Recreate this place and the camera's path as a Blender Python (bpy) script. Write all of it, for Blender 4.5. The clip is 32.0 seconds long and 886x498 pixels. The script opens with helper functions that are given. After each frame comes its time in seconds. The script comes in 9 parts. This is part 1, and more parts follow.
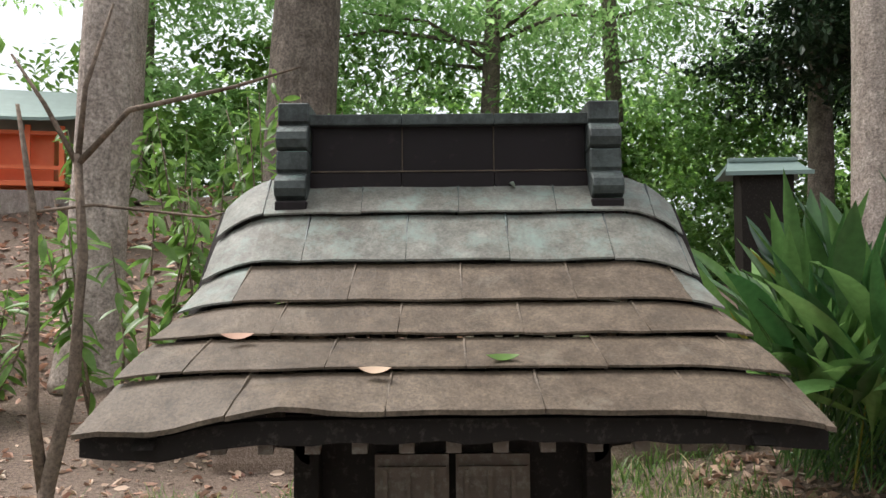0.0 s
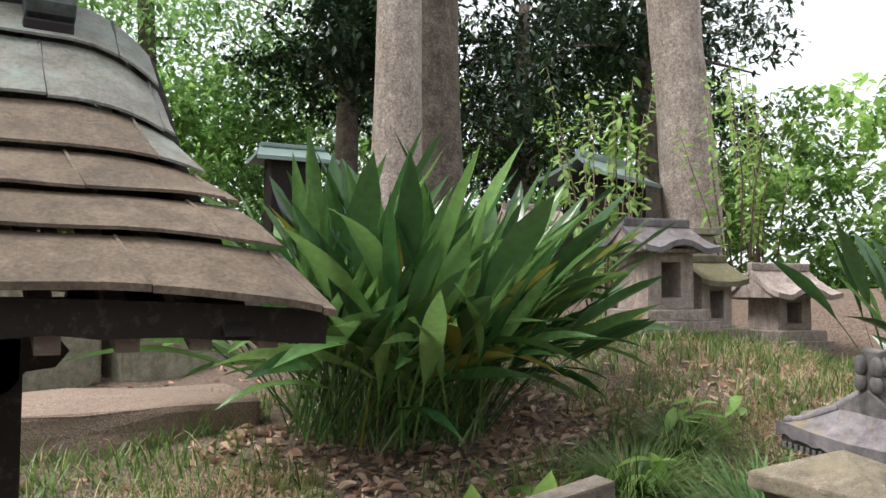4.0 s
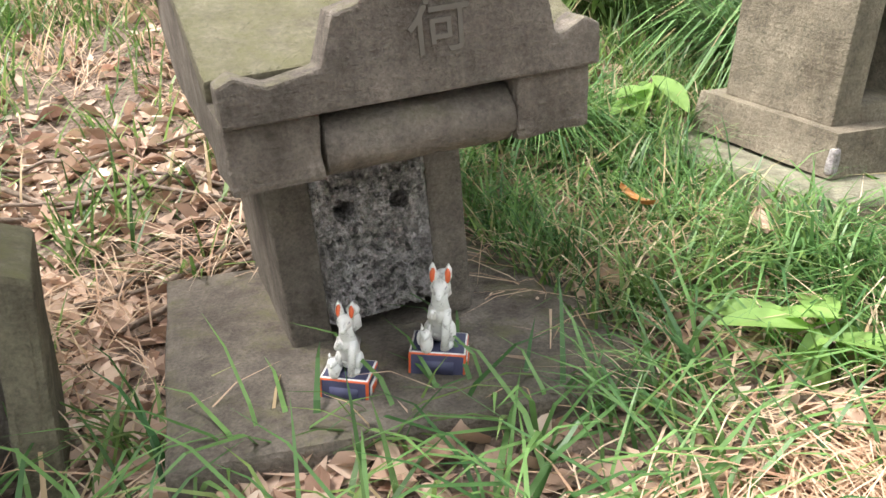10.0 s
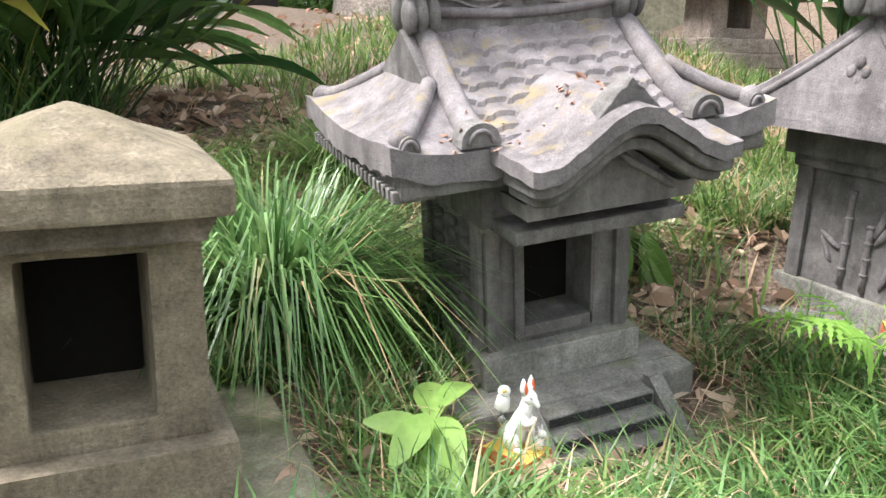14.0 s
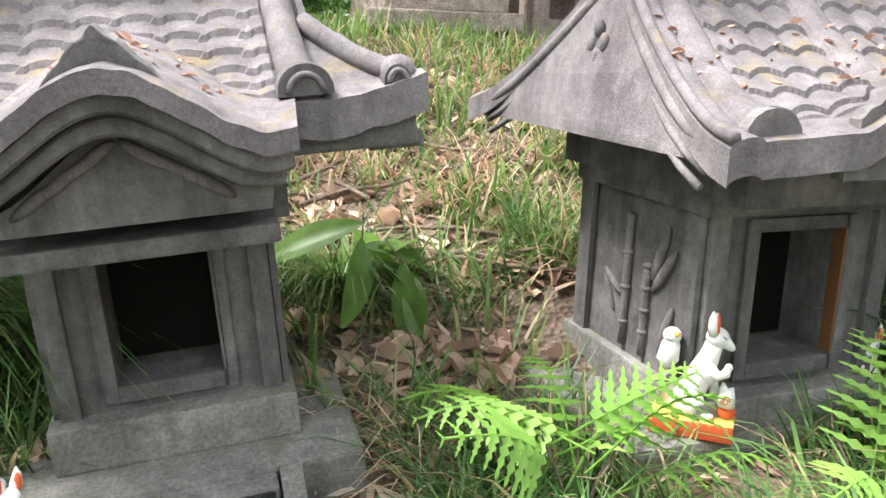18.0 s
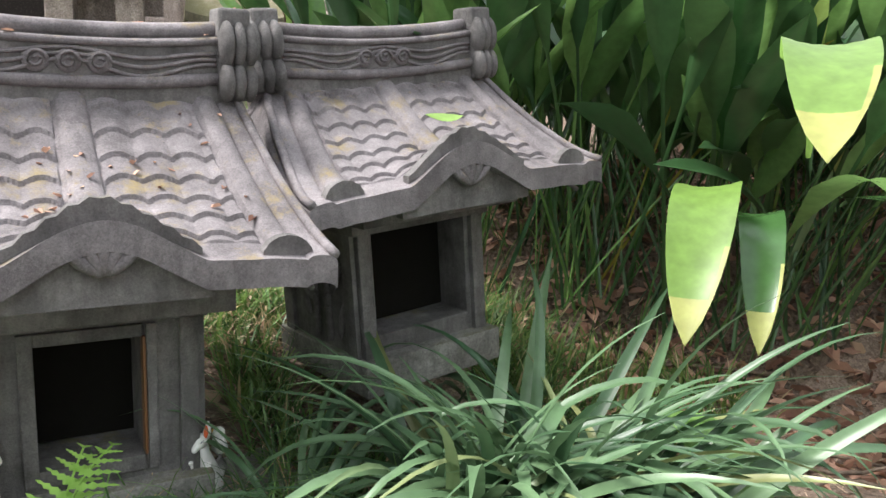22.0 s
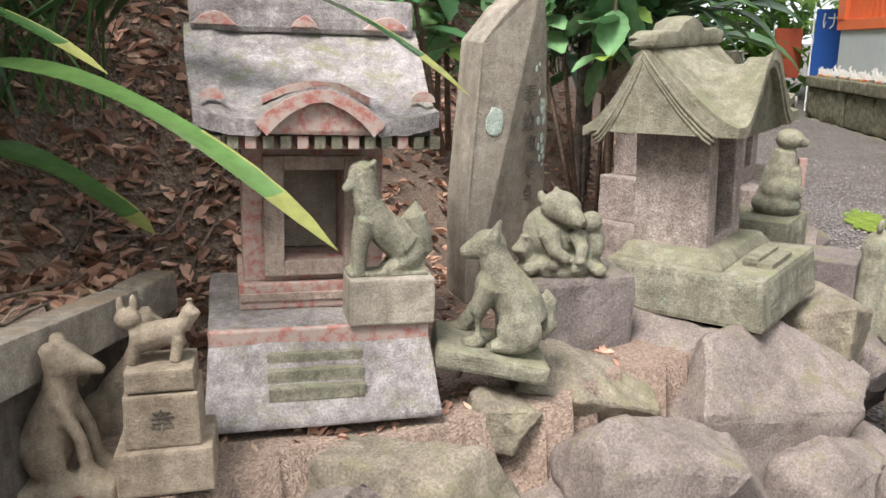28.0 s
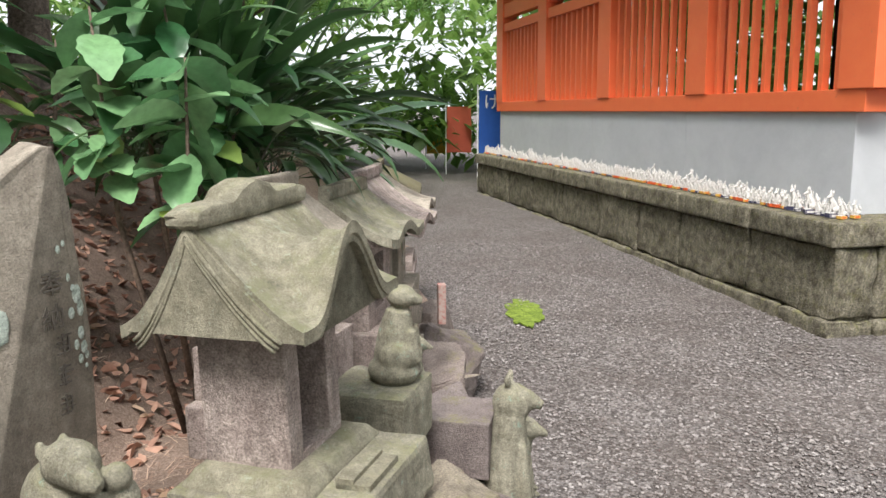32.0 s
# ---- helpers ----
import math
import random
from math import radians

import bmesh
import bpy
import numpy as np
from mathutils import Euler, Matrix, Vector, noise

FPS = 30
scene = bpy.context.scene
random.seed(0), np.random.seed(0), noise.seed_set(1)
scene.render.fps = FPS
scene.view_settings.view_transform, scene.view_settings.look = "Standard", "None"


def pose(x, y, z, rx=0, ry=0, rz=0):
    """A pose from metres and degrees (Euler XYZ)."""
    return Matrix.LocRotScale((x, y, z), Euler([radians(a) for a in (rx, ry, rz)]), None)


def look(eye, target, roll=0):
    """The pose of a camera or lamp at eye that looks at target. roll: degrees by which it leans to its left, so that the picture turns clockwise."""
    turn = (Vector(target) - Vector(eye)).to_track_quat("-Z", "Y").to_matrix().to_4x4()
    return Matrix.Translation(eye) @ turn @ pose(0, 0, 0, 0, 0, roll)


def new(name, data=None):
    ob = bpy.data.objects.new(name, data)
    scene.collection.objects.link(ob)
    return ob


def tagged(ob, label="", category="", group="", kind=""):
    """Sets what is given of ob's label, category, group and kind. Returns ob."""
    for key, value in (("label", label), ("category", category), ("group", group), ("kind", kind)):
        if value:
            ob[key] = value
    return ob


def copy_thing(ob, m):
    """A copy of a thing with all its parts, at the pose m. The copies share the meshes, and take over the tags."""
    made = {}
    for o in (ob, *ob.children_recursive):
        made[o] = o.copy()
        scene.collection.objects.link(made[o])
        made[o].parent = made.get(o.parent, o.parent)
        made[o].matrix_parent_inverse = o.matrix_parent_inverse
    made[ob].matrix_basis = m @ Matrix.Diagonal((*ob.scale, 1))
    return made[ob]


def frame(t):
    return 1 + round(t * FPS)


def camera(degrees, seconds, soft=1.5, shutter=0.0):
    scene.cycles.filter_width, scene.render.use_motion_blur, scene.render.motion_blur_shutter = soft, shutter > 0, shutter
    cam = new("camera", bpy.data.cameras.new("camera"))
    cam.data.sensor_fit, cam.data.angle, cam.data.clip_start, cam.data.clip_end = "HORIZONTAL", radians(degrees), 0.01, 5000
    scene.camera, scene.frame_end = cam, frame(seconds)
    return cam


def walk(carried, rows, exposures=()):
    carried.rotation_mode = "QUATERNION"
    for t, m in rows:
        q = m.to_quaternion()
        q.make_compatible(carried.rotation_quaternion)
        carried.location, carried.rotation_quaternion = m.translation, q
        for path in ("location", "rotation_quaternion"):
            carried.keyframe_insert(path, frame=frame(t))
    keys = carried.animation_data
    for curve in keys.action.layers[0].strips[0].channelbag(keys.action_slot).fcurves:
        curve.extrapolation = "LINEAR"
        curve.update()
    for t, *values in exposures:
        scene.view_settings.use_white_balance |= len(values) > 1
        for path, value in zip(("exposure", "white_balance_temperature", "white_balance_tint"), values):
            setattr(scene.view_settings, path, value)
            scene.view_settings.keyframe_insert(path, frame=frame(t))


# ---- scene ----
# camera: one lens, one path (seconds, x, y, z in metres, yaw, pitch, roll in degrees)
cam = camera(56.5, 32.0)
ROWS = [
    (0.0, 0.0000, 0.0404, 1.7298, -0.04, 3.00, 0.50),
    (0.5, 0.0344, 0.0510, 1.7514, -0.92, 4.23, 0.53),
    (1.0, 0.0501, 0.0864, 1.7593, -2.77, 4.95, 0.53),
    (1.5, 0.0541, 0.1613, 1.7643, -6.22, 5.25, 0.40),
    (2.0, 0.0698, 0.2273, 1.7564, -11.56, 5.45, 0.15),
    (2.5, 0.0763, 0.2624, 1.7296, -18.80, 5.63, -0.26),
    (3.0, 0.0878, 0.2964, 1.6999, -24.66, 5.46, -0.61),
    (3.5, 0.1032, 0.3311, 1.6589, -29.36, 4.73, -0.88),
    (5.5, 0.4109, 0.4457, 1.2949, -33.55, -6.46, -1.72),
    (6.0, 0.4235, 0.4726, 1.1987, -30.46, -9.74, -1.45),
    (6.5, 0.4159, 0.4626, 1.0911, -26.77, -12.67, -1.15),
    (7.0, 0.4366, 0.4547, 1.0260, -23.70, -16.07, -0.93),
    (7.5, 0.4915, 0.4517, 1.0287, -22.01, -19.25, -0.87),
    (8.0, 0.5700, 0.4364, 1.1047, -21.34, -21.01, -0.82),
    (8.5, 0.6685, 0.4805, 1.0971, -21.32, -21.90, -0.86),
    (9.0, 0.7801, 0.5667, 1.1069, -21.92, -22.67, -1.11),
    (9.5, 0.7977, 0.5715, 1.1344, -22.77, -22.68, -1.44),
    (10.0, 0.8404, 0.5327, 1.1567, -23.14, -22.17, -1.45),
    (10.5, 0.9626, 0.4985, 1.1746, -22.79, -21.17, -1.22),
    (11.0, 1.1470, 0.4354, 1.1983, -21.99, -20.23, -0.90),
    (11.5, 1.3130, 0.4079, 1.2167, -21.70, -19.10, -0.84),
    (12.0, 1.4622, 0.4623, 1.2441, -22.08, -17.65, -0.91),
    (12.5, 1.5765, 0.5403, 1.2405, -22.10, -16.07, -0.99),
    (13.0, 1.6555, 0.5600, 1.2487, -22.15, -15.06, -1.08),
    (13.5, 1.8017, 0.5561, 1.2556, -22.36, -14.31, -1.21),
    (14.0, 1.9627, 0.5536, 1.2894, -22.07, -13.63, -1.25),
    (14.5, 2.0787, 0.5601, 1.2910, -21.10, -12.72, -1.26),
    (16.5, 2.3719, 0.6372, 1.1949, -17.59, -9.59, -1.33),
    (17.0, 2.4413, 0.6523, 1.1822, -16.50, -10.34, -1.27),
    (17.5, 2.5390, 0.6771, 1.2096, -16.07, -11.24, -1.35),
    (18.0, 2.6338, 0.6843, 1.2310, -16.37, -12.00, -1.52),
    (18.5, 2.7223, 0.6693, 1.2373, -17.13, -12.41, -1.57),
    (19.0, 2.7945, 0.6547, 1.2365, -17.78, -12.74, -1.62),
    (19.5, 2.8562, 0.6315, 1.2392, -18.19, -13.06, -1.60),
    (20.0, 2.9020, 0.6118, 1.2922, -18.19, -12.94, -1.72),
    (20.5, 2.9303, 0.5836, 1.3286, -17.68, -12.27, -1.58),
    (21.0, 3.0170, 0.5254, 1.3881, -18.13, -11.32, -1.60),
    (21.5, 3.1245, 0.4537, 1.3952, -20.69, -10.41, -1.88),
    (22.0, 3.2362, 0.4157, 1.3574, -26.14, -9.66, -2.07),
    (22.5, 3.3274, 0.4237, 1.2904, -34.54, -8.67, -1.92),
    (23.0, 3.3816, 0.4299, 1.2061, -41.98, -7.94, -1.58),
    (23.5, 3.4090, 0.4196, 1.1397, -47.29, -8.06, -1.23),
    (24.0, 3.4209, 0.3911, 1.0904, -51.59, -8.91, -0.70),
    (24.5, 3.4414, 0.3598, 1.0689, -55.66, -10.27, -0.24),
    (25.0, 3.4621, 0.3439, 1.0611, -59.56, -11.65, -0.09),
    (25.5, 3.4727, 0.3344, 1.0648, -63.28, -12.84, -0.12),
    (27.5, 3.5242, 0.2712, 1.1160, -75.08, -14.20, -0.15),
    (28.0, 3.5472, 0.2422, 1.1256, -78.28, -14.08, -0.20),
    (28.5, 3.5601, 0.2018, 1.1327, -81.65, -13.78, -0.22),
    (29.0, 3.5641, 0.1777, 1.1352, -85.17, -13.52, -0.19),
    (29.5, 3.5719, 0.1695, 1.1335, -88.54, -13.30, -0.13),
    (30.0, 3.5868, 0.1763, 1.1721, -91.54, -13.08, -0.06),
    (30.5, 3.6425, 0.2132, 1.2046, -93.92, -12.78, 0.06),
    (31.0, 3.7652, 0.1374, 1.2095, -96.10, -12.46, 0.13),
    (31.5, 3.9265, 0.0128, 1.2755, -97.61, -11.32, 0.22),
    (32.0, 4.0827, -0.0732, 1.3324, -98.54, -9.56, 0.27),
]
EXPOSURES = [(0, 0.62), (2, 0.62), (3.5, 0.75), (5.5, 1.2), (9, 1.65), (13, 1.65), (14.5, 1.85), (18, 1.85), (20, 1.5), (22, 1.5), (24, 1.5), (25.5, 1.2), (28, 0.9), (30, 0.7), (32, 0.78)]
walk(cam, [(t, pose(x, y, z, 90 + pitch, roll, yaw)) for t, x, y, z, yaw, pitch, roll in ROWS], EXPOSURES)
# ---- world, sun, exposure ----
world = bpy.data.worlds.new("overcast_sky")
scene.world = world
world.use_nodes = True
wn = world.node_tree
sky = wn.nodes.new("ShaderNodeTexSky")
sky.sky_type = 'NISHITA'
sky.sun_disc = False
sky.sun_elevation, sky.sun_rotation = radians(58), radians(-70)
sky.air_density, sky.dust_density, sky.ozone_density = 1.0, 8.0, 0.3
wn.nodes["Background"].inputs["Strength"].default_value = 0.125
cloud = wn.nodes.new("ShaderNodeMix")
cloud.data_type = 'RGBA'
cloud.inputs[0].default_value = 0.85
cloud.inputs[7].default_value = (6.6, 6.9, 7.3, 1)
wn.links.new(sky.outputs[0], cloud.inputs[6])
wn.links.new(cloud.outputs[2], wn.nodes["Background"].inputs["Color"])
sun = new("sun", bpy.data.lights.new("sun", 'SUN'))
sun.data.energy, sun.data.angle, sun.data.color = 3.5, radians(22), (1.0, 0.97, 0.95)
sun.matrix_world = look((0, 0, 20), (7.0, -2.6, 20 - 12))

# ---- materials ----


def nodes_of(name):
    m = bpy.data.materials.new(name)
    m.use_nodes = True
    return m, m.node_tree.nodes, m.node_tree.links, m.node_tree.nodes["Principled BSDF"]


def noise_node(n, l, scale, detail=5, rough=0.6, coords="Object"):
    tc = n.new("ShaderNodeTexCoord")
    t = n.new("ShaderNodeTexNoise")
    t.inputs["Scale"].default_value, t.inputs["Detail"].default_value, t.inputs["Roughness"].default_value = scale, detail, rough
    l.new(tc.outputs[coords], t.inputs["Vector"])
    return t


def ramp(n, l, src, stops):
    r = n.new("ShaderNodeValToRGB")
    while len(r.color_ramp.elements) < len(stops):
        r.color_ramp.elements.new(0.5)
    for e, (p, c) in zip(r.color_ramp.elements, stops):
        e.position, e.color = p, (c if isinstance(c, tuple) else (c, c, c)) + (1,)
    l.new(src, r.inputs[0])
    return r.outputs[0]


def blend(n, l, fac, a, b, mode='MIX'):
    m = n.new("ShaderNodeMix")
    m.data_type, m.blend_type = 'RGBA', mode
    for sock, v in ((m.inputs[0], fac), (m.inputs[6], a), (m.inputs[7], b)):
        if isinstance(v, (int, float)):
            sock.default_value = v
        elif isinstance(v, tuple):
            sock.default_value = v + (1,)
        else:
            l.new(v, sock)
    return m.outputs[2]


def bump_of(n, l, p, heights):
    last = None
    for src, strength, dist in heights:
        b = n.new("ShaderNodeBump")
        b.inputs["Strength"].default_value, b.inputs["Distance"].default_value = strength, dist
        l.new(src, b.inputs["Height"])
        if last:
            l.new(last, b.inputs["Normal"])
        last = b.outputs[0]
    l.new(last, p.inputs["Normal"])


def stretched(n, l, scale, squash, detail=4):
    """Noise drawn out along one axis: tool marks or run-off streaks."""
    tc = n.new("ShaderNodeTexCoord")
    mp = n.new("ShaderNodeMapping")
    mp.inputs["Scale"].default_value = squash
    t = n.new("ShaderNodeTexNoise")
    t.inputs["Scale"].default_value, t.inputs["Detail"].default_value, t.inputs["Roughness"].default_value = scale, detail, 0.65
    l.new(tc.outputs["Object"], mp.inputs["Vector"])
    l.new(mp.outputs[0], t.inputs["Vector"])
    return t


def stone(name, dark, light, moss=None, moss_amount=0.0, speck=0.25, roughness=0.9, grain=140, bump=0.5, tone=7, pit=0.0, lichen=None, top_only=True, tool=0.0, scuff=0.25, streak=0.3, mottle=0.4, relief=0.75):
    """Weathered stone or concrete: tone patches, run-off streaks, grain, pale scuffs, moss on what faces up, lichen blots."""
    m, n, l, p = nodes_of(name)
    big = noise_node(n, l, tone, 7, 0.7)
    fine = noise_node(n, l, grain, 5, 0.75)
    mid = noise_node(n, l, tone * 5, 6, 0.7)
    rub = noise_node(n, l, tone * 2.3, 10, 0.82)
    c = blend(n, l, ramp(n, l, big.outputs[0], [(0.36, 0.0), (0.64, 1.0)]), dark, light)
    c = blend(n, l, min(0.9, speck * 2.3), c, ramp(n, l, fine.outputs[0], [(0.3, 0.16), (0.7, 0.9)]), 'OVERLAY')
    c = blend(n, l, mottle, c, ramp(n, l, mid.outputs[0], [(0.33, 0.22), (0.67, 0.78)]), 'OVERLAY')
    if streak:
        run = stretched(n, l, tone * 3, (1, 1, 0.18))
        c = blend(n, l, streak, c, ramp(n, l, run.outputs[0], [(0.36, 0.18), (0.62, 0.66)]), 'OVERLAY')
    if scuff:
        pale = tuple(min(0.8, v * 1.9 + 0.02) for v in light)
        c = blend(n, l, ramp(n, l, rub.outputs[0], [(0.57, 0.0), (0.68, scuff)]), c, pale)
    if moss:
        g = n.new("ShaderNodeNewGeometry")
        s = n.new("ShaderNodeSeparateXYZ")
        l.new(g.outputs["Normal"], s.inputs[0])
        up = ramp(n, l, s.outputs[2], [(0.15, 0.0 if top_only else 0.45), (0.8, 1.0)])
        patch = ramp(n, l, noise_node(n, l, tone * 1.6, 8, 0.78).outputs[0], [(0.62 - moss_amount * 0.4, 0.0), (0.76 - moss_amount * 0.3, 1.0)])
        c = blend(n, l, blend(n, l, 1.0, up, patch, 'MULTIPLY'), c, moss)
    if lichen:
        spots = ramp(n, l, noise_node(n, l, tone * 3.1, 8, 0.8).outputs[0], [(0.59, 0.0), (0.65, 0.8)])
        c = blend(n, l, spots, c, lichen)
    l.new(c, p.inputs["Base Color"])
    p.inputs["Roughness"].default_value = roughness
    p.inputs["Specular IOR Level"].default_value = 0.25
    heights = [(mid.outputs[0], bump * relief, 0.012), (fine.outputs[0], bump, 0.005)]
    if tool:
        heights.append((stretched(n, l, 14, (1, 1, 11)).outputs[0], tool, 0.006))
    if pit:
        for sc, lo, hi, ds in ((150, 0.4, 0.62, 0.006), (60, 0.36, 0.5, 0.008)):
            heights.append((ramp(n, l, noise_node(n, l, sc, 3, 0.6).outputs[0], [(lo, 0.0), (hi, 1.0)]), pit, ds))
    bump_of(n, l, p, heights)
    return m


def leafy(name, dark, light, tip=None, rough=0.45, trans=0.35, per="island", streak=0.0):
    """Leaves: colour varies from leaf to leaf, light shines through."""
    m, n, l, p = nodes_of(name)
    if per == "island":
        rnd = n.new("ShaderNodeNewGeometry").outputs["Random Per Island"]
    else:
        rnd = n.new("ShaderNodeObjectInfo").outputs["Random"]
    nz = noise_node(n, l, 35, 3)
    c = blend(n, l, rnd, dark, light)
    c = blend(n, l, 0.35, c, ramp(n, l, nz.outputs[0], [(0.3, 0.3), (0.7, 0.8)]), 'OVERLAY')
    if tip:
        c = blend(n, l, ramp(n, l, rnd, [(0.93, 0.0), (0.97, 1.0)]), c, tip)
    l.new(c, p.inputs["Base Color"])
    p.inputs["Roughness"].default_value = rough
    t = n.new("ShaderNodeBsdfTranslucent")
    l.new(c, t.inputs["Color"])
    mx = n.new("ShaderNodeMixShader")
    mx.inputs[0].default_value = trans
    l.new(p.outputs[0], mx.inputs[1])
    l.new(t.outputs[0], mx.inputs[2])
    l.new(mx.outputs[0], n["Material Output"].inputs[0])
    return m


def paint(name, col, rough=0.5, wear=None, scale=14, amount=0.3, bump=0.15, metallic=0.0, spec=0.5):
    m, n, l, p = nodes_of(name)
    a = noise_node(n, l, scale, 6, 0.7)
    c = blend(n, l, 0.3, col, ramp(n, l, a.outputs[0], [(0.3, 0.35), (0.7, 0.65)]), 'OVERLAY')
    if wear:
        b = noise_node(n, l, scale * 3, 7, 0.75)
        c = blend(n, l, ramp(n, l, b.outputs[0], [(0.66 - amount * 0.4, 0.0), (0.74 - amount * 0.3, 1.0)]), c, wear)
    l.new(c, p.inputs["Base Color"])
    p.inputs["Roughness"].default_value, p.inputs["Metallic"].default_value = rough, metallic
    p.inputs["Specular IOR Level"].default_value = spec
    bump_of(n, l, p, [(a.outputs[0], bump, 0.004)])
    return m


def ground_mat(name, cols, grain, bump, dist, rough=0.95):
    m, n, l, p = nodes_of(name)
    big = noise_node(n, l, 1.6, 8, 0.7)
    v = n.new("ShaderNodeTexVoronoi")
    v.inputs["Scale"].default_value = grain
    tc = n.new("ShaderNodeTexCoord")
    l.new(tc.outputs["Object"], v.inputs["Vector"])
    fine = noise_node(n, l, grain * 2.3, 3)
    sep = n.new("ShaderNodeSeparateColor")
    l.new(v.outputs["Color"], sep.inputs[0])
    c = ramp(n, l, sep.outputs[0], [(0.0, cols[0]), (0.45, cols[1]), (1.0, cols[2])])
    c = blend(n, l, ramp(n, l, big.outputs[0], [(0.4, 0.0), (0.75, 0.7)]), c, cols[3])
    c = blend(n, l, 0.3, c, ramp(n, l, fine.outputs[0], [(0.3, 0.2), (0.7, 0.9)]), 'OVERLAY')
    l.new(c, p.inputs["Base Color"])
    p.inputs["Roughness"].default_value = rough
    bump_of(n, l, p, [(big.outputs[0], 0.4, 0.03), (v.outputs[0], bump, dist), (fine.outputs[0], 0.5, dist * 0.4)])
    return m


M = {}
M["tuff"] = stone("grey_brown_tuff", (0.11, 0.09, 0.074), (0.21, 0.178, 0.148), (0.16, 0.147, 0.08), 0.3, 0.2, bump=0.9, grain=230, tool=0.45)
M["tuff_moss"] = stone("mossy_tuff", (0.125, 0.108, 0.075), (0.2, 0.178, 0.122), (0.145, 0.135, 0.07), 0.6, 0.2, bump=0.9, grain=200)
M["tuff_warm"] = stone("warm_tuff", (0.16, 0.132, 0.096), (0.275, 0.235, 0.175), (0.23, 0.2, 0.13), 0.3, 0.2, bump=0.9, grain=220, tool=0.55)
M["pitted"] = stone("pitted_lava_stone", (0.3, 0.265, 0.25), (0.5, 0.455, 0.44), None, 0, 0.5, bump=1.0, grain=160, tone=22, pit=1.0, scuff=0.5)
M["cement"] = stone("dark_grey_cast_cement", (0.09, 0.084, 0.084), (0.18, 0.17, 0.168), (0.16, 0.14, 0.06), 0.18, 0.15, bump=0.45, grain=380, streak=0.5, relief=0.5)
M["cement_roof"] = stone("light_grey_cast_cement", (0.117, 0.105, 0.11), (0.21, 0.191, 0.198), (0.24, 0.185, 0.085), 0.22, 0.2, bump=0.5, grain=420, tone=9, scuff=0.35, mottle=0.25, relief=0.3)
M["cement_step"] = stone("mid_grey_cement", (0.14, 0.135, 0.125), (0.25, 0.24, 0.225), (0.14, 0.14, 0.08), 0.3, 0.25, bump=0.4, grain=200)
M["terrazzo"] = stone("dark_speckled_terrazzo", (0.03, 0.03, 0.032), (0.06, 0.06, 0.062), None, 0, 0.3, bump=0.6, grain=300, tone=120, scuff=0.8, streak=0.0, mottle=0.5)
M["kerb"] = stone("kerb_concrete", (0.25, 0.215, 0.18), (0.4, 0.355, 0.305), (0.3, 0.215, 0.15), 0.45, 0.25, bump=0.5, grain=260)
M["sandstone"] = stone("sandstone", (0.185, 0.17, 0.12), (0.3, 0.28, 0.21), (0.2, 0.2, 0.115), 0.35, 0.2, bump=0.8, grain=230, lichen=(0.33, 0.35, 0.27))
M["green_stone"] = stone("lichen_green_stone", (0.2, 0.186, 0.138), (0.325, 0.305, 0.235), (0.26, 0.255, 0.145), 0.4, 0.25, bump=0.9, grain=220, lichen=(0.27, 0.38, 0.31), tone=9)
M["pink_stone"] = stone("pinkish_andesite", (0.25, 0.2, 0.18), (0.4, 0.335, 0.3), (0.27, 0.25, 0.17), 0.2, 0.35, bump=0.8, grain=170, tone=9)
M["slab_stone"] = stone("grey_brown_slab", (0.255, 0.222, 0.18), (0.345, 0.305, 0.25), (0.21, 0.2, 0.12), 0.1, 0.2, bump=0.6, grain=230, tone=5)
M["rock"] = stone("boulder_rock", (0.19, 0.155, 0.137), (0.29, 0.243, 0.22), (0.22, 0.195, 0.1), 0.25, 0.3, bump=1.0, grain=170, tone=5, relief=0.25, scuff=0.12, streak=0.12, mottle=0.25)
M["rock_dark"] = stone("dark_boulder_rock", (0.15, 0.123, 0.115), (0.235, 0.2, 0.187), (0.2, 0.187, 0.085), 0.35, 0.3, bump=1.0, grain=170, tone=5, relief=0.25, scuff=0.12, streak=0.12, mottle=0.25)
M["rock_moss"] = stone("mossy_boulder_rock", (0.19, 0.16, 0.125), (0.3, 0.26, 0.2), (0.2, 0.187, 0.1), 0.3, 0.3, bump=1.0, grain=170, tone=6, relief=0.4, scuff=0.2, streak=0.2, mottle=0.3, top_only=False)
M["rock_pale"] = stone("pale_grey_rock", (0.33, 0.33, 0.32), (0.5, 0.5, 0.48), None, 0, 0.5, bump=0.6, grain=200, tone=12)
M["wall_stone"] = stone("mossy_wall_stone", (0.075, 0.066, 0.048), (0.22, 0.2, 0.15), (0.17, 0.165, 0.06), 0.32, 0.5, bump=1.0, grain=90, tone=11, mottle=0.6, top_only=False)
M["whitewash"] = stone("worn_whitewash", (0.265, 0.232, 0.228), (0.48, 0.438, 0.43), (0.27, 0.27, 0.14), 0.3, 0.25, bump=1.0, grain=230, tone=11, scuff=0.6, tool=0.5)
M["cream"] = stone("pinkish_cream_stone", (0.3, 0.225, 0.185), (0.41, 0.325, 0.275), None, 0, 0.2, bump=0.5, grain=260, tone=12)
M["red_wash"] = paint("faded_red_wash", (0.36, 0.13, 0.11), 0.9, (0.4, 0.31, 0.27), 15, 0.66, 0.5)
M["granite"] = stone("pale_granite_panel", (0.44, 0.455, 0.475), (0.49, 0.505, 0.525), None, 0, 0.15, 0.7, grain=260, bump=0.1, tone=2, scuff=0.0, streak=0.0, mottle=0.06)
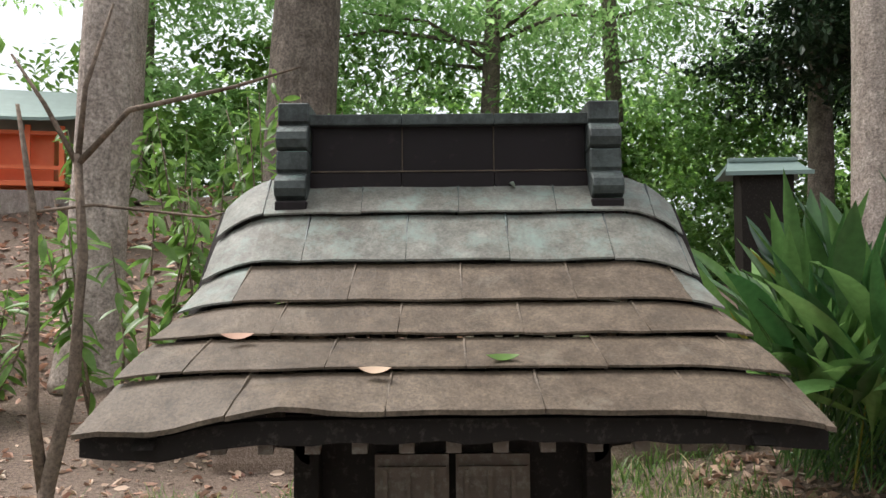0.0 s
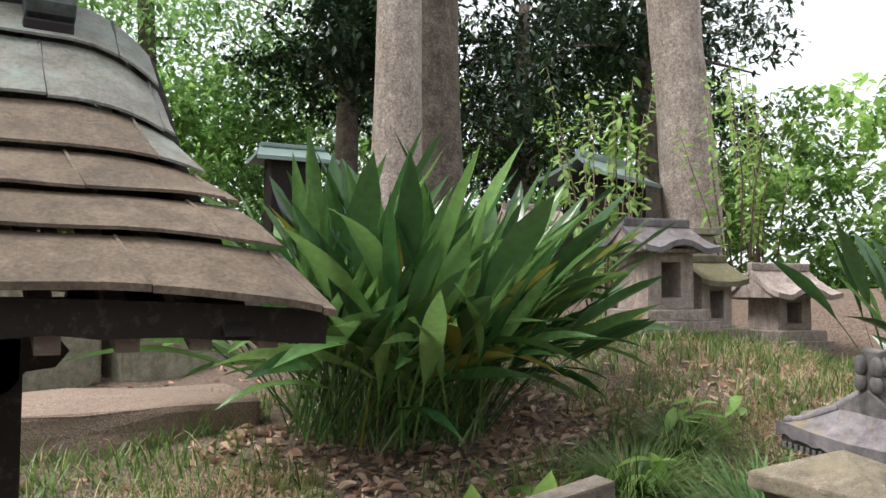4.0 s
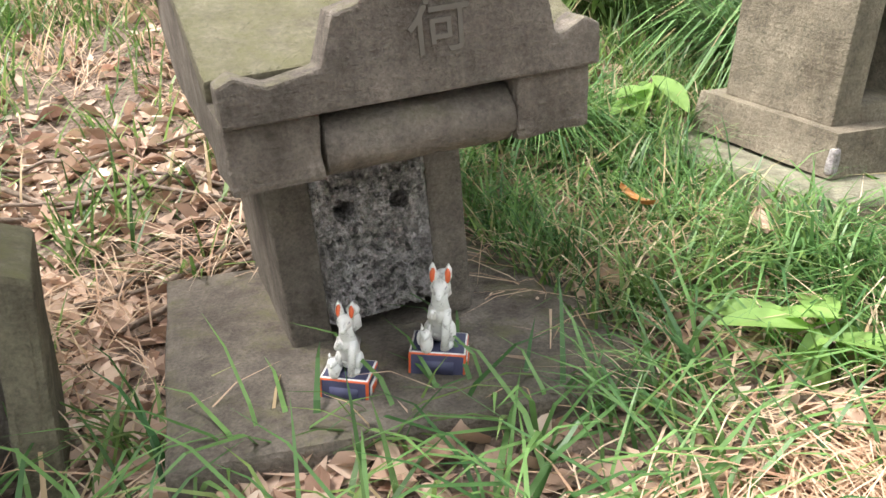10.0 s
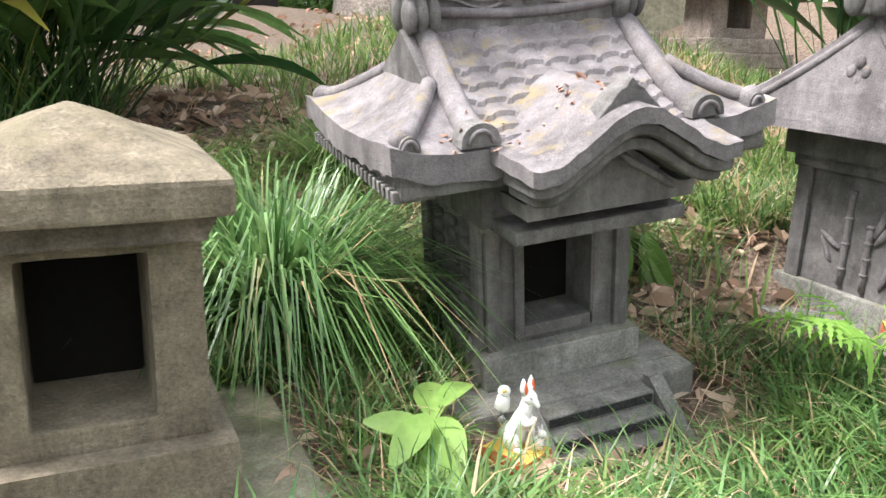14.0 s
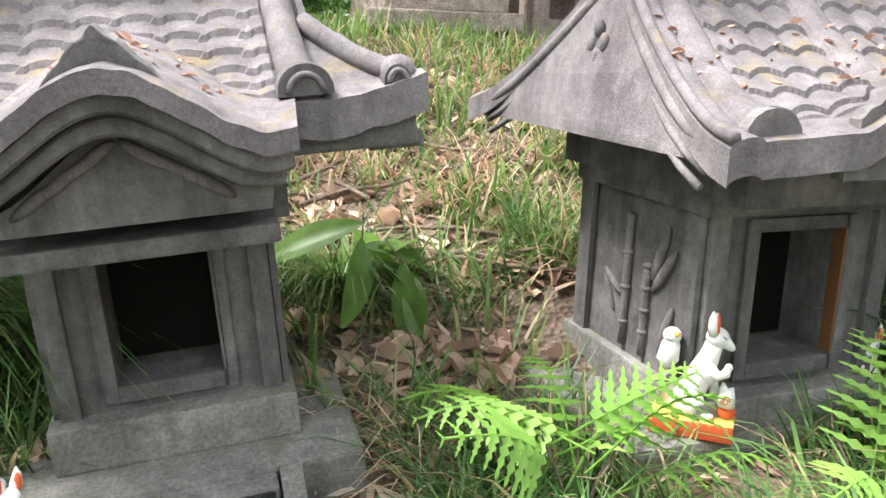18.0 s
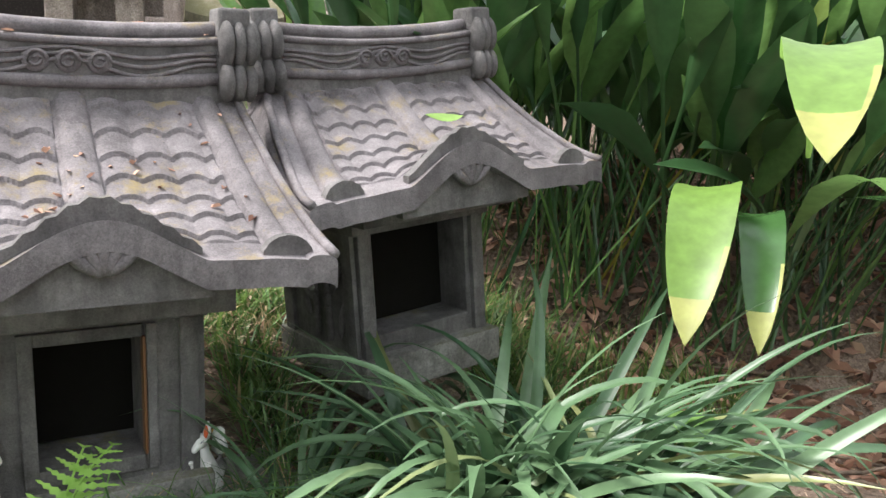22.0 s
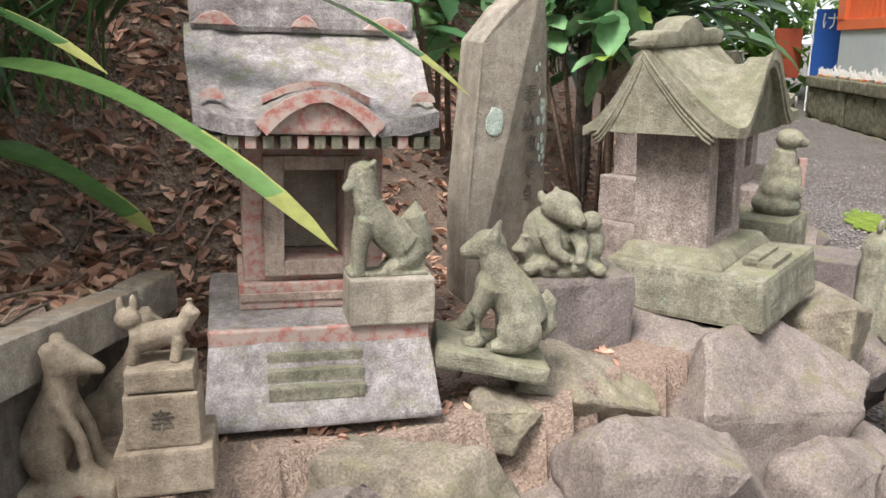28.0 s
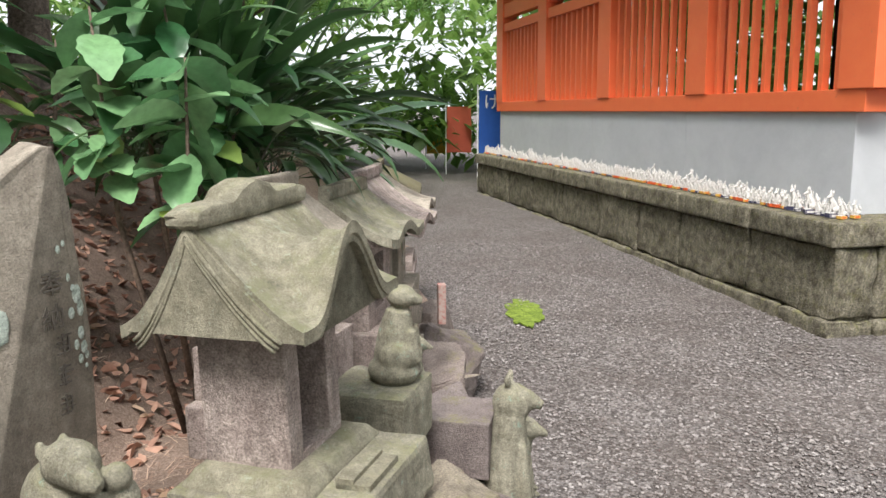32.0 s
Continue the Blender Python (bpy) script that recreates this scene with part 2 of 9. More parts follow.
M["vermilion"] = paint("vermilion_paint", (0.82, 0.17, 0.06), 0.45, (0.6, 0.16, 0.07), 9, 0.1, 0.1)
M["dark_wood"] = paint("old_dark_wood", (0.02, 0.016, 0.014), 0.8, (0.05, 0.042, 0.036), 20, 0.3, 0.4, spec=0.15)
M["grey_wood"] = paint("weathered_wood", (0.15, 0.115, 0.09), 0.85, (0.22, 0.19, 0.16), 20, 0.4, 0.4)
M["copper_brown"] = stone("brown_copper_sheet", (0.075, 0.054, 0.037), (0.13, 0.098, 0.07), (0.18, 0.15, 0.115), 0.1, 0.3, 0.55, grain=240, bump=0.25, tone=8, scuff=0.15)
M["copper_green"] = stone("patinated_copper_sheet", (0.12, 0.11, 0.09), (0.18, 0.178, 0.155), (0.2, 0.25, 0.22), 0.32, 0.2, 0.55, grain=240, bump=0.18, tone=8, top_only=False)
M["copper_dark"] = paint("dark_copper", (0.016, 0.011, 0.012), 0.5, (0.03, 0.021, 0.021), 10, 0.2, 0.1, 0.2, 0.25)
M["verdigris"] = stone("verdigris_copper", (0.032, 0.034, 0.033), (0.085, 0.1, 0.095), (0.15, 0.2, 0.18), 0.3, 0.15, 0.5, grain=200, bump=0.15, tone=14)
M["patina_roof"] = paint("pale_green_copper", (0.2, 0.27, 0.25), 0.6, (0.2, 0.25, 0.22), 4, 0.2, 0.2)
M["porcelain"] = paint("white_porcelain", (0.7, 0.69, 0.67), 0.25, (0.5, 0.48, 0.44), 60, 0.06, 0.03)
M["porcelain_old"] = paint("dirty_porcelain", (0.62, 0.6, 0.57), 0.5, (0.28, 0.26, 0.24), 45, 0.3, 0.1)
M["orange_red"] = paint("orange_red_glaze", (0.62, 0.11, 0.035), 0.45, (0.35, 0.12, 0.06), 60, 0.2, 0.1)
M["ochre"] = paint("yellow_ochre_glaze", (0.68, 0.42, 0.09), 0.4, None, 40)
M["navy"] = paint("dark_blue_glaze", (0.05, 0.05, 0.1), 0.5, None, 40)
# matt black without sheen: the deep shade of hollows put into a colour
M["black"] = paint("hollow_shade_black", (0.012, 0.011, 0.01), 0.95, None, 30, spec=0.0)
M["gold_wood"] = paint("varnished_wood", (0.16, 0.07, 0.03), 0.5, None, 30)
M["moss"] = stone("bright_moss", (0.1, 0.15, 0.02), (0.23, 0.31, 0.05), None, 0, 0.5, grain=150, bump=1.0, tone=20)
M["soil"] = ground_mat("leafy_soil", [(0.08, 0.053, 0.04), (0.14, 0.098, 0.074), (0.22, 0.16, 0.122), (0.16, 0.113, 0.082)], 90, 0.9, 0.012)
M["sand"] = ground_mat("sandy_soil", [(0.15, 0.105, 0.08), (0.23, 0.168, 0.13), (0.33, 0.25, 0.2), (0.15, 0.1, 0.075)], 190, 0.6, 0.004)
M["gravel"] = ground_mat("grey_gravel", [(0.05, 0.042, 0.038), (0.11, 0.096, 0.09), (0.255, 0.233, 0.222), (0.085, 0.067, 0.056)], 80, 1.0, 0.012)
M["pebble"] = ground_mat("gravel_pebble", [(0.1, 0.085, 0.078), (0.17, 0.152, 0.143), (0.36, 0.335, 0.32), (0.14, 0.115, 0.105)], 60, 0.3, 0.004)
M["bark"] = stone("pale_grey_bark", (0.28, 0.225, 0.195), (0.43, 0.36, 0.32), None, 0, 0.4, grain=45, bump=1.0, tone=5)
M["bark_dark"] = stone("dark_bark", (0.1, 0.08, 0.065), (0.19, 0.155, 0.13), None, 0, 0.4, grain=40, bump=1.0, tone=6)
M["twig"] = stone("brown_twig", (0.12, 0.09, 0.07), (0.23, 0.17, 0.13), None, 0, 0.3, grain=90, bump=0.6)
M["leaf_maple"] = leafy("light_green_maple_leaf", (0.16, 0.32, 0.09), (0.38, 0.55, 0.24), None, 0.5, 0.68)
M["leaf_dark"] = leafy("dark_green_leaf", (0.016, 0.036, 0.018), (0.05, 0.09, 0.04), None, 0.35, 0.15)
M["leaf_mid"] = leafy("mid_green_leaf", (0.08, 0.17, 0.035), (0.19, 0.32, 0.07), None, 0.4, 0.5)
M["leaf_fresh"] = leafy("fresh_green_leaf", (0.18, 0.33, 0.07), (0.37, 0.54, 0.17), None, 0.45, 0.55)
M["leaf_edge"] = leafy("yellowed_leaf_edge", (0.19, 0.25, 0.06), (0.3, 0.31, 0.09), None, 0.5, 0.35)
M["leaf_aspi"] = leafy("glossy_broad_leaf", (0.026, 0.08, 0.024), (0.17, 0.3, 0.09), (0.28, 0.25, 0.05), 0.24, 0.3, "object")
M["leaf_gloom"] = leafy("dark_sword_leaf", (0.016, 0.05, 0.018), (0.065, 0.13, 0.045), None, 0.3, 0.15, "object")
M["leaf_lily"] = leafy("strap_leaf", (0.035, 0.08, 0.038), (0.12, 0.2, 0.1), (0.2, 0.22, 0.09), 0.4, 0.2, "object")
M["leaf_aucuba"] = leafy("glossy_oval_leaf", (0.04, 0.13, 0.05), (0.24, 0.42, 0.2), (0.34, 0.48, 0.1), 0.2, 0.25, "object")
M["fern"] = leafy("bright_fern", (0.16, 0.33, 0.045), (0.3, 0.5, 0.11), None, 0.5, 0.45, "object")
M["grass"] = leafy("grass_blade", (0.04, 0.1, 0.02), (0.22, 0.315, 0.09), (0.58, 0.44, 0.28), 0.45, 0.5)
M["grass_dark"] = leafy("dark_tuft_blade", (0.035, 0.1, 0.028), (0.19, 0.33, 0.1), (0.5, 0.36, 0.21), 0.4, 0.4)
M["grass_long"] = leafy("long_arching_blade", (0.035, 0.1, 0.022), (0.2, 0.33, 0.12), (0.5, 0.36, 0.22), 0.35, 0.35)
M["grass_dry"] = leafy("dry_straw_blade", (0.4, 0.24, 0.15), (0.66, 0.5, 0.36), None, 0.7, 0.3)
M["litter"] = leafy("dead_leaf", (0.24, 0.14, 0.095), (0.62, 0.46, 0.35), (0.6, 0.5, 0.4), 0.8, 0.15)
M["litter_red"] = leafy("reddish_dead_leaf", (0.2, 0.1, 0.07), (0.6, 0.37, 0.27), (0.5, 0.36, 0.25), 0.75, 0.15)
M["ochre_leaf"] = leafy("orange_dead_leaf", (0.42, 0.17, 0.05), (0.6, 0.3, 0.09), None, 0.6, 0.25)
M["blue_cloth"] = paint("blue_banner_cloth", (0.02, 0.1, 0.4), 0.8, None, 5)
M["red_cloth"] = paint("red_banner_cloth", (0.6, 0.12, 0.07), 0.8, None, 5)
M["yellow_cloth"] = paint("yellow_banner_cloth", (0.75, 0.45, 0.05), 0.8, None, 5)
M["white_ink"] = paint("white_print", (0.85, 0.85, 0.85), 0.8, None, 5)
M["ink_grey"] = paint("carved_groove", (0.11, 0.095, 0.078), 0.95, None, 30)
M["lichen_pale"] = stone("pale_lichen", (0.36, 0.41, 0.36), (0.46, 0.52, 0.46), None, 0, 0.3, grain=200)
M["fox_stone"] = stone("buff_fox_stone", (0.24, 0.19, 0.14), (0.37, 0.305, 0.235), (0.27, 0.24, 0.14), 0.2, 0.15, bump=0.6, grain=260, tone=8)

# ---- builders ----


def obj_of(name, bm, mats, parent=None, smooth=False):
    me = bpy.data.meshes.new(name)
    bm.to_mesh(me)
    bm.free()
    for mt in (mats if isinstance(mats, (list, tuple)) else [mats]):
        me.materials.append(M[mt] if isinstance(mt, str) else mt)
    if smooth:
        me.polygons.foreach_set("use_smooth", [True] * len(me.polygons))
    ob = new(name, me)
    if parent:
        ob.parent = parent
    return ob


def part(name, bm, material, parent, label="", smooth=False):
    ob = obj_of(name, bm, material, parent, smooth)
    return tagged(ob, label) if label else ob


def solid(name, bm, material, label, category, m=None, smooth=False, group="", kind=""):
    """A thing that is one mesh."""
    ob = obj_of(name, bm, material, None, smooth)
    if m is not None:
        ob.matrix_basis = m
    return tagged(ob, label, category, group, kind)


def thing(name, label, category, m=None, group="", kind=""):
    ob = new(name)
    ob.empty_display_size = 0.1
    if m is not None:
        ob.matrix_basis = m
    return tagged(ob, label, category, group, kind)


def piece(name, me, parent, m):
    ob = new(name, me)
    ob.parent = parent
    ob.matrix_basis = m
    return ob


def stand(x, y, z, yaw=0, lean=0, nod=0):
    """Pose of a shrine: yaw, lean to its left, nod backward."""
    return pose(x, y, z) @ pose(0, 0, 0, 0, 0, yaw) @ pose(0, 0, 0, 0, -lean, 0) @ pose(0, 0, 0, -nod, 0, 0)


def B():
    return bmesh.new()


def prism(bm, pts, y0, y1):
    """Extrude a closed outline of (x, z) from y0 to y1."""
    a = [bm.verts.new((x, y0, z)) for x, z in pts]
    b = [bm.verts.new((x, y1, z)) for x, z in pts]
    n = len(pts)
    fs = [bm.faces.new(a), bm.faces.new(b[::-1])]
    for i in range(n):
        fs.append(bm.faces.new((a[(i + 1) % n], a[i], b[i], b[(i + 1) % n])))
    return a + b


def block(bm, x0, x1, y0, y1, z0, z1, top=None, bevel=0.0):
    """A box; top=(dx, dy) draws the upper face in."""
    dx, dy = top or (0, 0)
    v = [bm.verts.new(c) for c in ((x0, y0, z0), (x1, y0, z0), (x1, y1, z0), (x0, y1, z0),
                                   (x0 + dx, y0 + dy, z1), (x1 - dx, y0 + dy, z1), (x1 - dx, y1 - dy, z1), (x0 + dx, y1 - dy, z1))]
    for f in ((3, 2, 1, 0), (4, 5, 6, 7), (0, 1, 5, 4), (1, 2, 6, 5), (2, 3, 7, 6), (3, 0, 4, 7)):
        bm.faces.new([v[i] for i in f])
    if bevel:
        es = list({e for w in v for e in w.link_edges})
        bmesh.ops.bevel(bm, geom=es, offset=bevel, segments=2, affect='EDGES', profile=0.6)
    return v


def ball(bm, c, r, seg=12, rings=8, rot=None):
    """An ellipsoid of radii r, turned by rot (degrees)."""
    m = Matrix.Translation(c) @ (pose(0, 0, 0, *rot) if rot else Matrix.Identity(4)) @ Matrix.Diagonal((r[0], r[1], r[2], 1))
    return bmesh.ops.create_uvsphere(bm, u_segments=seg, v_segments=rings, radius=1, matrix=m)["verts"]


def tube(bm, pts, radii, seg=8, cap=True):
    """A tube along pts."""
    rings = []
    for i, p in enumerate(pts):
        p = Vector(p)
        d = Vector(pts[min(i + 1, len(pts) - 1)]) - Vector(pts[max(i - 1, 0)])
        q = d.to_track_quat('Z', 'Y').to_matrix()
        rings.append([bm.verts.new(p + q @ Vector((radii[i] * math.cos(2 * math.pi * k / seg), radii[i] * math.sin(2 * math.pi * k / seg), 0))) for k in range(seg)])
    for a, b in zip(rings, rings[1:]):
        for k in range(seg):
            bm.faces.new((a[k], a[(k + 1) % seg], b[(k + 1) % seg], b[k]))
    if cap:
        bm.faces.new(rings[0][::-1])
        bm.faces.new(rings[-1])
    return rings


def sheet(bm, fn, us, vs, thick):
    """A shell: fn(u, v) gives the top point, thick(u, v) how far the underside lies below."""
    top = [[bm.verts.new(fn(u, v)) for u in us] for v in vs]
    bot = [[bm.verts.new(Vector(fn(u, v)) - Vector((0, 0, thick(u, v) if callable(thick) else thick))) for u in us] for v in vs]
    nu, nv = len(us), len(vs)
    for j in range(nv - 1):
        for i in range(nu - 1):
            bm.faces.new((top[j][i], top[j][i + 1], top[j + 1][i + 1], top[j + 1][i]))
            bm.faces.new((bot[j][i], bot[j + 1][i], bot[j + 1][i + 1], bot[j][i + 1]))
    for j in range(nv - 1):
        bm.faces.new((top[j][0], top[j + 1][0], bot[j + 1][0], bot[j][0]))
        bm.faces.new((top[j + 1][-1], top[j][-1], bot[j][-1], bot[j + 1][-1]))
    for i in range(nu - 1):
        bm.faces.new((top[0][i + 1], top[0][i], bot[0][i], bot[0][i + 1]))
        bm.faces.new((top[-1][i], top[-1][i + 1], bot[-1][i + 1], bot[-1][i]))
    bmesh.ops.recalc_face_normals(bm, faces=bm.faces)


def rough_up(bm, amp, scale, cuts=0, seed=0.0):
    """Uneven hewn faces."""
    if cuts:
        bmesh.ops.subdivide_edges(bm, edges=bm.edges[:], cuts=cuts, use_grid_fill=True)
    bm.normal_update()
    for v in bm.verts:
        d = noise.noise(v.co * scale + Vector((seed, seed * 1.7, seed * 0.3))) + 0.5 * noise.noise(v.co * scale * 2.7 + Vector((seed, 0, 7)))
        v.co += v.normal * d * amp


def lin(a, b, n):
    return [a + (b - a) * i / (n - 1) for i in range(n)]


def curve_at(x, table):
    """Smooth interpolation in a table of (x, value)."""
    if x <= table[0][0]:
        return table[0][1]
    for (a, p), (b, q) in zip(table, table[1:]):
        if x <= b:
            s = (x - a) / (b - a)
            return p + (q - p) * s * s * (3 - 2 * s)
    return table[-1][1]


def stuff(name, verts, faces, material, label, category, parent=None):
    me = bpy.data.meshes.new(name)
    me.from_pydata(verts, [], faces)
    me.materials.append(M[material])
    ob = new(name, me)
    if parent:
        ob.parent = parent
        return ob
    return tagged(ob, label, category, kind="stuff")


# ---- lie of the land ----
FRONT = [(-8, 0.62), (-1, 0.72), (1, 0.80), (3, 0.98), (4.2, 1.06), (5.15, 1.2)]
SHELF = [(-8, 0.5), (0, 0.60), (0.7, 0.62), (1.1, 0.68), (1.9, 0.78), (2.6, 0.735), (3.3, 0.82), (3.9, 0.78), (4.4, 0.66), (5.2, 0.62), (7, 0.5)]
LEDGE = [(3.7, 1.06), (4.3, 0.96), (4.6, 0.86), (4.75, 0.78), (4.95, 0.52), (5.2, 0.25), (5.5, -0.06), (5.9, -0.28), (6.4, -0.45), (7, -0.58), (9, -0.75), (13, -0.95), (30, -1.6)]
LEDGE_Z = [(3.7, 0.42), (4.6, 0.42), (5.3, 0.4), (5.8, 0.42), (6.6, 0.25), (8, 0.12), (12, 0.05), (30, 0.0)]
FOOT = [(3.5, 2.6), (4.5, 1.65), (5.2, 1.3), (6.0, 0.75), (7, 0.5), (9, 0.2), (13, -0.2), (30, -0.8)]


def gravel_z(x, y):
    return -0.05 + 0.02 * max(-1.0, min(6.0, x - 7)) * (1 if x > 6 else 0.4)


def land(x, y):
    """Height of the raised ground behind the kerb and the boulders."""
    fr = curve_at(x, FRONT)
    n = 0.025 * noise.noise(Vector((x * 2.1, y * 2.1, 0))) + 0.01 * noise.noise(Vector((x * 7, y * 7, 3)))
    fr += 0.06
    if x > 3.7 and (y < fr or x > 5.15):
        z = curve_at(x, LEDGE_Z)
        if y < curve_at(x, LEDGE):
            return gravel_z(x, y) - 0.3
    elif y < fr:
        return gravel_z(x, y) - 0.3
    else:
        z = curve_at(x, SHELF) + (0.17 + 0.13 * max(0, min(1, (x - 2.0) / 1.0))) * min(max(y - 1.5, 0), 1.7) + 0.06 * max(0, y - 3.2) + 0.42 * max(0, min(y, 8.5) - 4.6) * max(0, min(1, (0.6 - x) / 2))
    if x > 3.5:
        z = max(z, min(curve_at(x, LEDGE_Z) + 1.0 * (y - curve_at(x, FOOT)), 1.15 + 0.45 * max(0, min(1, (x - 4.6) / 1.2))) * min(1, (x - 3.5) / 0.8) + z * max(0, 1 - (x - 3.5) / 0.8))
    return z + n
# ---- ground ----
bm = B()
gx = [-3000, -400, -100, -40, -16] + lin(-8, 24, 65) + [40, 100, 400, 3000]
gy = [-3000, -400, -100, -40, -16] + lin(-8, 4, 25) + [10, 40, 100, 400, 3000]
vs = [[bm.verts.new((x, y, gravel_z(x, y) + 0.012 * noise.noise(Vector((x * 1.3, y * 1.3, 5))))) for x in gx] for y in gy]
for j in range(len(gy) - 1):
    for i in range(len(gx) - 1):
        bm.faces.new((vs[j][i], vs[j][i + 1], vs[j + 1][i + 1], vs[j + 1][i]))
solid("ground", bm, "gravel", "grey crushed gravel path on level ground", "ground", smooth=True, kind="structure")

bm = B()
tx = [-60, -30, -15, -9, -6, -4, -3, -2, -1.5] + lin(-1, 7.6, 173) + lin(7.8, 12, 22) + [13, 14, 16, 18, 21, 25, 30, 40, 60]
ty = [-1.9, -1.6, -1.4] + lin(-1.2, 3.2, 89) + [3.4, 3.7, 4, 4.5, 5, 6, 7, 8, 10, 12, 15, 20, 30, 60]
vs = [[bm.verts.new((x, y, land(x, y))) for x in tx] for y in ty]
for j in range(len(ty) - 1):
    for i in range(len(tx) - 1):
        q = (vs[j][i], vs[j][i + 1], vs[j + 1][i + 1], vs[j + 1][i])
        if max(v.co.z for v in q) > -0.2:
            f = bm.faces.new(q)
            c = f.calc_center_median()
            f.material_index = 1 if (c.x > 3.85 and c.y < max(curve_at(c.x, FOOT) - 0.1, curve_at(c.x, FRONT) + 0.55 * (c.x < 5.2))) else 0
for v in [v for v in bm.verts if not v.link_faces]:
    bm.verts.remove(v)
solid("terrace", bm, ["soil", "sand"], "raised earth terrace with leafy soil and bare sand", "ground", smooth=True, kind="structure")

# kerb of concrete blocks on a low retaining wall
kerb = thing("kerb", "grey concrete kerb edging the raised earth terrace", "kerb", kind="structure")
x = -4.0
while x < 5.1:
    x2 = min(x + 0.9, 5.16)
    bm = B()
    block(bm, 0, math.hypot(x2 - x, curve_at(x2, FRONT) - curve_at(x, FRONT)) - 0.006, -0.02, 0.045, -0.075, 0.012, bevel=0.006)
    rough_up(bm, 0.003, 14, 2, x)
    za, zb = curve_at(x, SHELF), curve_at(x2, SHELF)
    k = part("kerb_block", bm, "kerb", kerb)
    k.matrix_basis = pose(x, curve_at(x, FRONT), za) @ pose(0, 0, 0, 0, 0, math.degrees(math.atan2(curve_at(x2, FRONT) - curve_at(x, FRONT), x2 - x))) @ pose(0, 0, 0, 0, -math.degrees(math.atan2(zb - za, x2 - x)), 0)
    x = x2
bm = B()
pts = [(x, curve_at(x, FRONT) + 0.03, curve_at(x, SHELF) - 0.06) for x in lin(-4, 5.16, 40)]
for (xa, ya, za), (xb, yb, zb) in zip(pts, pts[1:]):
    v = [bm.verts.new(c) for c in ((xa, ya, -0.2), (xb, yb, -0.2), (xb, yb, zb), (xa, ya, za), (xa, ya + 0.12, -0.2), (xb, yb + 0.12, -0.2), (xb, yb + 0.12, zb), (xa, ya + 0.12, za))]
    for f in ((0, 1, 2, 3), (5, 4, 7, 6), (3, 2, 6, 7)):
        bm.faces.new([v[i] for i in f])
bmesh.ops.remove_doubles(bm, verts=bm.verts, dist=1e-4)
solid("retaining_wall", bm, "tuff", "low olive-grey retaining wall under the kerb", "wall", kind="structure")

# ---- vermilion hall on its stone footing ----
HALL = pose(8.46, -3.05, 0, 0, 0, 3.8)
LEN, DEEP = 8.2, 7.0
footing = thing("stone_footing", "mossy cut-stone footing wall with long coping stones", "wall", HALL, kind="structure")


def footing_stone(x0, x1, y0, y1, z0, z1, seed, amp=0.012):
    bm = B()
    block(bm, x0 + 0.008, x1 - 0.008, y0, y1, z0 + 0.006, z1 - 0.006, bevel=0.02)
    rough_up(bm, amp, 7, 4, seed)
    return bm


rnd = random.Random(5)
bm = B()
block(bm, 0.03, LEN, -DEEP, -0.04, -0.2, 0.55)
part("core", bm, "wall_stone", footing)
for z0, z1, first in ((-0.12, 0.08, 0.5), (0.08, 0.52, 0.9)):
    x = -0.02
    w = first
    while x < LEN:
        x2 = min(x + w, LEN)
        part("stone", footing_stone(x, x2, -0.3, 0.03 if z0 < 0 else rnd.uniform(-0.005, 0.012), z0, z1, x + z0 * 9, 0.03), "wall_stone", footing, smooth=True)
        x, w = x2, rnd.uniform(0.75, 1.15)
    y = -0.3
    while y > -3.4:
        y2 = max(y - rnd.uniform(0.75, 1.1), -3.4)
        part("stone", footing_stone(-0.02 - (0.02 if z0 < 0 else 0), 0.25, y2, y, z0, z1, y, 0.03), "wall_stone", footing, smooth=True)
        y = y2
x = -0.05
for w in [0.87] + [0.98] * 9:
    x2 = min(x + w, LEN + 0.05)
    if x2 - x > 0.1:
        part("coping_stone", footing_stone(x, x2, -0.42, 0.05, 0.52, 0.68, x * 3, 0.006), "wall_stone", footing, smooth=True)
    x = x2
y = -0.42
while y > -3.4:
    part("coping_stone", footing_stone(-0.05, 0.4, max(y - 0.98, -3.4), y, 0.52, 0.68, y * 3, 0.006), "wall_stone", footing, smooth=True)
    y -= 0.98

hall = thing("shrine_hall", "vermilion wooden shrine hall with barred windows above pale granite panels", "building", HALL)
SET = 0.32
for x0, x1 in [(0.3 + 2.1 * i, 0.3 + 2.1 * (i + 1)) for i in range(3)] + [(6.6, LEN - 0.1)]:
    bm = B()
    block(bm, x0 + 0.002, x1 - 0.002, -SET - 0.1, -SET, 0.55, 1.31, bevel=0.003)
    part("granite_panel", bm, "granite", hall)
for i in range(3):
    bm = B()
    block(bm, 0.3, 0.4, -SET - 2.1 * (i + 1), -SET - 2.1 * i - 0.004, 0.55, 1.31, bevel=0.003)
    part("granite_panel", bm, "granite", hall)


def beam(name, x0, x1, y0, y1, z0, z1, mat="vermilion"):
    bm = B()
    block(bm, x0, x1, y0, y1, z0, z1, bevel=0.006)
    return part(name, bm, mat, hall)


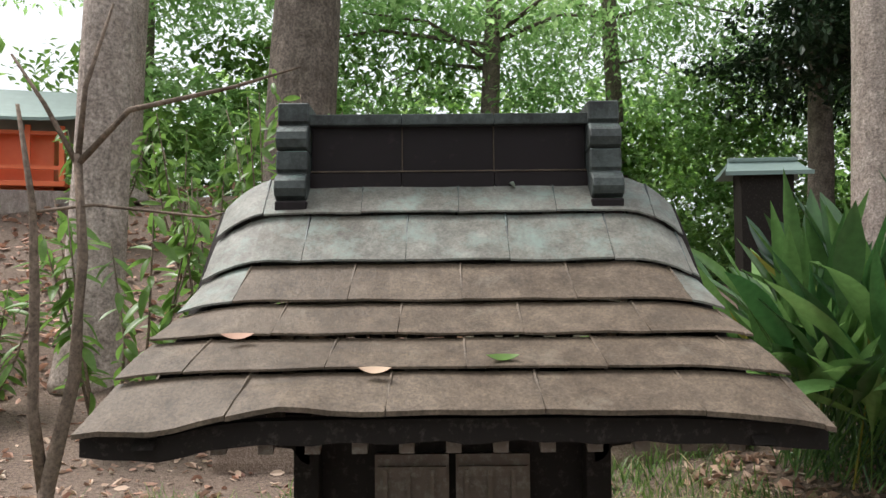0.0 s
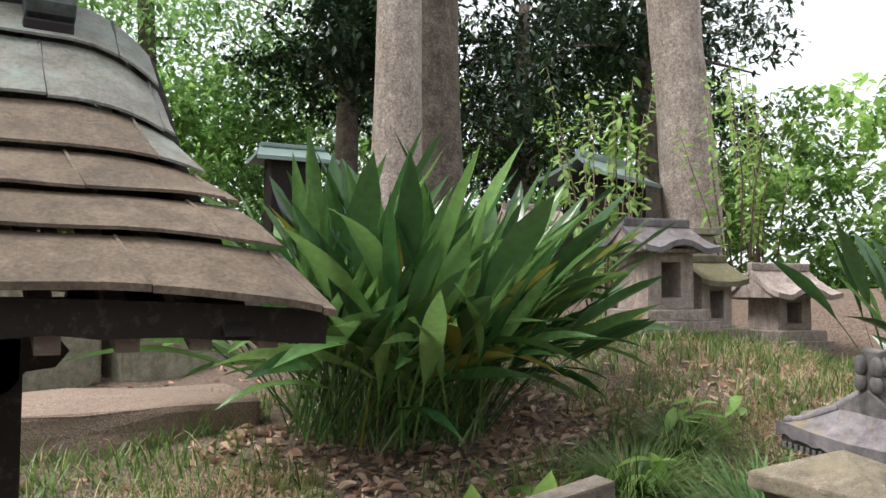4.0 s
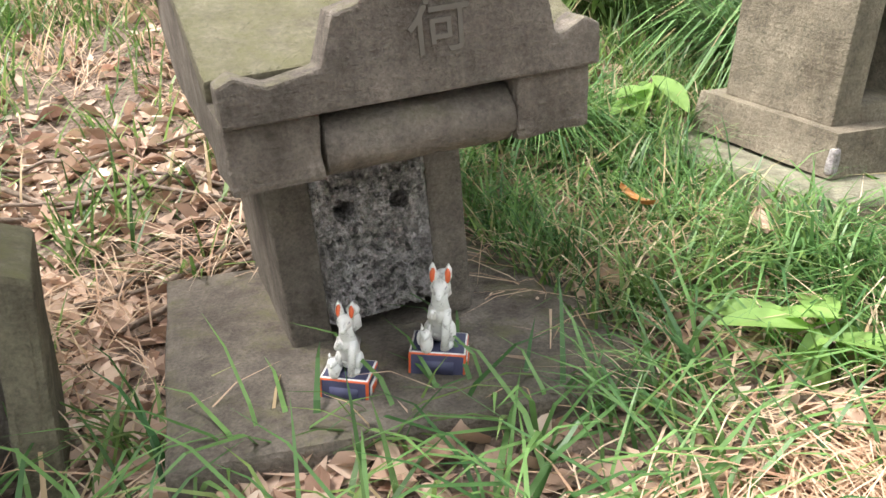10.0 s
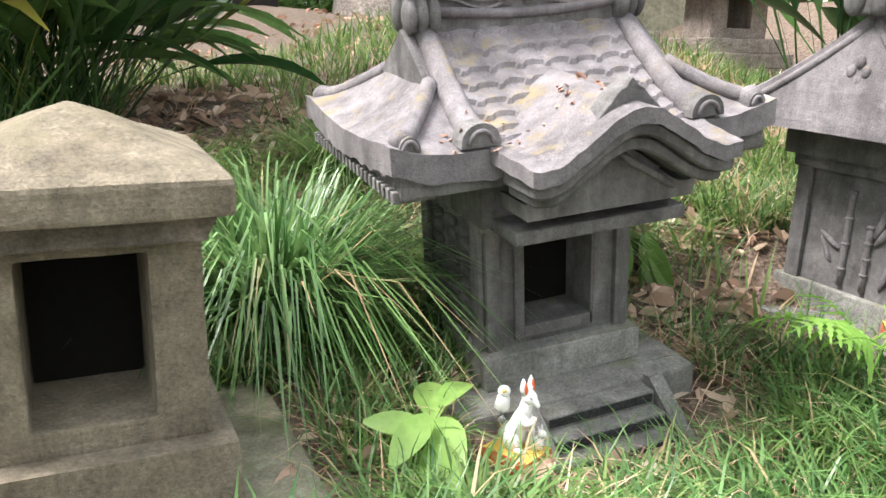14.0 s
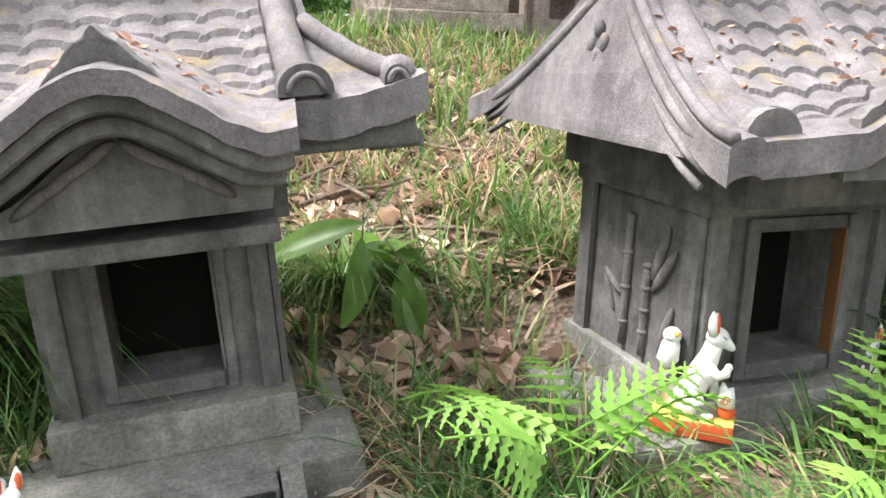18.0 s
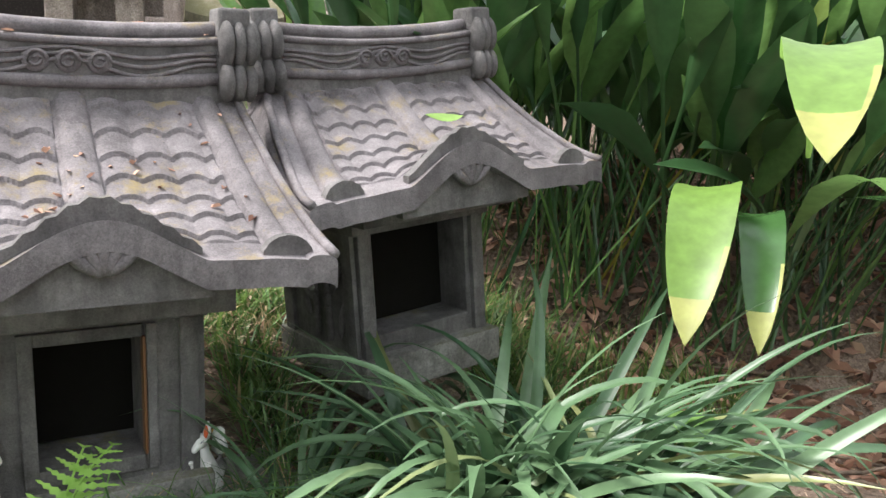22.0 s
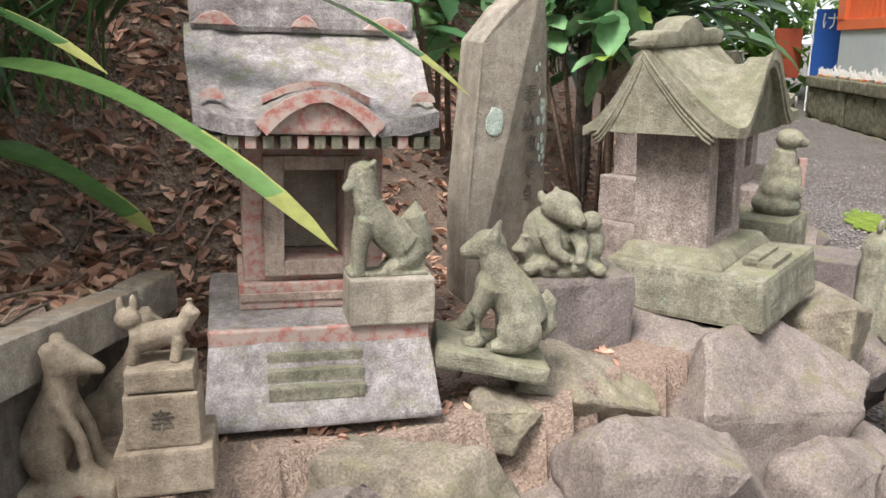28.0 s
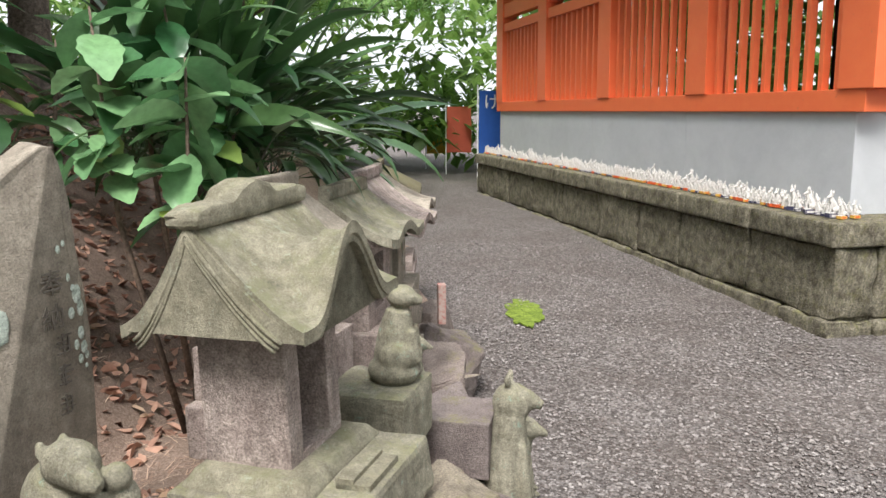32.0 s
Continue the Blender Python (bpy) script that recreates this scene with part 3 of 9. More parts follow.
beam("sill_rail", 0.2, LEN, -SET - 0.12, -SET + 0.03, 1.31, 1.45)
beam("sill_rail", 0.27, 0.43, -6.5, -SET - 0.125, 1.31, 1.45)
beam("head_rail", 0.2, LEN, -SET - 0.1, -SET + 0.02, 2.46, 2.58)
beam("upper_beam", 0.2, LEN, -SET - 0.1, -SET + 0.02, 2.66, 2.86)
beam("head_rail", 0.29, 0.41, -6.5, -SET - 0.105, 2.46, 2.58)
beam("upper_beam", 0.29, 0.41, -6.5, -SET - 0.105, 2.66, 2.86)
for u in (0.28, 2.2, 4.12, 6.1, 8.02):
    beam("post", u - 0.16, u + 0.16, -SET - 0.18, -SET + 0.045, 1.45, 3.3)
    beam("back_post", u - 0.12, u + 0.12, -6.6, -6.4, 0.6, 3.3)
for i, (a, b) in enumerate(((0.44, 2.04), (2.36, 3.96), (4.28, 5.94), (6.26, 7.86))):
    for k in range(10):
        u = a + (b - a) * (k + 0.5) / 10
        beam("window_bar", u - 0.023, u + 0.023, -SET - 0.06, -SET - 0.005, 1.45, 2.46)
for k in range(22):
    v = -SET - 0.35 - 0.26 * k
    beam("window_bar", 0.32, 0.38, v - 0.03, v + 0.03, 1.45, 2.46)
beam("back_rail", 0.2, LEN, -6.55, -6.45, 1.31, 1.45)
beam("back_rail", 0.2, LEN, -6.55, -6.45, 2.3, 2.42)
for k in range(26):
    beam("back_bar", 0.4 + 0.3 * k, 0.47 + 0.3 * k, -6.53, -6.47, 1.45, 2.3)
beam("floor", 0.4, LEN, -6.5, -SET - 0.12, 1.2, 1.3, "dark_wood")
beam("altar_block", 1.2, 2.4, -2.4, -1.7, 1.3, 2.5, "dark_wood")
bm = B()
block(bm, -0.45, LEN + 0.6, -7.2, 0.1, 3.3, 3.4)
part("eave_boards", bm, "dark_wood", hall)
bm = B()
prism(bm, [(-0.55, 3.4), (LEN + 0.7, 3.4), (LEN - 0.6, 4.9), (0.6, 4.9)], -7.3, 0.2)
for v in bm.verts:
    if v.co.z > 4:
        v.co.y = -3.4 + (0.5 if v.co.y > -3.4 else -0.5)
part("roof", bm, "patina_roof", hall)

# ---- trees ----


def leaf_cloud(rng, blobs, count, size, droop=0.3, aspect=0.45):
    """Leaves (bent diamonds) in uneven clumps; blobs: (centre, radii)."""
    cs, rs = np.array([b[0] for b in blobs]), np.array([b[1] for b in blobs])
    w = rs.prod(1) ** 0.6
    pick = rng.choice(len(blobs), count, p=w / w.sum())
    d = rng.normal(size=(count, 3))
    d /= np.linalg.norm(d, axis=1)[:, None]
    p = cs[pick] + d * rs[pick] * (rng.uniform(0.2, 1.0, (count, 1)) ** 0.5)
    a, t = rng.uniform(0, 6.283, count), rng.normal(0, 0.5, count) - droop
    s = (size * rng.uniform(0.6, 1.3, count))[:, None]
    f = np.stack([np.cos(a) * np.cos(t), np.sin(a) * np.cos(t), np.sin(t)], 1)
    q = np.stack([-np.sin(a), np.cos(a), rng.normal(0, 0.3, count)], 1) * aspect
    verts = np.stack([p, p + s * (f * 0.5 + q * 0.5), p + s * (f - np.array((0, 0, 0.12))), p + s * (f * 0.5 - q * 0.5)], 1).reshape(-1, 3)
    return verts.tolist(), (np.arange(count)[:, None] * 4 + np.arange(4)).tolist()


def trunk_mesh(pts, radii, seg, amp, seed):
    bm = B()
    fine, fr = [], []
    for (a, ra), (b, rb) in zip(zip(pts, radii), zip(pts[1:], radii[1:])):
        for s in lin(0, 1, 7)[:-1]:
            fine.append(Vector(a).lerp(Vector(b), s))
            fr.append(ra + (rb - ra) * s)
    fine.append(Vector(pts[-1]))
    fr.append(radii[-1])
    tube(bm, fine, fr, seg)
    for v in bm.verts:
        v.co += Vector((noise.noise(v.co * 3 + Vector((seed, 0, 0))), noise.noise(v.co * 3 + Vector((0, seed, 0))), 0)) * amp
    return bm


def tree(name, label, x, y, height, r, bark, leaf, crown_z, crown_r, count, size, lean=(0, 0), seed=1, limbs=6, aspect=0.45):
    rng = np.random.default_rng(seed)
    z0 = (land(x, y) if y > 0.5 else gravel_z(x, y)) - 0.1
    t = thing(name, label, "tree", pose(x, y, z0))
    pts = [(0, 0, 0), (lean[0] * 0.04, lean[1] * 0.04, 0.35), (lean[0] * 0.4, lean[1] * 0.4, height * 0.4), (lean[0], lean[1], height)]
    part("trunk", trunk_mesh(pts, [r * 1.45, r * 1.08, r * 0.9, r * 0.45], 20, r * 0.12, seed), bark, t, smooth=True)
    blobs = []
    for k in range(limbs):
        a = rng.uniform(0, 6.28)
        s = rng.uniform(0.35, 0.95)
        h = min(crown_z - 0.6 + (height - crown_z) * s, height * 0.98)
        fr = h / height
        base = Vector((lean[0] * fr, lean[1] * fr, h))
        reach = crown_r * rng.uniform(0.55, 1.0)
        end = base + Vector((math.cos(a) * reach, math.sin(a) * reach, rng.uniform(-0.3, 0.9)))
        bm = B()
        mid = base.lerp(end, 0.5) + Vector((0, 0, 0.25))
        tube(bm, [base, mid, end], [r * 0.28, r * 0.16, 0.012], 6)
        part("limb", bm, bark, t, smooth=True)
        for q in (0.5, 0.75, 1.0):
            c = base.lerp(end, q)
            for _ in range(2):
                o = rng.normal(0, 0.35, 3) * crown_r * 0.45
                blobs.append((tuple(np.array(c) + o), (rng.uniform(0.25, 0.6) * crown_r * 0.6, rng.uniform(0.25, 0.6) * crown_r * 0.6, rng.uniform(0.12, 0.3) * crown_r * 0.5)))
    v, f = leaf_cloud(rng, blobs, count, size, aspect=aspect)
    stuff("crown", v, f, leaf, "", "", t)
    return t


tree("tree", "tall tree with a thick pale grey trunk and light green crown", -2.2, 5.2, 9, 0.17, "bark", "leaf_maple", 4.6, 2.2, 1200, 0.13, (0.3, 0.2), 11)
tree("tree", "tall tree with a thick pale grey trunk and light green crown", -1.35, 7.6, 11, 0.3, "bark_dark", "leaf_maple", 4.4, 2.6, 1800, 0.13, (0.5, 0.3), 12)
tree("tree", "tall tree with a thick pale grey trunk and light green crown", -3.4, 8.4, 11, 0.28, "bark", "leaf_mid", 4.8, 2.6, 1500, 0.15, (0.4, 0.3), 13)
tree("tree", "tree with a smooth pale beige trunk beside a darker one", 4.2, 7.9, 11, 0.26, "bark", "leaf_dark", 6.0, 2.6, 1200, 0.14, (0.25, 0.2), 14)
tree("tree", "tree with a rough grey trunk beside a pale one", 5.0, 8.4, 11, 0.33, "bark_dark", "leaf_dark", 6.0, 2.6, 1200, 0.14, (-0.1, 0.2), 15)
tree("tree", "leaning tree with a pale beige trunk", 7.3, 6.6, 10, 0.3, "bark", "leaf_mid", 5.4, 2.6, 1200, 0.13, (-0.75, 0.3), 16)
tree("maple_tree", "spreading maple with fresh light green leaves", 0.6, 12.5, 8, 0.16, "bark_dark", "leaf_maple", 2.4, 3.6, 11000, 0.14, (0.4, 0.2), 17, 14)
tree("maple_tree", "spreading maple with fresh light green leaves", 3.2, 14.5, 8.5, 0.16, "bark_dark", "leaf_maple", 2.2, 3.4, 10000, 0.14, (-0.3, 0.2), 18, 14)
tree("broadleaf_tree", "evergreen tree with dark green glossy leaves", 7.4, 13.0, 8, 0.25, "bark_dark", "leaf_dark", 2.0, 2.8, 16000, 0.16, (0.2, 0), 19, 14)
tree("broadleaf_tree", "evergreen tree with dark green glossy leaves", 11.5, 11.5, 8, 0.25, "bark_dark", "leaf_dark", 2.0, 3.0, 14000, 0.17, (0.2, 0), 20, 12)
tree("broadleaf_tree", "low evergreen tree with dark green glossy leaves", 8.6, 11.6, 5, 0.2, "bark_dark", "leaf_dark", 0.9, 2.6, 9000, 0.13, (0.1, 0), 26, 14)
tree("broadleaf_tree", "low evergreen tree with dark green glossy leaves", 5.6, 12.2, 6, 0.2, "bark_dark", "leaf_dark", 2.2, 1.9, 9000, 0.14, (0.1, 0), 27, 12)
tree("maple_tree", "spreading maple with fresh light green leaves", -4.8, 13.0, 8, 0.18, "bark_dark", "leaf_maple", 2.2, 4.2, 18000, 0.14, (0.2, 0), 21, 12)
tree("maple_tree", "maple with fresh light green leaves beyond the hall", 19.0, 0.6, 6.5, 0.14, "bark_dark", "leaf_maple", 0.7, 3.0, 15000, 0.12, (0, 0), 22, 18)
tree("maple_tree", "maple with fresh light green leaves beyond the hall", 22.0, -6.0, 7, 0.16, "bark_dark", "leaf_fresh", 1.0, 3.6, 20000, 0.11, (0, 0), 23, 14)
tree("maple_tree", "maple with fresh light green leaves beyond the hall", 14.0, -14.0, 7, 0.16, "bark_dark", "leaf_fresh", 1.0, 4.2, 18000, 0.12, (0, 0), 24, 14)

# dark evergreens on the bank above the row of shrines
for bx, by, seed in ((7.9, 1.5, 51), (9.4, 1.6, 52), (8.8, 2.8, 53), (10.8, 1.5, 54)):
    tree("broadleaf_tree", "low evergreen tree with dark glossy leaves on the bank", bx, by, 3.2, 0.11, "bark_dark", "leaf_dark", 0.7, 1.15, 9000, 0.11, (0.1, -0.1), seed, 9)
for bx, by, seed in ((13.0, 1.6, 55), (16.0, 1.0, 56)):
    tree("maple_tree", "low maple with fresh light green leaves beyond the shrines", bx, by, 4.0, 0.1, "bark_dark", "leaf_maple", 0.7, 1.8, 9000, 0.12, (0, -0.1), seed, 9)

# far woods that close the view
# the last layer is added out of view, where it blocks low sky light
rng = np.random.default_rng(40)
for lf, cnt, sz, span, zs, ds, n, k in (("leaf_mid", 30000, 0.36, (-0.9, 2.6), (0.3, 5.5), (18, 22), 230, 1.0), ("leaf_fresh", 30000, 0.33, (-0.9, 2.5), (0.2, 6.5), (16, 20), 230, 1.0), ("leaf_maple", 46000, 0.12, (1.2, 2.3), (1.6, 7), (11.5, 15), 420, 0.5),
                                        ("leaf_mid", 52000, 0.16, (0.5, 2.4), (0.4, 5.5), (12, 16), 320, 0.6), ("leaf_dark", 22000, 0.22, (0.7, 2.3), (0.2, 2.6), (15, 18), 150, 0.9), ("leaf_mid", 30000, 0.5, (2.4, 5.5), (0.5, 12), (18, 28), 230, 1.0)):
    blobs = []
    for _ in range(n):
        a = rng.uniform(*span)
        d = rng.uniform(*ds)
        blobs.append(((4 + d * math.cos(a), 2 + d * math.sin(a), rng.uniform(*zs)), (k * rng.uniform(0.8, 2.0), k * rng.uniform(0.8, 2.0), k * rng.uniform(0.3, 1.0))))
    v, f = leaf_cloud(rng, blobs, cnt, sz, aspect=0.6)
    stuff("far_woods", v, f, lf, "green woods closing off view and low sky round the shrine grounds", "trees")

# ---- copper-roofed wooden shrine ----
CX, EX = 0.012, 0.0
COURSES = [(1.345, 1.915, 0.365), (1.275, 1.846, 0.360), (1.205, 1.768, 0.362), (1.143, 1.711, 0.377), (1.083, 1.667, 0.392), (1.023, 1.629, 0.414), (0.955, 1.585, 0.436)]
shrine = thing("wooden_shrine", "small wooden shrine with concave brown copper roof and box ridge", "shrine", pose(CX, 0.04, 0))


def roof_pt(s, u, side):
    """s: 0 at the ridge to 6 at the eave; u: -1 to 1 across; side: 1 front, -1 back."""
    i = min(int(s), 5)
    q = s - i
    y = COURSES[i][0] * (1 - q) + COURSES[i + 1][0] * q
    z = COURSES[i][1] * (1 - q) + COURSES[i + 1][1] * q
    w = COURSES[i][2] * (1 - q) + COURSES[i + 1][2] * q
    e = max(0.0, abs(u) - 0.72) / 0.28
    z -= 0.05 * e ** 2.2 * max(0.12, 1 - s / 4.5)
    z -= 0.012 * (abs(u) ** 3) * max(0, s - 4.5)
    return (u * w, y if side > 0 else 2 * 1.385 - y, z)


rnd = random.Random(2)
for side in (1, -1):
    for c in range(6):
        cuts = [-1.0] + [min(0.97, -0.8 + 0.42 * k + (0.2 if c % 2 else 0.0)) for k in range(5)] + [1.0]
        for a, b in zip(cuts, cuts[1:]):
            if b - a < 0.03:
                continue
            bm = B()
            lift = 0.007 + 0.002 * rnd.random()
            us = lin(a + 0.0015, b - 0.0015, 7)

            def fn(u, v, c=c, side=side, lift=lift, seed=rnd.random() * 50):
                x, y, z = roof_pt(c + v, u, side)
                dent = 0.0022 * noise.noise(Vector((u * 5, v * 2, seed)))
                if c == 5 and side > 0:
                    dent -= 0.016 * math.exp(-((u + 0.78) / 0.13) ** 2) * max(0, v - 0.2) - 0.008 * math.exp(-((u + 0.45) / 0.1) ** 2) * v
                return (x, y - side * (0.004 * v), z + lift * v + 0.0035 + dent)
            sheet(bm, fn, us, lin(0.0, 1.03, 5), 0.003 + 0.003 * (c == 5))
            green = c < 2 or (c == 2 and (a > 0.5 or a < -0.9))
            part("roof_panel", bm, "copper_green" if green else "copper_brown", shrine, smooth=False)
        # folded lock seams over the sheet joints
        for a in cuts[1:-1]:
            bm = B()
            tube(bm, [Vector(roof_pt(c + v, a, side)) + Vector((0, 0, 0.0045 + 0.005 * v)) for v in lin(0.02, 1.0, 4)], [0.0022] * 4, 5)
            part("seam", bm, "copper_brown" if c > 1 else "verdigris", shrine)
bm = B()
pts = [roof_pt(s, 0.97, 1) for s in lin(0, 6, 13)]
outline = [(y - 0.0, z - 0.012) for x, y, z in pts] + [(2 * 1.385 - y, z - 0.012) for x, y, z in pts[::-1]]
bm.free()
for u0, u1 in ((-0.37, -0.345), (0.345, 0.37)):
    bm = B()
    prism(bm, [(y, z) for y, z in outline], u0, u1)
    for v in bm.verts:
        v.co = Vector((v.co.y, v.co.x, v.co.z))
    bmesh.ops.recalc_face_normals(bm, faces=bm.faces)
    part("gable_board", bm, "dark_wood", shrine)
# box ridge
bm = B()
block(bm, -0.222, 0.222, 1.335, 1.435, 1.895, 2.0)
part("ridge_box", bm, "copper_dark", shrine)
for x0, x1 in ((-0.226, -0.076), (-0.0755, 0.0735), (0.074, 0.226)):
    bm = B()
    block(bm, x0, x1, 1.322, 1.448, 1.897, 1.924, bevel=0.002)
    part("ridge_band", bm, "copper_dark", shrine)
    bm = B()
    block(bm, x0, x1, 1.318, 1.452, 2.0, 2.018, bevel=0.002)
    part("ridge_cap", bm, "verdigris", shrine)
for x in (-0.0755, 0.0735):
    bm = B()
    tube(bm, [(x, 1.3335, 1.925), (x, 1.3335, 1.999)], [0.0012, 0.0012], 5)
    part("ridge_seam", bm, "copper_brown", shrine)
bm = B()
tube(bm, [(-0.222, 1.321, 1.925), (0.222, 1.321, 1.925)], [0.0013, 0.0013], 5)
part("ridge_seam", bm, "copper_brown", shrine)
for sx in (-1, 1):
    for z, off in ((2.036, 0.0), (1.956, -0.014)):
        bm = B()
        prism(bm, [(1.4, z), (1.312 + off, z), (1.31 + off, z - 0.03), (1.316 + off, z - 0.036), (1.305 + off, z - 0.04), (1.294 + off, z - 0.05), (1.291 + off, z - 0.062), (1.296 + off, z - 0.074), (1.308 + off, z - 0.08), (1.4, z - 0.08)], *sorted((sx * 0.224, sx * 0.274)))
        for v in bm.verts:
            v.co = Vector((v.co.y, v.co.x, v.co.z))
        bmesh.ops.recalc_face_normals(bm, faces=bm.faces)
        bmesh.ops.bevel(bm, geom=[e for e in bm.edges if e.calc_face_angle(0) > 1.2], offset=0.002, segments=1, affect='EDGES')
        part("ridge_end_scroll", bm, "verdigris", shrine, "curled copper ridge end")
    bm = B()
    block(bm, *(sorted((sx * 0.222, sx * 0.272))), 1.275, 1.33, 1.846, 1.874, bevel=0.003)
    part("ridge_foot", bm, "copper_dark", shrine)
# eaves
bm = B()
sheet(bm, lambda u, v: (u * 0.435, 0.968 + 0.03 * v, 1.583 - 0.012 * abs(u) ** 3 - 0.014 * math.exp(-((u + 0.8) / 0.12) ** 2)), lin(-1, 1, 30), [0, 1], lambda u, v: 0.028 + 0.006 * noise.noise(Vector((u * 9, 0, 0))))
part("fascia", bm, "dark_wood", shrine)
for sd in (1, -1):
    for k in range(15):
        u = -0.39 + 0.78 * k / 14
        bm = B()
        y0, y1 = (0.985, 1.25) if sd > 0 else (1.52, 1.785)
        block(bm, u - 0.009, u + 0.009, y0, y1, 1.54, 1.556)
        for v in bm.verts:
            v.co.z += 0.45 * ((v.co.y - 0.985) if sd > 0 else (1.785 - v.co.y))
        part("rafter", bm, "grey_wood", shrine)
bm = B()
block(bm, -0.41, 0.41, 1.06, 1.71, 1.558, 1.575)
part("soffit", bm, "dark_wood", shrine)
bm = B()
block(bm, -0.20, 0.20, 1.2, 1.56, 0.88, 1.575)
part("body", bm, "dark_wood", shrine)
for x in (-0.205, 0.205):
    bm = B()
    block(bm, x - 0.018, x + 0.018, 1.17, 1.206, 0.88, 1.545, bevel=0.003)
    part("post", bm, "dark_wood", shrine)
for sx in (-1, 1):
    bm = B()
    prism(bm, [(sx * 0.2, 1.545), (sx * 0.25, 1.545), (sx * 0.262, 1.53), (sx * 0.25, 1.515), (sx * 0.225, 1.512), (sx * 0.212, 1.495), (sx * 0.2, 1.49)][::sx], 1.17, 1.2)
    bmesh.ops.recalc_face_normals(bm, faces=bm.faces)
    part("bracket", bm, "dark_wood", shrine)
for x0, x1 in ((-0.11, -0.005), (0.005, 0.11)):
    door = B()
    block(door, x0, x1, 1.185, 1.2, 0.98, 1.5)
    d = part("door", door, "grey_wood", shrine)
    for k in range(3):
        bm = B()
        block(bm, x0 + 0.012 + k * 0.033, x0 + 0.018 + k * 0.033, 1.176, 1.186, 1.0, 1.48)
        part("lattice_bar", bm, "grey_wood", d)
    for z in (1.0, 1.15, 1.3, 1.47):
        bm = B()
        block(bm, x0 + 0.004, x1 - 0.004, 1.178, 1.187, z, z + 0.014)
        part("lattice_rail", bm, "grey_wood", d)
bm = B()
block(bm, -0.27, 0.27, 1.13, 1.62, 0.72, 0.88, bevel=0.01)
part("plinth", bm, "tuff", shrine)
bm = B()
block(bm, -0.33, 0.3, 1.05, 1.7, 0.45, 0.72, bevel=0.015)
part("plinth", bm, "tuff", shrine)

# ---- helpers for the stone shrines ----


def hollow_box(bm, w, d, z0, z1, hw, hz0, hz1, hd, wt=None):
    """A block with a niche in its front: width w (wt at the top), depth d."""
    wt = wt or w
    t = lambda z: (w + (wt - w) * (z - z0) / (z1 - z0)) / 2
    xs = lambda z: (-t(z), -hw / 2, hw / 2, t(z))
    zs = (z0, hz0, hz1, z1)
    g = [[bm.verts.new((xs(z)[i], 0, z)) for i in range(4)] for z in zs]
    b = [bm.verts.new((s * t(z), d, z)) for s, z in ((-1, z0), (1, z0), (1, z1), (-1, z1))]
    for j in range(3):
        for i in range(3):
            if (i, j) != (1, 1):
                bm.faces.new((g[j][i], g[j][i + 1], g[j + 1][i + 1], g[j + 1][i]))
    n = [bm.verts.new((x, hd, z)) for x, z in ((-hw / 2, hz0), (hw / 2, hz0), (hw / 2, hz1), (-hw / 2, hz1))]
    r = (g[1][1], g[1][2], g[2][2], g[2][1])
    for i in range(4):
        bm.faces.new((r[i], r[(i + 1) % 4], n[(i + 1) % 4], n[i]))
    bm.faces.new(n)
    bm.faces.new((b[1], b[0], b[3], b[2]))
    left, right = [g[j][0] for j in range(4)], [g[j][3] for j in range(4)]
    bm.faces.new([b[0]] + left + [b[3]])
    bm.faces.new([b[2]] + right[::-1] + [b[1]])
    bm.faces.new([b[3]] + g[3] + [b[2]])
    bm.faces.new([b[1]] + g[0][::-1] + [b[0]])
    bmesh.ops.recalc_face_normals(bm, faces=bm.faces)


def worn(bm, offset, amp, scale, seed, cuts=2):
    bmesh.ops.bevel(bm, geom=[e for e in bm.edges if e.calc_face_angle(0) > 0.4], offset=offset, segments=2, affect='EDGES', profile=0.6)
    rough_up(bm, amp, scale, cuts, seed)


def writing(parent, text, size, m, material, extrude=0.0012):
    cu = bpy.data.curves.new("inscription", 'FONT')
    cu.body, cu.size, cu.extrude, cu.align_x, cu.align_y = text, size, extrude, 'CENTER', 'CENTER'
    cu.resolution_u = 3
    cu.materials.append(M[material])
    ob = new("inscription", cu)
    ob.parent = parent
    ob.matrix_basis = m
    return ob


# ---- shrine with the carved pediment ----
D = stand(1.125, 1.333, 0.706, -1, 6.8, 0)
sd = thing("stone_shrine", "leaning grey-brown tuff shrine with gabled roof and carved pediment", "stone shrine", D)
bm = B()
hollow_box(bm, 0.218, 0.25, 0.0, 0.25, 0.128, 0.004, 0.242, 0.06)
worn(bm, 0.005, 0.003, 12, 1.0, 1)
part("body", bm, "tuff", sd)
# black sheet behind the panel, standing in for shade in the recess
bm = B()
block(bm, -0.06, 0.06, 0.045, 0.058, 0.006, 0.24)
part("opening_shade", bm, "black", sd)


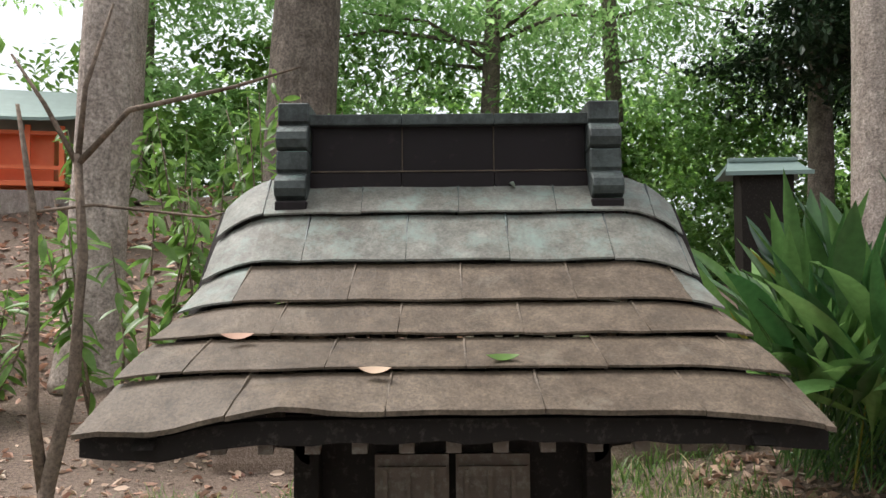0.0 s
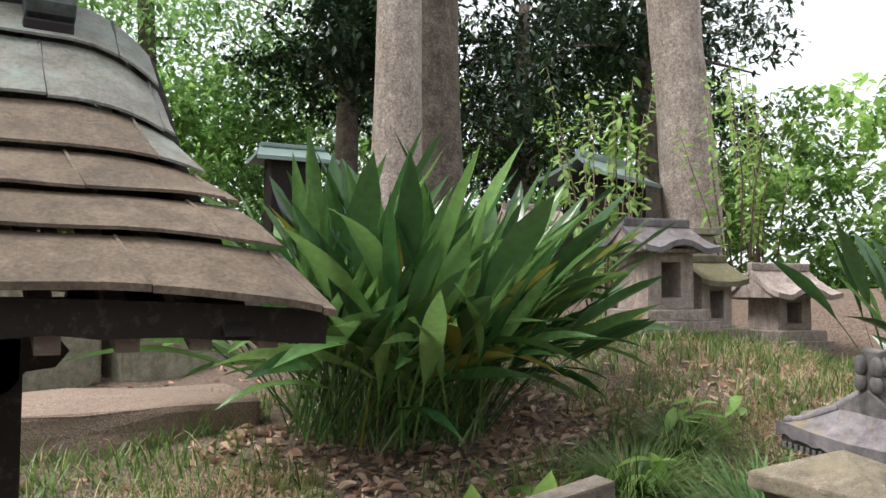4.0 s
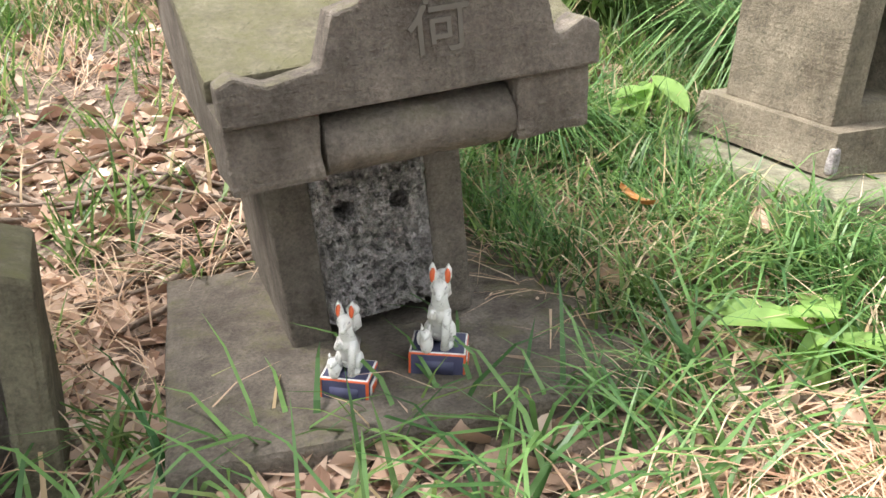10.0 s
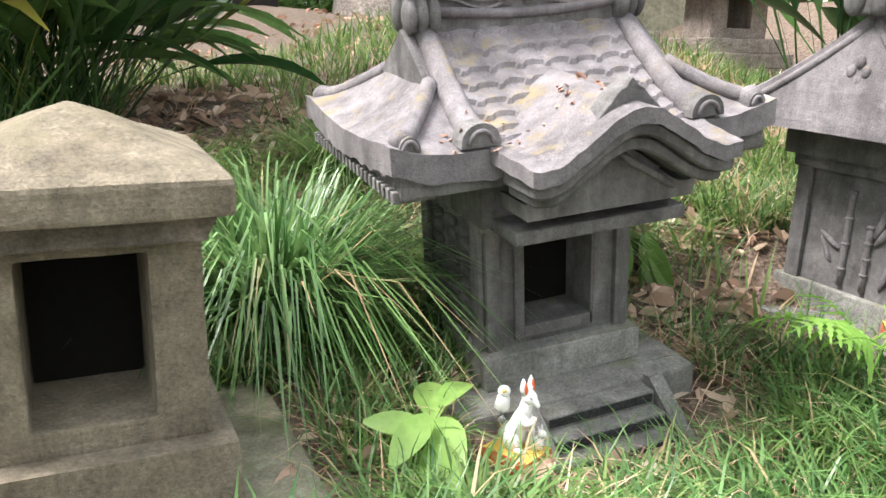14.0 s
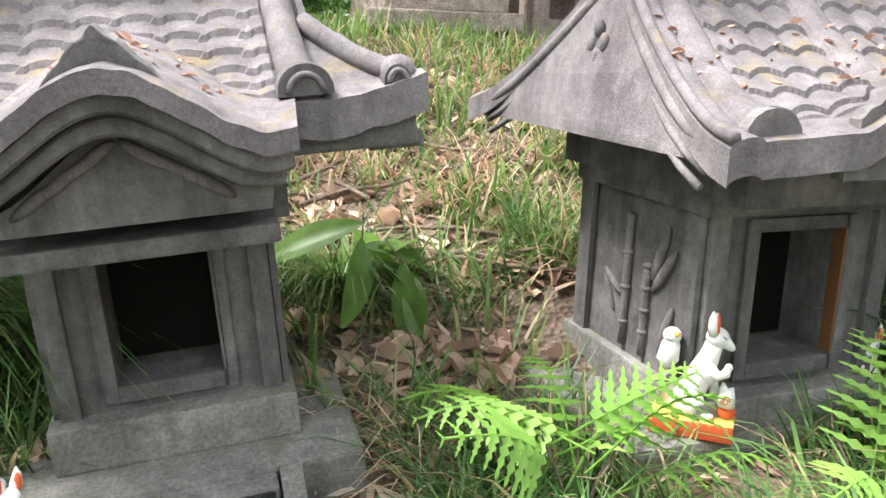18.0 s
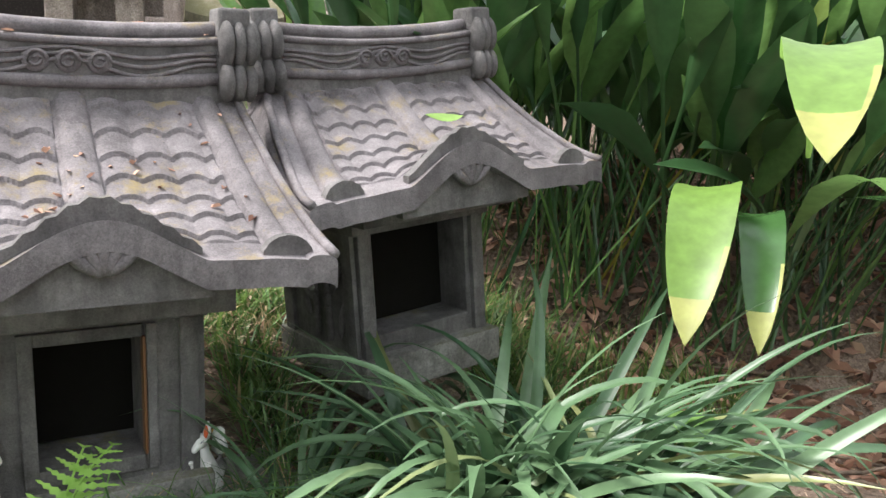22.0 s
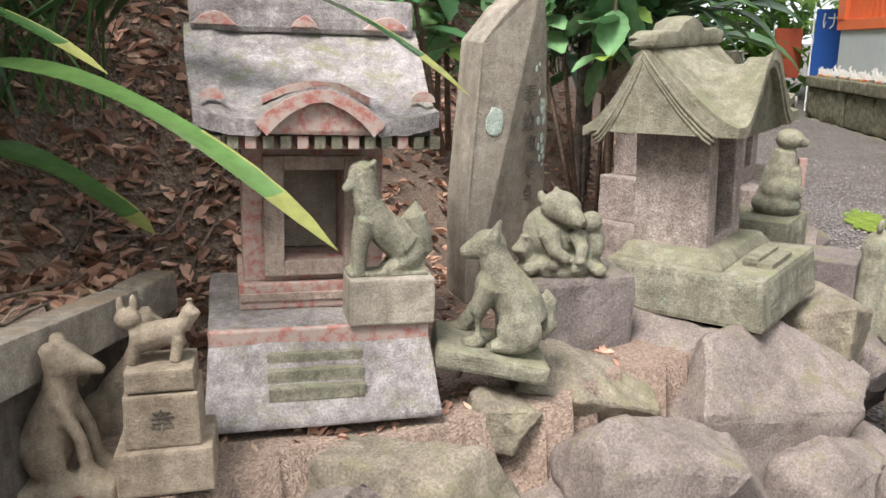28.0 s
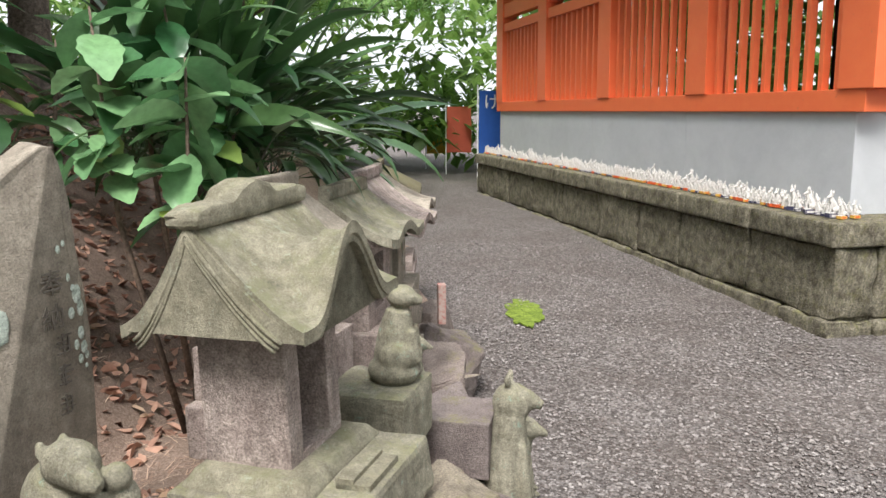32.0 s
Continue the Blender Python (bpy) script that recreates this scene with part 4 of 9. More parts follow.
def pit_depth(x, z):
    d = 0.0
    for hx, hz in ((-0.031, 0.159), (0.031, 0.159)):
        r = math.hypot(x - hx, z - hz)
        d = max(d, 0.05 * max(0, min(1, (0.0118 - r) / 0.0022)))
    p = Vector((x * 105, z * 105, 2))
    cell = noise.noise(p) + 0.55 * noise.noise(p * 2.1 + Vector((3, 1, 4)))
    smooth = 1 - 0.85 * math.exp(-((z - 0.15) / 0.022) ** 2)
    holes = max(0.0, min(1.0, (cell - 0.12) / 0.22)) * smooth
    edge = min(1, max(0, (0.066 - abs(x)) / 0.006)) * min(1, max(0, (0.216 - z) / 0.006))
    rag = 0.006 * max(0, noise.noise(Vector((x * 60, z * 60, 7))))
    return d + 0.0085 * holes * edge + 0.0018 * noise.noise(Vector((x * 300, z * 300, 4))) + (1 - edge) * (0.008 + rag)


bm = B()
xs, zs = lin(-0.068, 0.068, 110), lin(0.03, 0.218, 150)
g = [[bm.verts.new((x, -0.005 + pit_depth(x, z), z)) for x in xs] for z in zs]
for j in range(len(zs) - 1):
    for i in range(len(xs) - 1):
        bm.faces.new((g[j][i], g[j][i + 1], g[j + 1][i + 1], g[j + 1][i]))
part("pitted_panel", bm, "pitted", sd, "pitted grey lava stone panel with two round holes", smooth=True)
# roof
bm = B()
prism(bm, [(-0.164, 0.292), (-0.164, 0.345), (0.181, 0.49), (0.418, 0.36), (0.40, 0.315), (0.32, 0.255), (-0.02, 0.245)], -0.15, 0.15)
for v in bm.verts:
    v.co = Vector((v.co.y, v.co.x, v.co.z))
bmesh.ops.recalc_face_normals(bm, faces=bm.faces)
worn(bm, 0.006, 0.003, 10, 3.0, 2)
part("gable_block", bm, "tuff", sd)
for a, b in (((-0.172, 0.352), (0.185, 0.503)), ((0.177, 0.503), (0.43, 0.37))):
    bm = B()
    dx, dz = b[0] - a[0], b[1] - a[1]
    L = math.hypot(dx, dz)
    nx, nz = -dz / L * 0.022, dx / L * 0.022
    prism(bm, [(a[0], a[1]), (b[0], b[1]), (b[0] - nx, b[1] - nz), (a[0] - nx, a[1] - nz)], -0.162, 0.162)
    for v in bm.verts:
        v.co = Vector((v.co.y, v.co.x, v.co.z))
    bmesh.ops.recalc_face_normals(bm, faces=bm.faces)
    worn(bm, 0.004, 0.002, 14, a[0], 2)
    part("roof_slab", bm, "tuff_moss", sd, "olive mossy roof slab")
bm = B()
block(bm, -0.162, 0.162, 0.155, 0.208, 0.49, 0.522, bevel=0.005)
rough_up(bm, 0.003, 20, 3, 4)
part("ridge_bar", bm, "tuff", sd)
bm = B()
ped = [(-0.164, 0.318), (0.164, 0.318), (0.164, 0.352), (0.15, 0.36), (0.125, 0.348), (0.105, 0.35), (0.1, 0.372), (0.09, 0.392), (0.07, 0.396), (0.05, 0.408), (0.0, 0.414), (-0.05, 0.408), (-0.065, 0.392), (-0.085, 0.388), (-0.092, 0.37), (-0.1, 0.352), (-0.125, 0.346), (-0.15, 0.356), (-0.164, 0.35)]
prism(bm, [(x * 0.98 + (0.02 if abs(x) < 0.12 else 0.004), z + 0.003 * (z > 0.36)) for x, z in ped], -0.196, -0.162)
bmesh.ops.recalc_face_normals(bm, faces=bm.faces)
worn(bm, 0.003, 0.0015, 25, 6, 0)
part("pediment", bm, "tuff", sd, "scalloped stone pediment with a carved character")
writing(sd, "荷", 0.056, pose(0.02, -0.1965, 0.371, 90, 0, 0), "ink_grey", 0.001)
bm = B()
tube(bm, [(x, -0.165, 0.285) for x in lin(-0.08, 0.085, 8)], [0.026] * 8, 14)
rough_up(bm, 0.002, 40, 0, 7)
part("lintel", bm, "tuff", sd, smooth=True)
for x0, x1 in ((-0.158, -0.082), (0.088, 0.158)):
    bm = B()
    block(bm, x0, x1, -0.188, -0.1, 0.262, 0.32, bevel=0.006)
    rough_up(bm, 0.003, 20, 2, x0)
    part("lintel_end", bm, "tuff", sd)
bm = B()
block(bm, 0, 0.5, 0, 0.42, -0.055, 0, bevel=0.008)
rough_up(bm, 0.004, 9, 4, 2)
solid("base_slab", bm, "tuff", "flat grey stone slab half hidden by grass", "slab", stand(0.86, 1.165, 0.70, -6, 2.5, 0))

# ---- low arched stone ----
sb = thing("stone_niche", "low olive stone niche with a shallow pointed hood", "stone shrine", stand(0.64, 1.243, 0.615, 0, -0.3, 0))
bm = B()
prism(bm, [(-0.136, 0), (-0.136, 0.25), (0.0, 0.297), (0.136, 0.25), (0.136, 0), (0.098, 0), (0.098, 0.215), (0.0, 0.25), (-0.104, 0.21), (-0.104, 0)], 0.0, 0.135)
bmesh.ops.recalc_face_normals(bm, faces=bm.faces)
worn(bm, 0.007, 0.004, 16, 5, 2)
part("hood", bm, "tuff_moss", sb, "mossy olive hood")
bm = B()
block(bm, -0.11, 0.105, 0.075, 0.13, 0, 0.24)
rough_up(bm, 0.006, 16, 6, 8)
part("back_slab", bm, "tuff", sb)
bm = B()
block(bm, -0.1, 0.1, 0, 0.12, 0, 0.5, top=(0.03, 0.02), bevel=0.01)
rough_up(bm, 0.005, 10, 3, 9)
solid("stone_post", bm, "tuff", "rough tapered grey stone post", "post", stand(0.29, 1.12, 0.64, 0, 0, 0))

# ---- shrine with the pyramid cap ----
E_ = stand(1.936, 1.355, 0.819, 2.45, 0.3, -1.7)
se = thing("stone_shrine", "square tuff shrine with a pyramid cap and an empty niche", "stone shrine", E_)
bm = B()
block(bm, -0.139, 0.139, 0, 0.29, 0, 0.066, top=(0.004, 0.004))
worn(bm, 0.006, 0.0025, 14, 1, 2)
part("plinth", bm, "tuff_warm", se)
bm = B()
block(bm, -0.1415, -0.126, -0.0025, 0.01, 0.006, 0.045, bevel=0.005)
rough_up(bm, 0.0015, 60, 3, 2)
part("lichen_patch", bm, "whitewash", se, "pale blue-white lichen patch")
bm = B()
hollow_box(bm, 0.228, 0.215, 0, 0.25, 0.118, 0.03, 0.205, 0.15, 0.222)
bmesh.ops.translate(bm, vec=(0, 0.036, 0.064), verts=bm.verts)
worn(bm, 0.004, 0.002, 16, 2, 2)
part("body", bm, "tuff_warm", se)
# black sheet at the back paints the niche's shade
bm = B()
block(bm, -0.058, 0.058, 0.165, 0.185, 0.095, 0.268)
part("niche_infill", bm, "black", se)
bm = B()
prism(bm, [(-0.128, 0.308), (-0.113, 0.282), (0.113, 0.282), (0.128, 0.308)], 0.02, 0.27)
worn(bm, 0.003, 0.0015, 16, 3, 1)
part("neck", bm, "tuff", se)
bm = B()
block(bm, -0.141, 0.141, -0.003, 0.3, 0.308, 0.346)
bmesh.ops.delete(bm, geom=[f for f in bm.faces if all(v.co.z > 0.34 for v in f.verts)], context='FACES_ONLY')
tips = [v for v in bm.verts if v.co.z > 0.34]
tips.sort(key=lambda v: math.atan2(v.co.y - 0.15, v.co.x))
ap = bm.verts.new((0, 0.15, 0.408))
for a, b in zip(tips, tips[1:] + tips[:1]):
    bm.faces.new((a, b, ap))
bmesh.ops.recalc_face_normals(bm, faces=bm.faces)
worn(bm, 0.006, 0.003, 14, 4, 3)
part("cap", bm, "tuff_warm", se)
bm = B()
block(bm, 0, 0.44, 0, 0.42, -0.06, 0.0, bevel=0.012)
rough_up(bm, 0.006, 9, 4, 12)
solid("base_slab", bm, "sandstone", "worn flat sandstone slab in the grass", "slab", stand(1.73, 1.27, 0.815, 3, 0, 0))

# ---- tiled cement shrines ----


def concave(s, p=1.7):
    """Fall of a sweeping roof, 0 at the ridge to 1 at the eave."""
    return 1 - (1 - s) ** p


def cement_shrine(name, label, m, w, dp, h, roof_half, ridge_half, y_front, y_ridge, y_back, z_eave, z_ridge, hump, side_mark, tiled=True, wide=False):
    mark = side_mark
    t = thing(name, label, "stone shrine", m)
    bm = B()
    hollow_box(bm, w, dp, 0, h, w * (0.74 if wide else 0.47), 0.05, h * (0.88 if wide else 0.78), dp * 0.7, w * 0.97)
    worn(bm, 0.003, 0.001, 18, 2, 0)
    part("body", bm, "cement", t)
    # black sheet well before the true back: niche shade as colour, broader when wide
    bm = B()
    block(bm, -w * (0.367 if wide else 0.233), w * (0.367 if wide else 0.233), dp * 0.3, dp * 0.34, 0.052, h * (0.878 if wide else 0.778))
    part("niche_infill", bm, "black", t)
    for x0, x1, z0, z1 in ((-w * 0.3, -w * 0.235, 0.03, h * 0.84), (w * 0.235, w * 0.25, 0.05, h * 0.78), (w * 0.252, w * 0.3, 0.03, h * 0.84), (-w * 0.235, w * 0.235, h * 0.78, h * 0.84), (-w * 0.235, w * 0.235, 0.03, 0.05)) if not wide else ():
        bm = B()
        block(bm, x0, x1, -0.006, 0.012, z0, z1, bevel=0.0015)
        part("door_frame", bm, "gold_wood" if 0 < x0 < w * 0.24 and mark != "scale" else "cement", t)
    for x in (-w * 0.45, w * 0.45):
        bm = B()
        block(bm, x - w * 0.045, x + w * 0.045, -0.01, 0.02, 0, h * 0.9, bevel=0.002)
        part("pillar", bm, "cement", t)
    bm = B()
    block(bm, -w * 0.54, w * 0.54, -0.015, dp + 0.01, h * 0.86, h * 0.96, bevel=0.003)
    part("tie_beam", bm, "cement", t)
    bm = B()
    block(bm, -w * 0.55, w * 0.55, -0.03, dp + 0.02, -0.035, 0.02, bevel=0.003)
    part("plinth", bm, "cement_step", t)
    for sx in (-1, 1):
        for y0, y1 in ((0.0, 0.03), (dp - 0.03, dp)):
            bm = B()
            x = sx * w * 0.5
            block(bm, min(x, x + sx * 0.008), max(x, x + sx * 0.008), y0, y1, 0.02, h * 0.86, bevel=0.001)
            part("side_post", bm, "cement", t)
        if side_mark == "bamboo":
            for y, z0, z1 in ((dp * 0.55, 0.03, h * 0.75), (dp * 0.38, 0.03, h * 0.55)):
                bm = B()
                tube(bm, [(sx * (w * 0.5 + 0.002), y, z) for z in lin(z0, z1, 6)], [0.0055] * 6, 8)
                for z in lin(z0 + 0.03, z1, 4):
                    ball(bm, (sx * (w * 0.5 + 0.002), y, z), (0.0075, 0.0085, 0.004), 8, 5)
                part("bamboo_stem", bm, "cement_roof", t, smooth=True)
            for y, z, a, L in ((dp * 0.3, h * 0.62, 20, 0.04), (dp * 0.26, h * 0.55, 35, 0.038), (dp * 0.22, h * 0.28, 18, 0.036), (dp * 0.68, h * 0.4, -60, 0.026), (dp * 0.7, h * 0.33, -30, 0.026)):
                bm = B()
                ball(bm, (sx * w * 0.502, y, z), (0.005, L * 0.2, L), 8, 6, (a, 0, 0))
                part("bamboo_leaf", bm, "cement_roof", t, smooth=True)
        else:
            for k in range(8):
                for r in range(3):
                    bm = B()
                    ball(bm, (sx * w * 0.5, dp * (0.27 + 0.23 * r), 0.035 + h * 0.093 * k), (0.006, dp * 0.09, h * 0.04), 8, 5)
                    part("carved_scale", bm, "cement", t, smooth=True)

    def top(u, v, front=True):
        half = ridge_half + (roof_half - ridge_half) * min(1, v * 1.1) ** 0.8
        y = y_ridge + ((y_front if front else y_back) - y_ridge) * v
        z = z_ridge - (z_ridge - z_eave) * concave(v, 1.55)
        up = -0.012 * abs(u) ** 3 * v
        x = u * half
        k = 0.0
        if front:
            c = abs(u) / 0.42
            k = hump * max(0, math.cos(min(c, 1) * math.pi / 2)) ** 1.3 * max(0, (v - 0.62) / 0.38) ** 0.9
        rel = 0.0
        if 0.1 < abs(u) < 0.7 and 0.03 < v < 0.84 and k < hump * 0.3:
            wave = abs(math.sin(math.pi * (abs(x) - 0.1 * half) / 0.04))
            course = (v * 8.5 + 0.2 * wave) % 1.0
            rel = 0.0022 * wave + 0.0052 * course ** 1.5
        for c, wd in ((-0.78, 0.07), (0.0, 0.09), (0.78, 0.07)):
            rel = max(rel, 0.013 * max(0, 1 - ((u - c) / wd) ** 2) ** 0.5 if abs(u - c) < wd and v < 0.9 else 0)
        rel += 0.006 * max(0, 1 - ((abs(u) - 0.93) / 0.07) ** 2) ** 0.5 if abs(abs(u) - 0.93) < 0.07 else 0
        return (x, y, z + up + k + rel + 0.0008 * noise.noise(Vector((x * 45, v * 14, z_ridge))) + 0.003 * noise.noise(Vector((x * 12, v * 4, 3))))
    for front in ((True, False) if tiled else ()):
        bm = B()
        sheet(bm, lambda u, v: top(u, v, front), lin(-1, 1, 181 if front else 41), lin(0, 1, 150 if front else 20), lambda u, v: 0.02 + 0.012 * v)
        part("roof_slope", bm, "cement_roof", t, "grey cast roof with moulded pantiles", smooth=False)
    for sx in ((-1, 1) if tiled else ()):
        bm = B()
        prof = [(top(sx * 0.9, v)[1], top(sx * 0.9, v)[2] - 0.012) for v in lin(1, 0, 9)] + [(top(sx * 0.9, v, False)[1], top(sx * 0.9, v, False)[2] - 0.012) for v in lin(0, 1, 9)]
        def verge_x(z):
            q = min(1.0, max(0.0, (z_ridge - z) / (z_ridge - z_eave)))
            return sx * (ridge_half + (roof_half - ridge_half) * q ** 0.7 - 0.012)
        prism(bm, prof + [(prof[-1][0], z_eave - 0.03), (prof[0][0] + 0.02, z_eave - 0.03)], 0.0, 0.03)
        for v in bm.verts:
            v.co = Vector((verge_x(v.co.z) - sx * v.co.y, v.co.x, v.co.z))
        bmesh.ops.recalc_face_normals(bm, faces=bm.faces)
        part("gable_wall", bm, "cement_roof", t)
        for off, r in ((0.01, 0.008), (0.03, 0.005), (0.046, 0.004)):
            bm = B()
            tube(bm, [(verge_x(z), y + (y_ridge - y) * off * 1.5, z - off) for y, z in prof[1:-1]], [r] * 16, 8)
            part("barge_moulding", bm, "cement_roof", t, smooth=True)
        bm = B()
        for a in (0, 90, 180, 270):
            ball(bm, (verge_x(z_eave + 0.07), y_ridge + 0.013 * math.cos(radians(a)), z_eave + 0.07 + 0.016 * math.sin(radians(a))), (0.005, 0.009, 0.011), 8, 6)
        part("gable_flower", bm, "cement_roof", t, smooth=True)
        bm = B()
        tube(bm, [Vector(top(sx * 0.985, v)) + Vector((0, 0, 0.004)) for v in lin(0, 1, 14)], [0.006] * 14, 8)
        part("verge_roll", bm, "cement_roof", t, smooth=True)
    for sx in (-1, 1):
        bm = B()
        for dz, rz in ((0.014, 0.026), (0.062, 0.03)):
            for k in range(3):
                ball(bm, (sx * (ridge_half - 0.012 + 0.016 * k), y_ridge - 0.026 + 0.004 * k, z_ridge + dz), (0.011, 0.02, rz), 10, 8)
                ball(bm, (sx * (ridge_half - 0.012 + 0.016 * k), y_ridge + 0.026, z_ridge + dz), (0.011, 0.02, rz), 10, 8)
        block(bm, *sorted((sx * (ridge_half - 0.022), sx * (ridge_half + 0.02))), y_ridge - 0.026, y_ridge + 0.026, z_ridge - 0.01, z_ridge + 0.108, bevel=0.006)
        part("ridge_end_tile", bm, "cement", t, "bulging ridge end tile", smooth=True)
    bm = B()
    prism(bm, [(-ridge_half, z_ridge - 0.02), (-ridge_half, z_ridge + 0.075)] + [(x, z_ridge + 0.062 + 0.013 * (x / ridge_half) ** 2) for x in lin(-ridge_half * 0.8, ridge_half * 0.8, 7)] + [(ridge_half, z_ridge + 0.075), (ridge_half, z_ridge - 0.02)], y_ridge - 0.018, y_ridge + 0.018)
    bmesh.ops.recalc_face_normals(bm, faces=bm.faces)
    part("ridge_wall", bm, "cement", t)
    for z, r in ((0.07, 0.011), (0.008, 0.008), (0.056, 0.005)):
        bm = B()
        tube(bm, [(x, y_ridge - (0.0 if r > 0.01 else 0.018), z_ridge + z + 0.012 * (x / ridge_half) ** 2) for x in lin(-ridge_half, ridge_half, 9)], [r] * 9, 8)
        part("ridge_roll", bm, "cement_roof", t, smooth=True)
    bm = B()
    for row in range(3):
        pts = [(x, y_ridge - 0.019, z_ridge + 0.026 + 0.009 * row + 0.009 * math.cos(x / ridge_half * 7.5) * (1 - 0.25 * row)) for x in lin(-ridge_half * 0.88, ridge_half * 0.88, 40)]
        tube(bm, pts, [0.0028] * 40, 5)
    for x0 in (-0.035, 0.0, 0.035):
        ball(bm, (x0, y_ridge - 0.018, z_ridge + 0.033), (0.016, 0.006, 0.015), 10, 8)
        tube(bm, [(x0 + 0.013 * math.cos(a) * (1 - a / 11), y_ridge - 0.0245, z_ridge + 0.033 + 0.012 * math.sin(a) * (1 - a / 11)) for a in lin(0, 9, 16)], [0.0022] * 16, 5)
    part("ridge_scroll", bm, "cement_roof", t, smooth=True)
    for u in ((-0.78, 0.78) if tiled else ()):
        bm = B()
        p = Vector(top(u, 0.93))
        if abs(u) > 0.5:
            prism(bm, [(p.x + 0.03 * math.cos(a), p.z - 0.004 + 0.026 * math.sin(a)) for a in lin(0, math.pi, 9)], p.y - 0.006, p.y + 0.008)
            bmesh.ops.recalc_face_normals(bm, faces=bm.faces)
            part("eave_end_tile", bm, "cement", t)
        else:
            bm.free()
    if tiled:
        bm = B()
        arch = [(u * roof_half, top(u, 0.93)[2]) for u in lin(-0.4, 0.4, 21)]
        crest = [(x, z + (0.006 + 0.02 * (1 - abs(x / roof_half) / 0.42) + 0.004 * abs(math.sin(x * 160)))) for x, z in arch[::-1]]
        prism(bm, arch + crest, top(0, 0.92)[1] - 0.008, top(0, 0.92)[1] + 0.006)
        bmesh.ops.recalc_face_normals(bm, faces=bm.faces)
        part("arch_crest", bm, "cement", t, "scalloped dark crest over the arch")
        bm = B()
        low = [(u * roof_half, top(u, 1.0)[2] - 0.03) for u in lin(-0.44, 0.44, 21)]
        prism(bm, low + [(0.44 * roof_half, z_eave - 0.045), (-0.44 * roof_half, z_eave - 0.045)], y_front + 0.015, y_front + 0.03)
        bmesh.ops.recalc_face_normals(bm, faces=bm.faces)
        part("arch_panel", bm, "cement", t)
        bm = B()
        zc = z_eave - 0.012
        for a in (-50, -25, 0, 25, 50):
            ball(bm, (math.sin(radians(a)) * 0.026, y_front + 0.008, zc + math.cos(radians(a)) * 0.024), (0.008, 0.009, 0.025), 8, 6, (0, a, 0))
        part("fan_ornament", bm, "cement_roof", t, smooth=True)
    bm = B()
    block(bm, -w * 0.6, w * 0.6, min(-0.03, y_front * 0.5), dp + 0.02, h * 0.95, z_eave + 0.01)
    part("soffit", bm, "cement", t)
    return t


cement_shrine("stone_shrine", "dark grey cast shrine with tile roof and bamboo relief", stand(3.286, 1.454, 0.866, 3.5, 0.6, -1.9), 0.256, 0.26, 0.262, 0.247, 0.2, -0.168, 0.1, 0.41, 0.332, 0.497, 0.046, "bamboo")
G2 = stand(3.792, 1.456, 1.244, 10.9, 5.9, 0.5) @ pose(0, 0.13, -0.28)
cement_shrine("stone_shrine", "smaller dark grey cast shrine with tile roof behind strap leaves", G2, 0.24, 0.24, 0.25, 0.262, 0.198, -0.145, 0.09, 0.32, 0.3, 0.44, 0.05, "bamboo", wide=True)
FS = cement_shrine("stone_shrine", "grey cast shrine with arched porch roof and scale-carved sides", stand(2.602, 1.627, 0.835, -0.6, 5.9, -4.9), 0.246, 0.236, 0.25, 0.282, 0.165, -0.116, 0.106, 0.37, 0.335, 0.5, 0.0, "scale", False)


FYC, FHY, FHX, FG = 0.106, 0.222, 0.29, 0.19


def f_top(x, y):
    """Hip-and-gable roof over the plan: a gabled upper part, hipped skirts at the sides, lifted corners."""
    d = min(1.0, abs(y - FYC) / FHY)
    zf = 0.362 + 0.138 * (1 - d) ** 1.45
    e = max(0.0, (abs(x) - FG) / (FHX - FG))
    zs = 0.368 + 0.062 * (1 - min(1, e)) ** 1.3
    z = zf if e <= 0 else min(zf, zs)
    z += 0.02 * min(1, e) ** 1.5 * d ** 2.5
    rel = 0.0
    if abs(x) < 0.15 and 0.04 < d < 0.92:
        wave = abs(math.sin(math.pi * x / 0.043))
        rel = 0.0022 * wave + 0.0055 * ((d * 8.5 + 0.18 * wave) % 1.0) ** 1.5
    return (x, y, z + rel + 0.0012 * noise.noise(Vector((x * 60, y * 60, 2))) + 0.003 * noise.noise(Vector((x * 14, y * 14, 5))))


bm = B()
fx = sorted(lin(-FHX, FHX, 130) + [-FG - 0.001, -FG + 0.001, FG - 0.001, FG + 0.001])
sheet(bm, f_top, fx, lin(FYC - FHY, FYC + FHY, 120), lambda x, y: 0.026 + 0.012 * min(1, max(abs(x) / FHX, abs(y - FYC) / FHY)) ** 8 + 0.006 * noise.noise(Vector((x * 40, y * 40, 1))))
part("roof", bm, "cement_roof", FS, "grey cast hip-and-gable roof with moulded tiles")
# rough lower lip under the eave
bm = B()
for a, b in (((-FHX + 0.012, FYC - FHY + 0.008), (FHX - 0.012, FYC - FHY + 0.03)), ((-FHX + 0.012, FYC + FHY - 0.03), (FHX - 0.012, FYC + FHY - 0.008)), ((-FHX + 0.012, FYC - FHY + 0.03), (-FHX + 0.05, FYC + FHY - 0.03)), ((FHX - 0.05, FYC - FHY + 0.03), (FHX - 0.012, FYC + FHY - 0.03))):
    block(bm, a[0], b[0], a[1], b[1], 0.31, 0.345, bevel=0.004)
rough_up(bm, 0.003, 30, 2, 6)
part("eave_lip", bm, "cement", FS)
for k in range(22):
    for sx in (-1, 1):
        y = FYC - FHY + 0.02 + 0.4 * k / 21
        bm = B()
        block(bm, *sorted((sx * (FHX - 0.06), sx * (FHX - 0.004))), y - 0.006, y + 0.006, 0.306, 0.322, bevel=0.002)
        part("rafter_end", bm, "cement", FS)


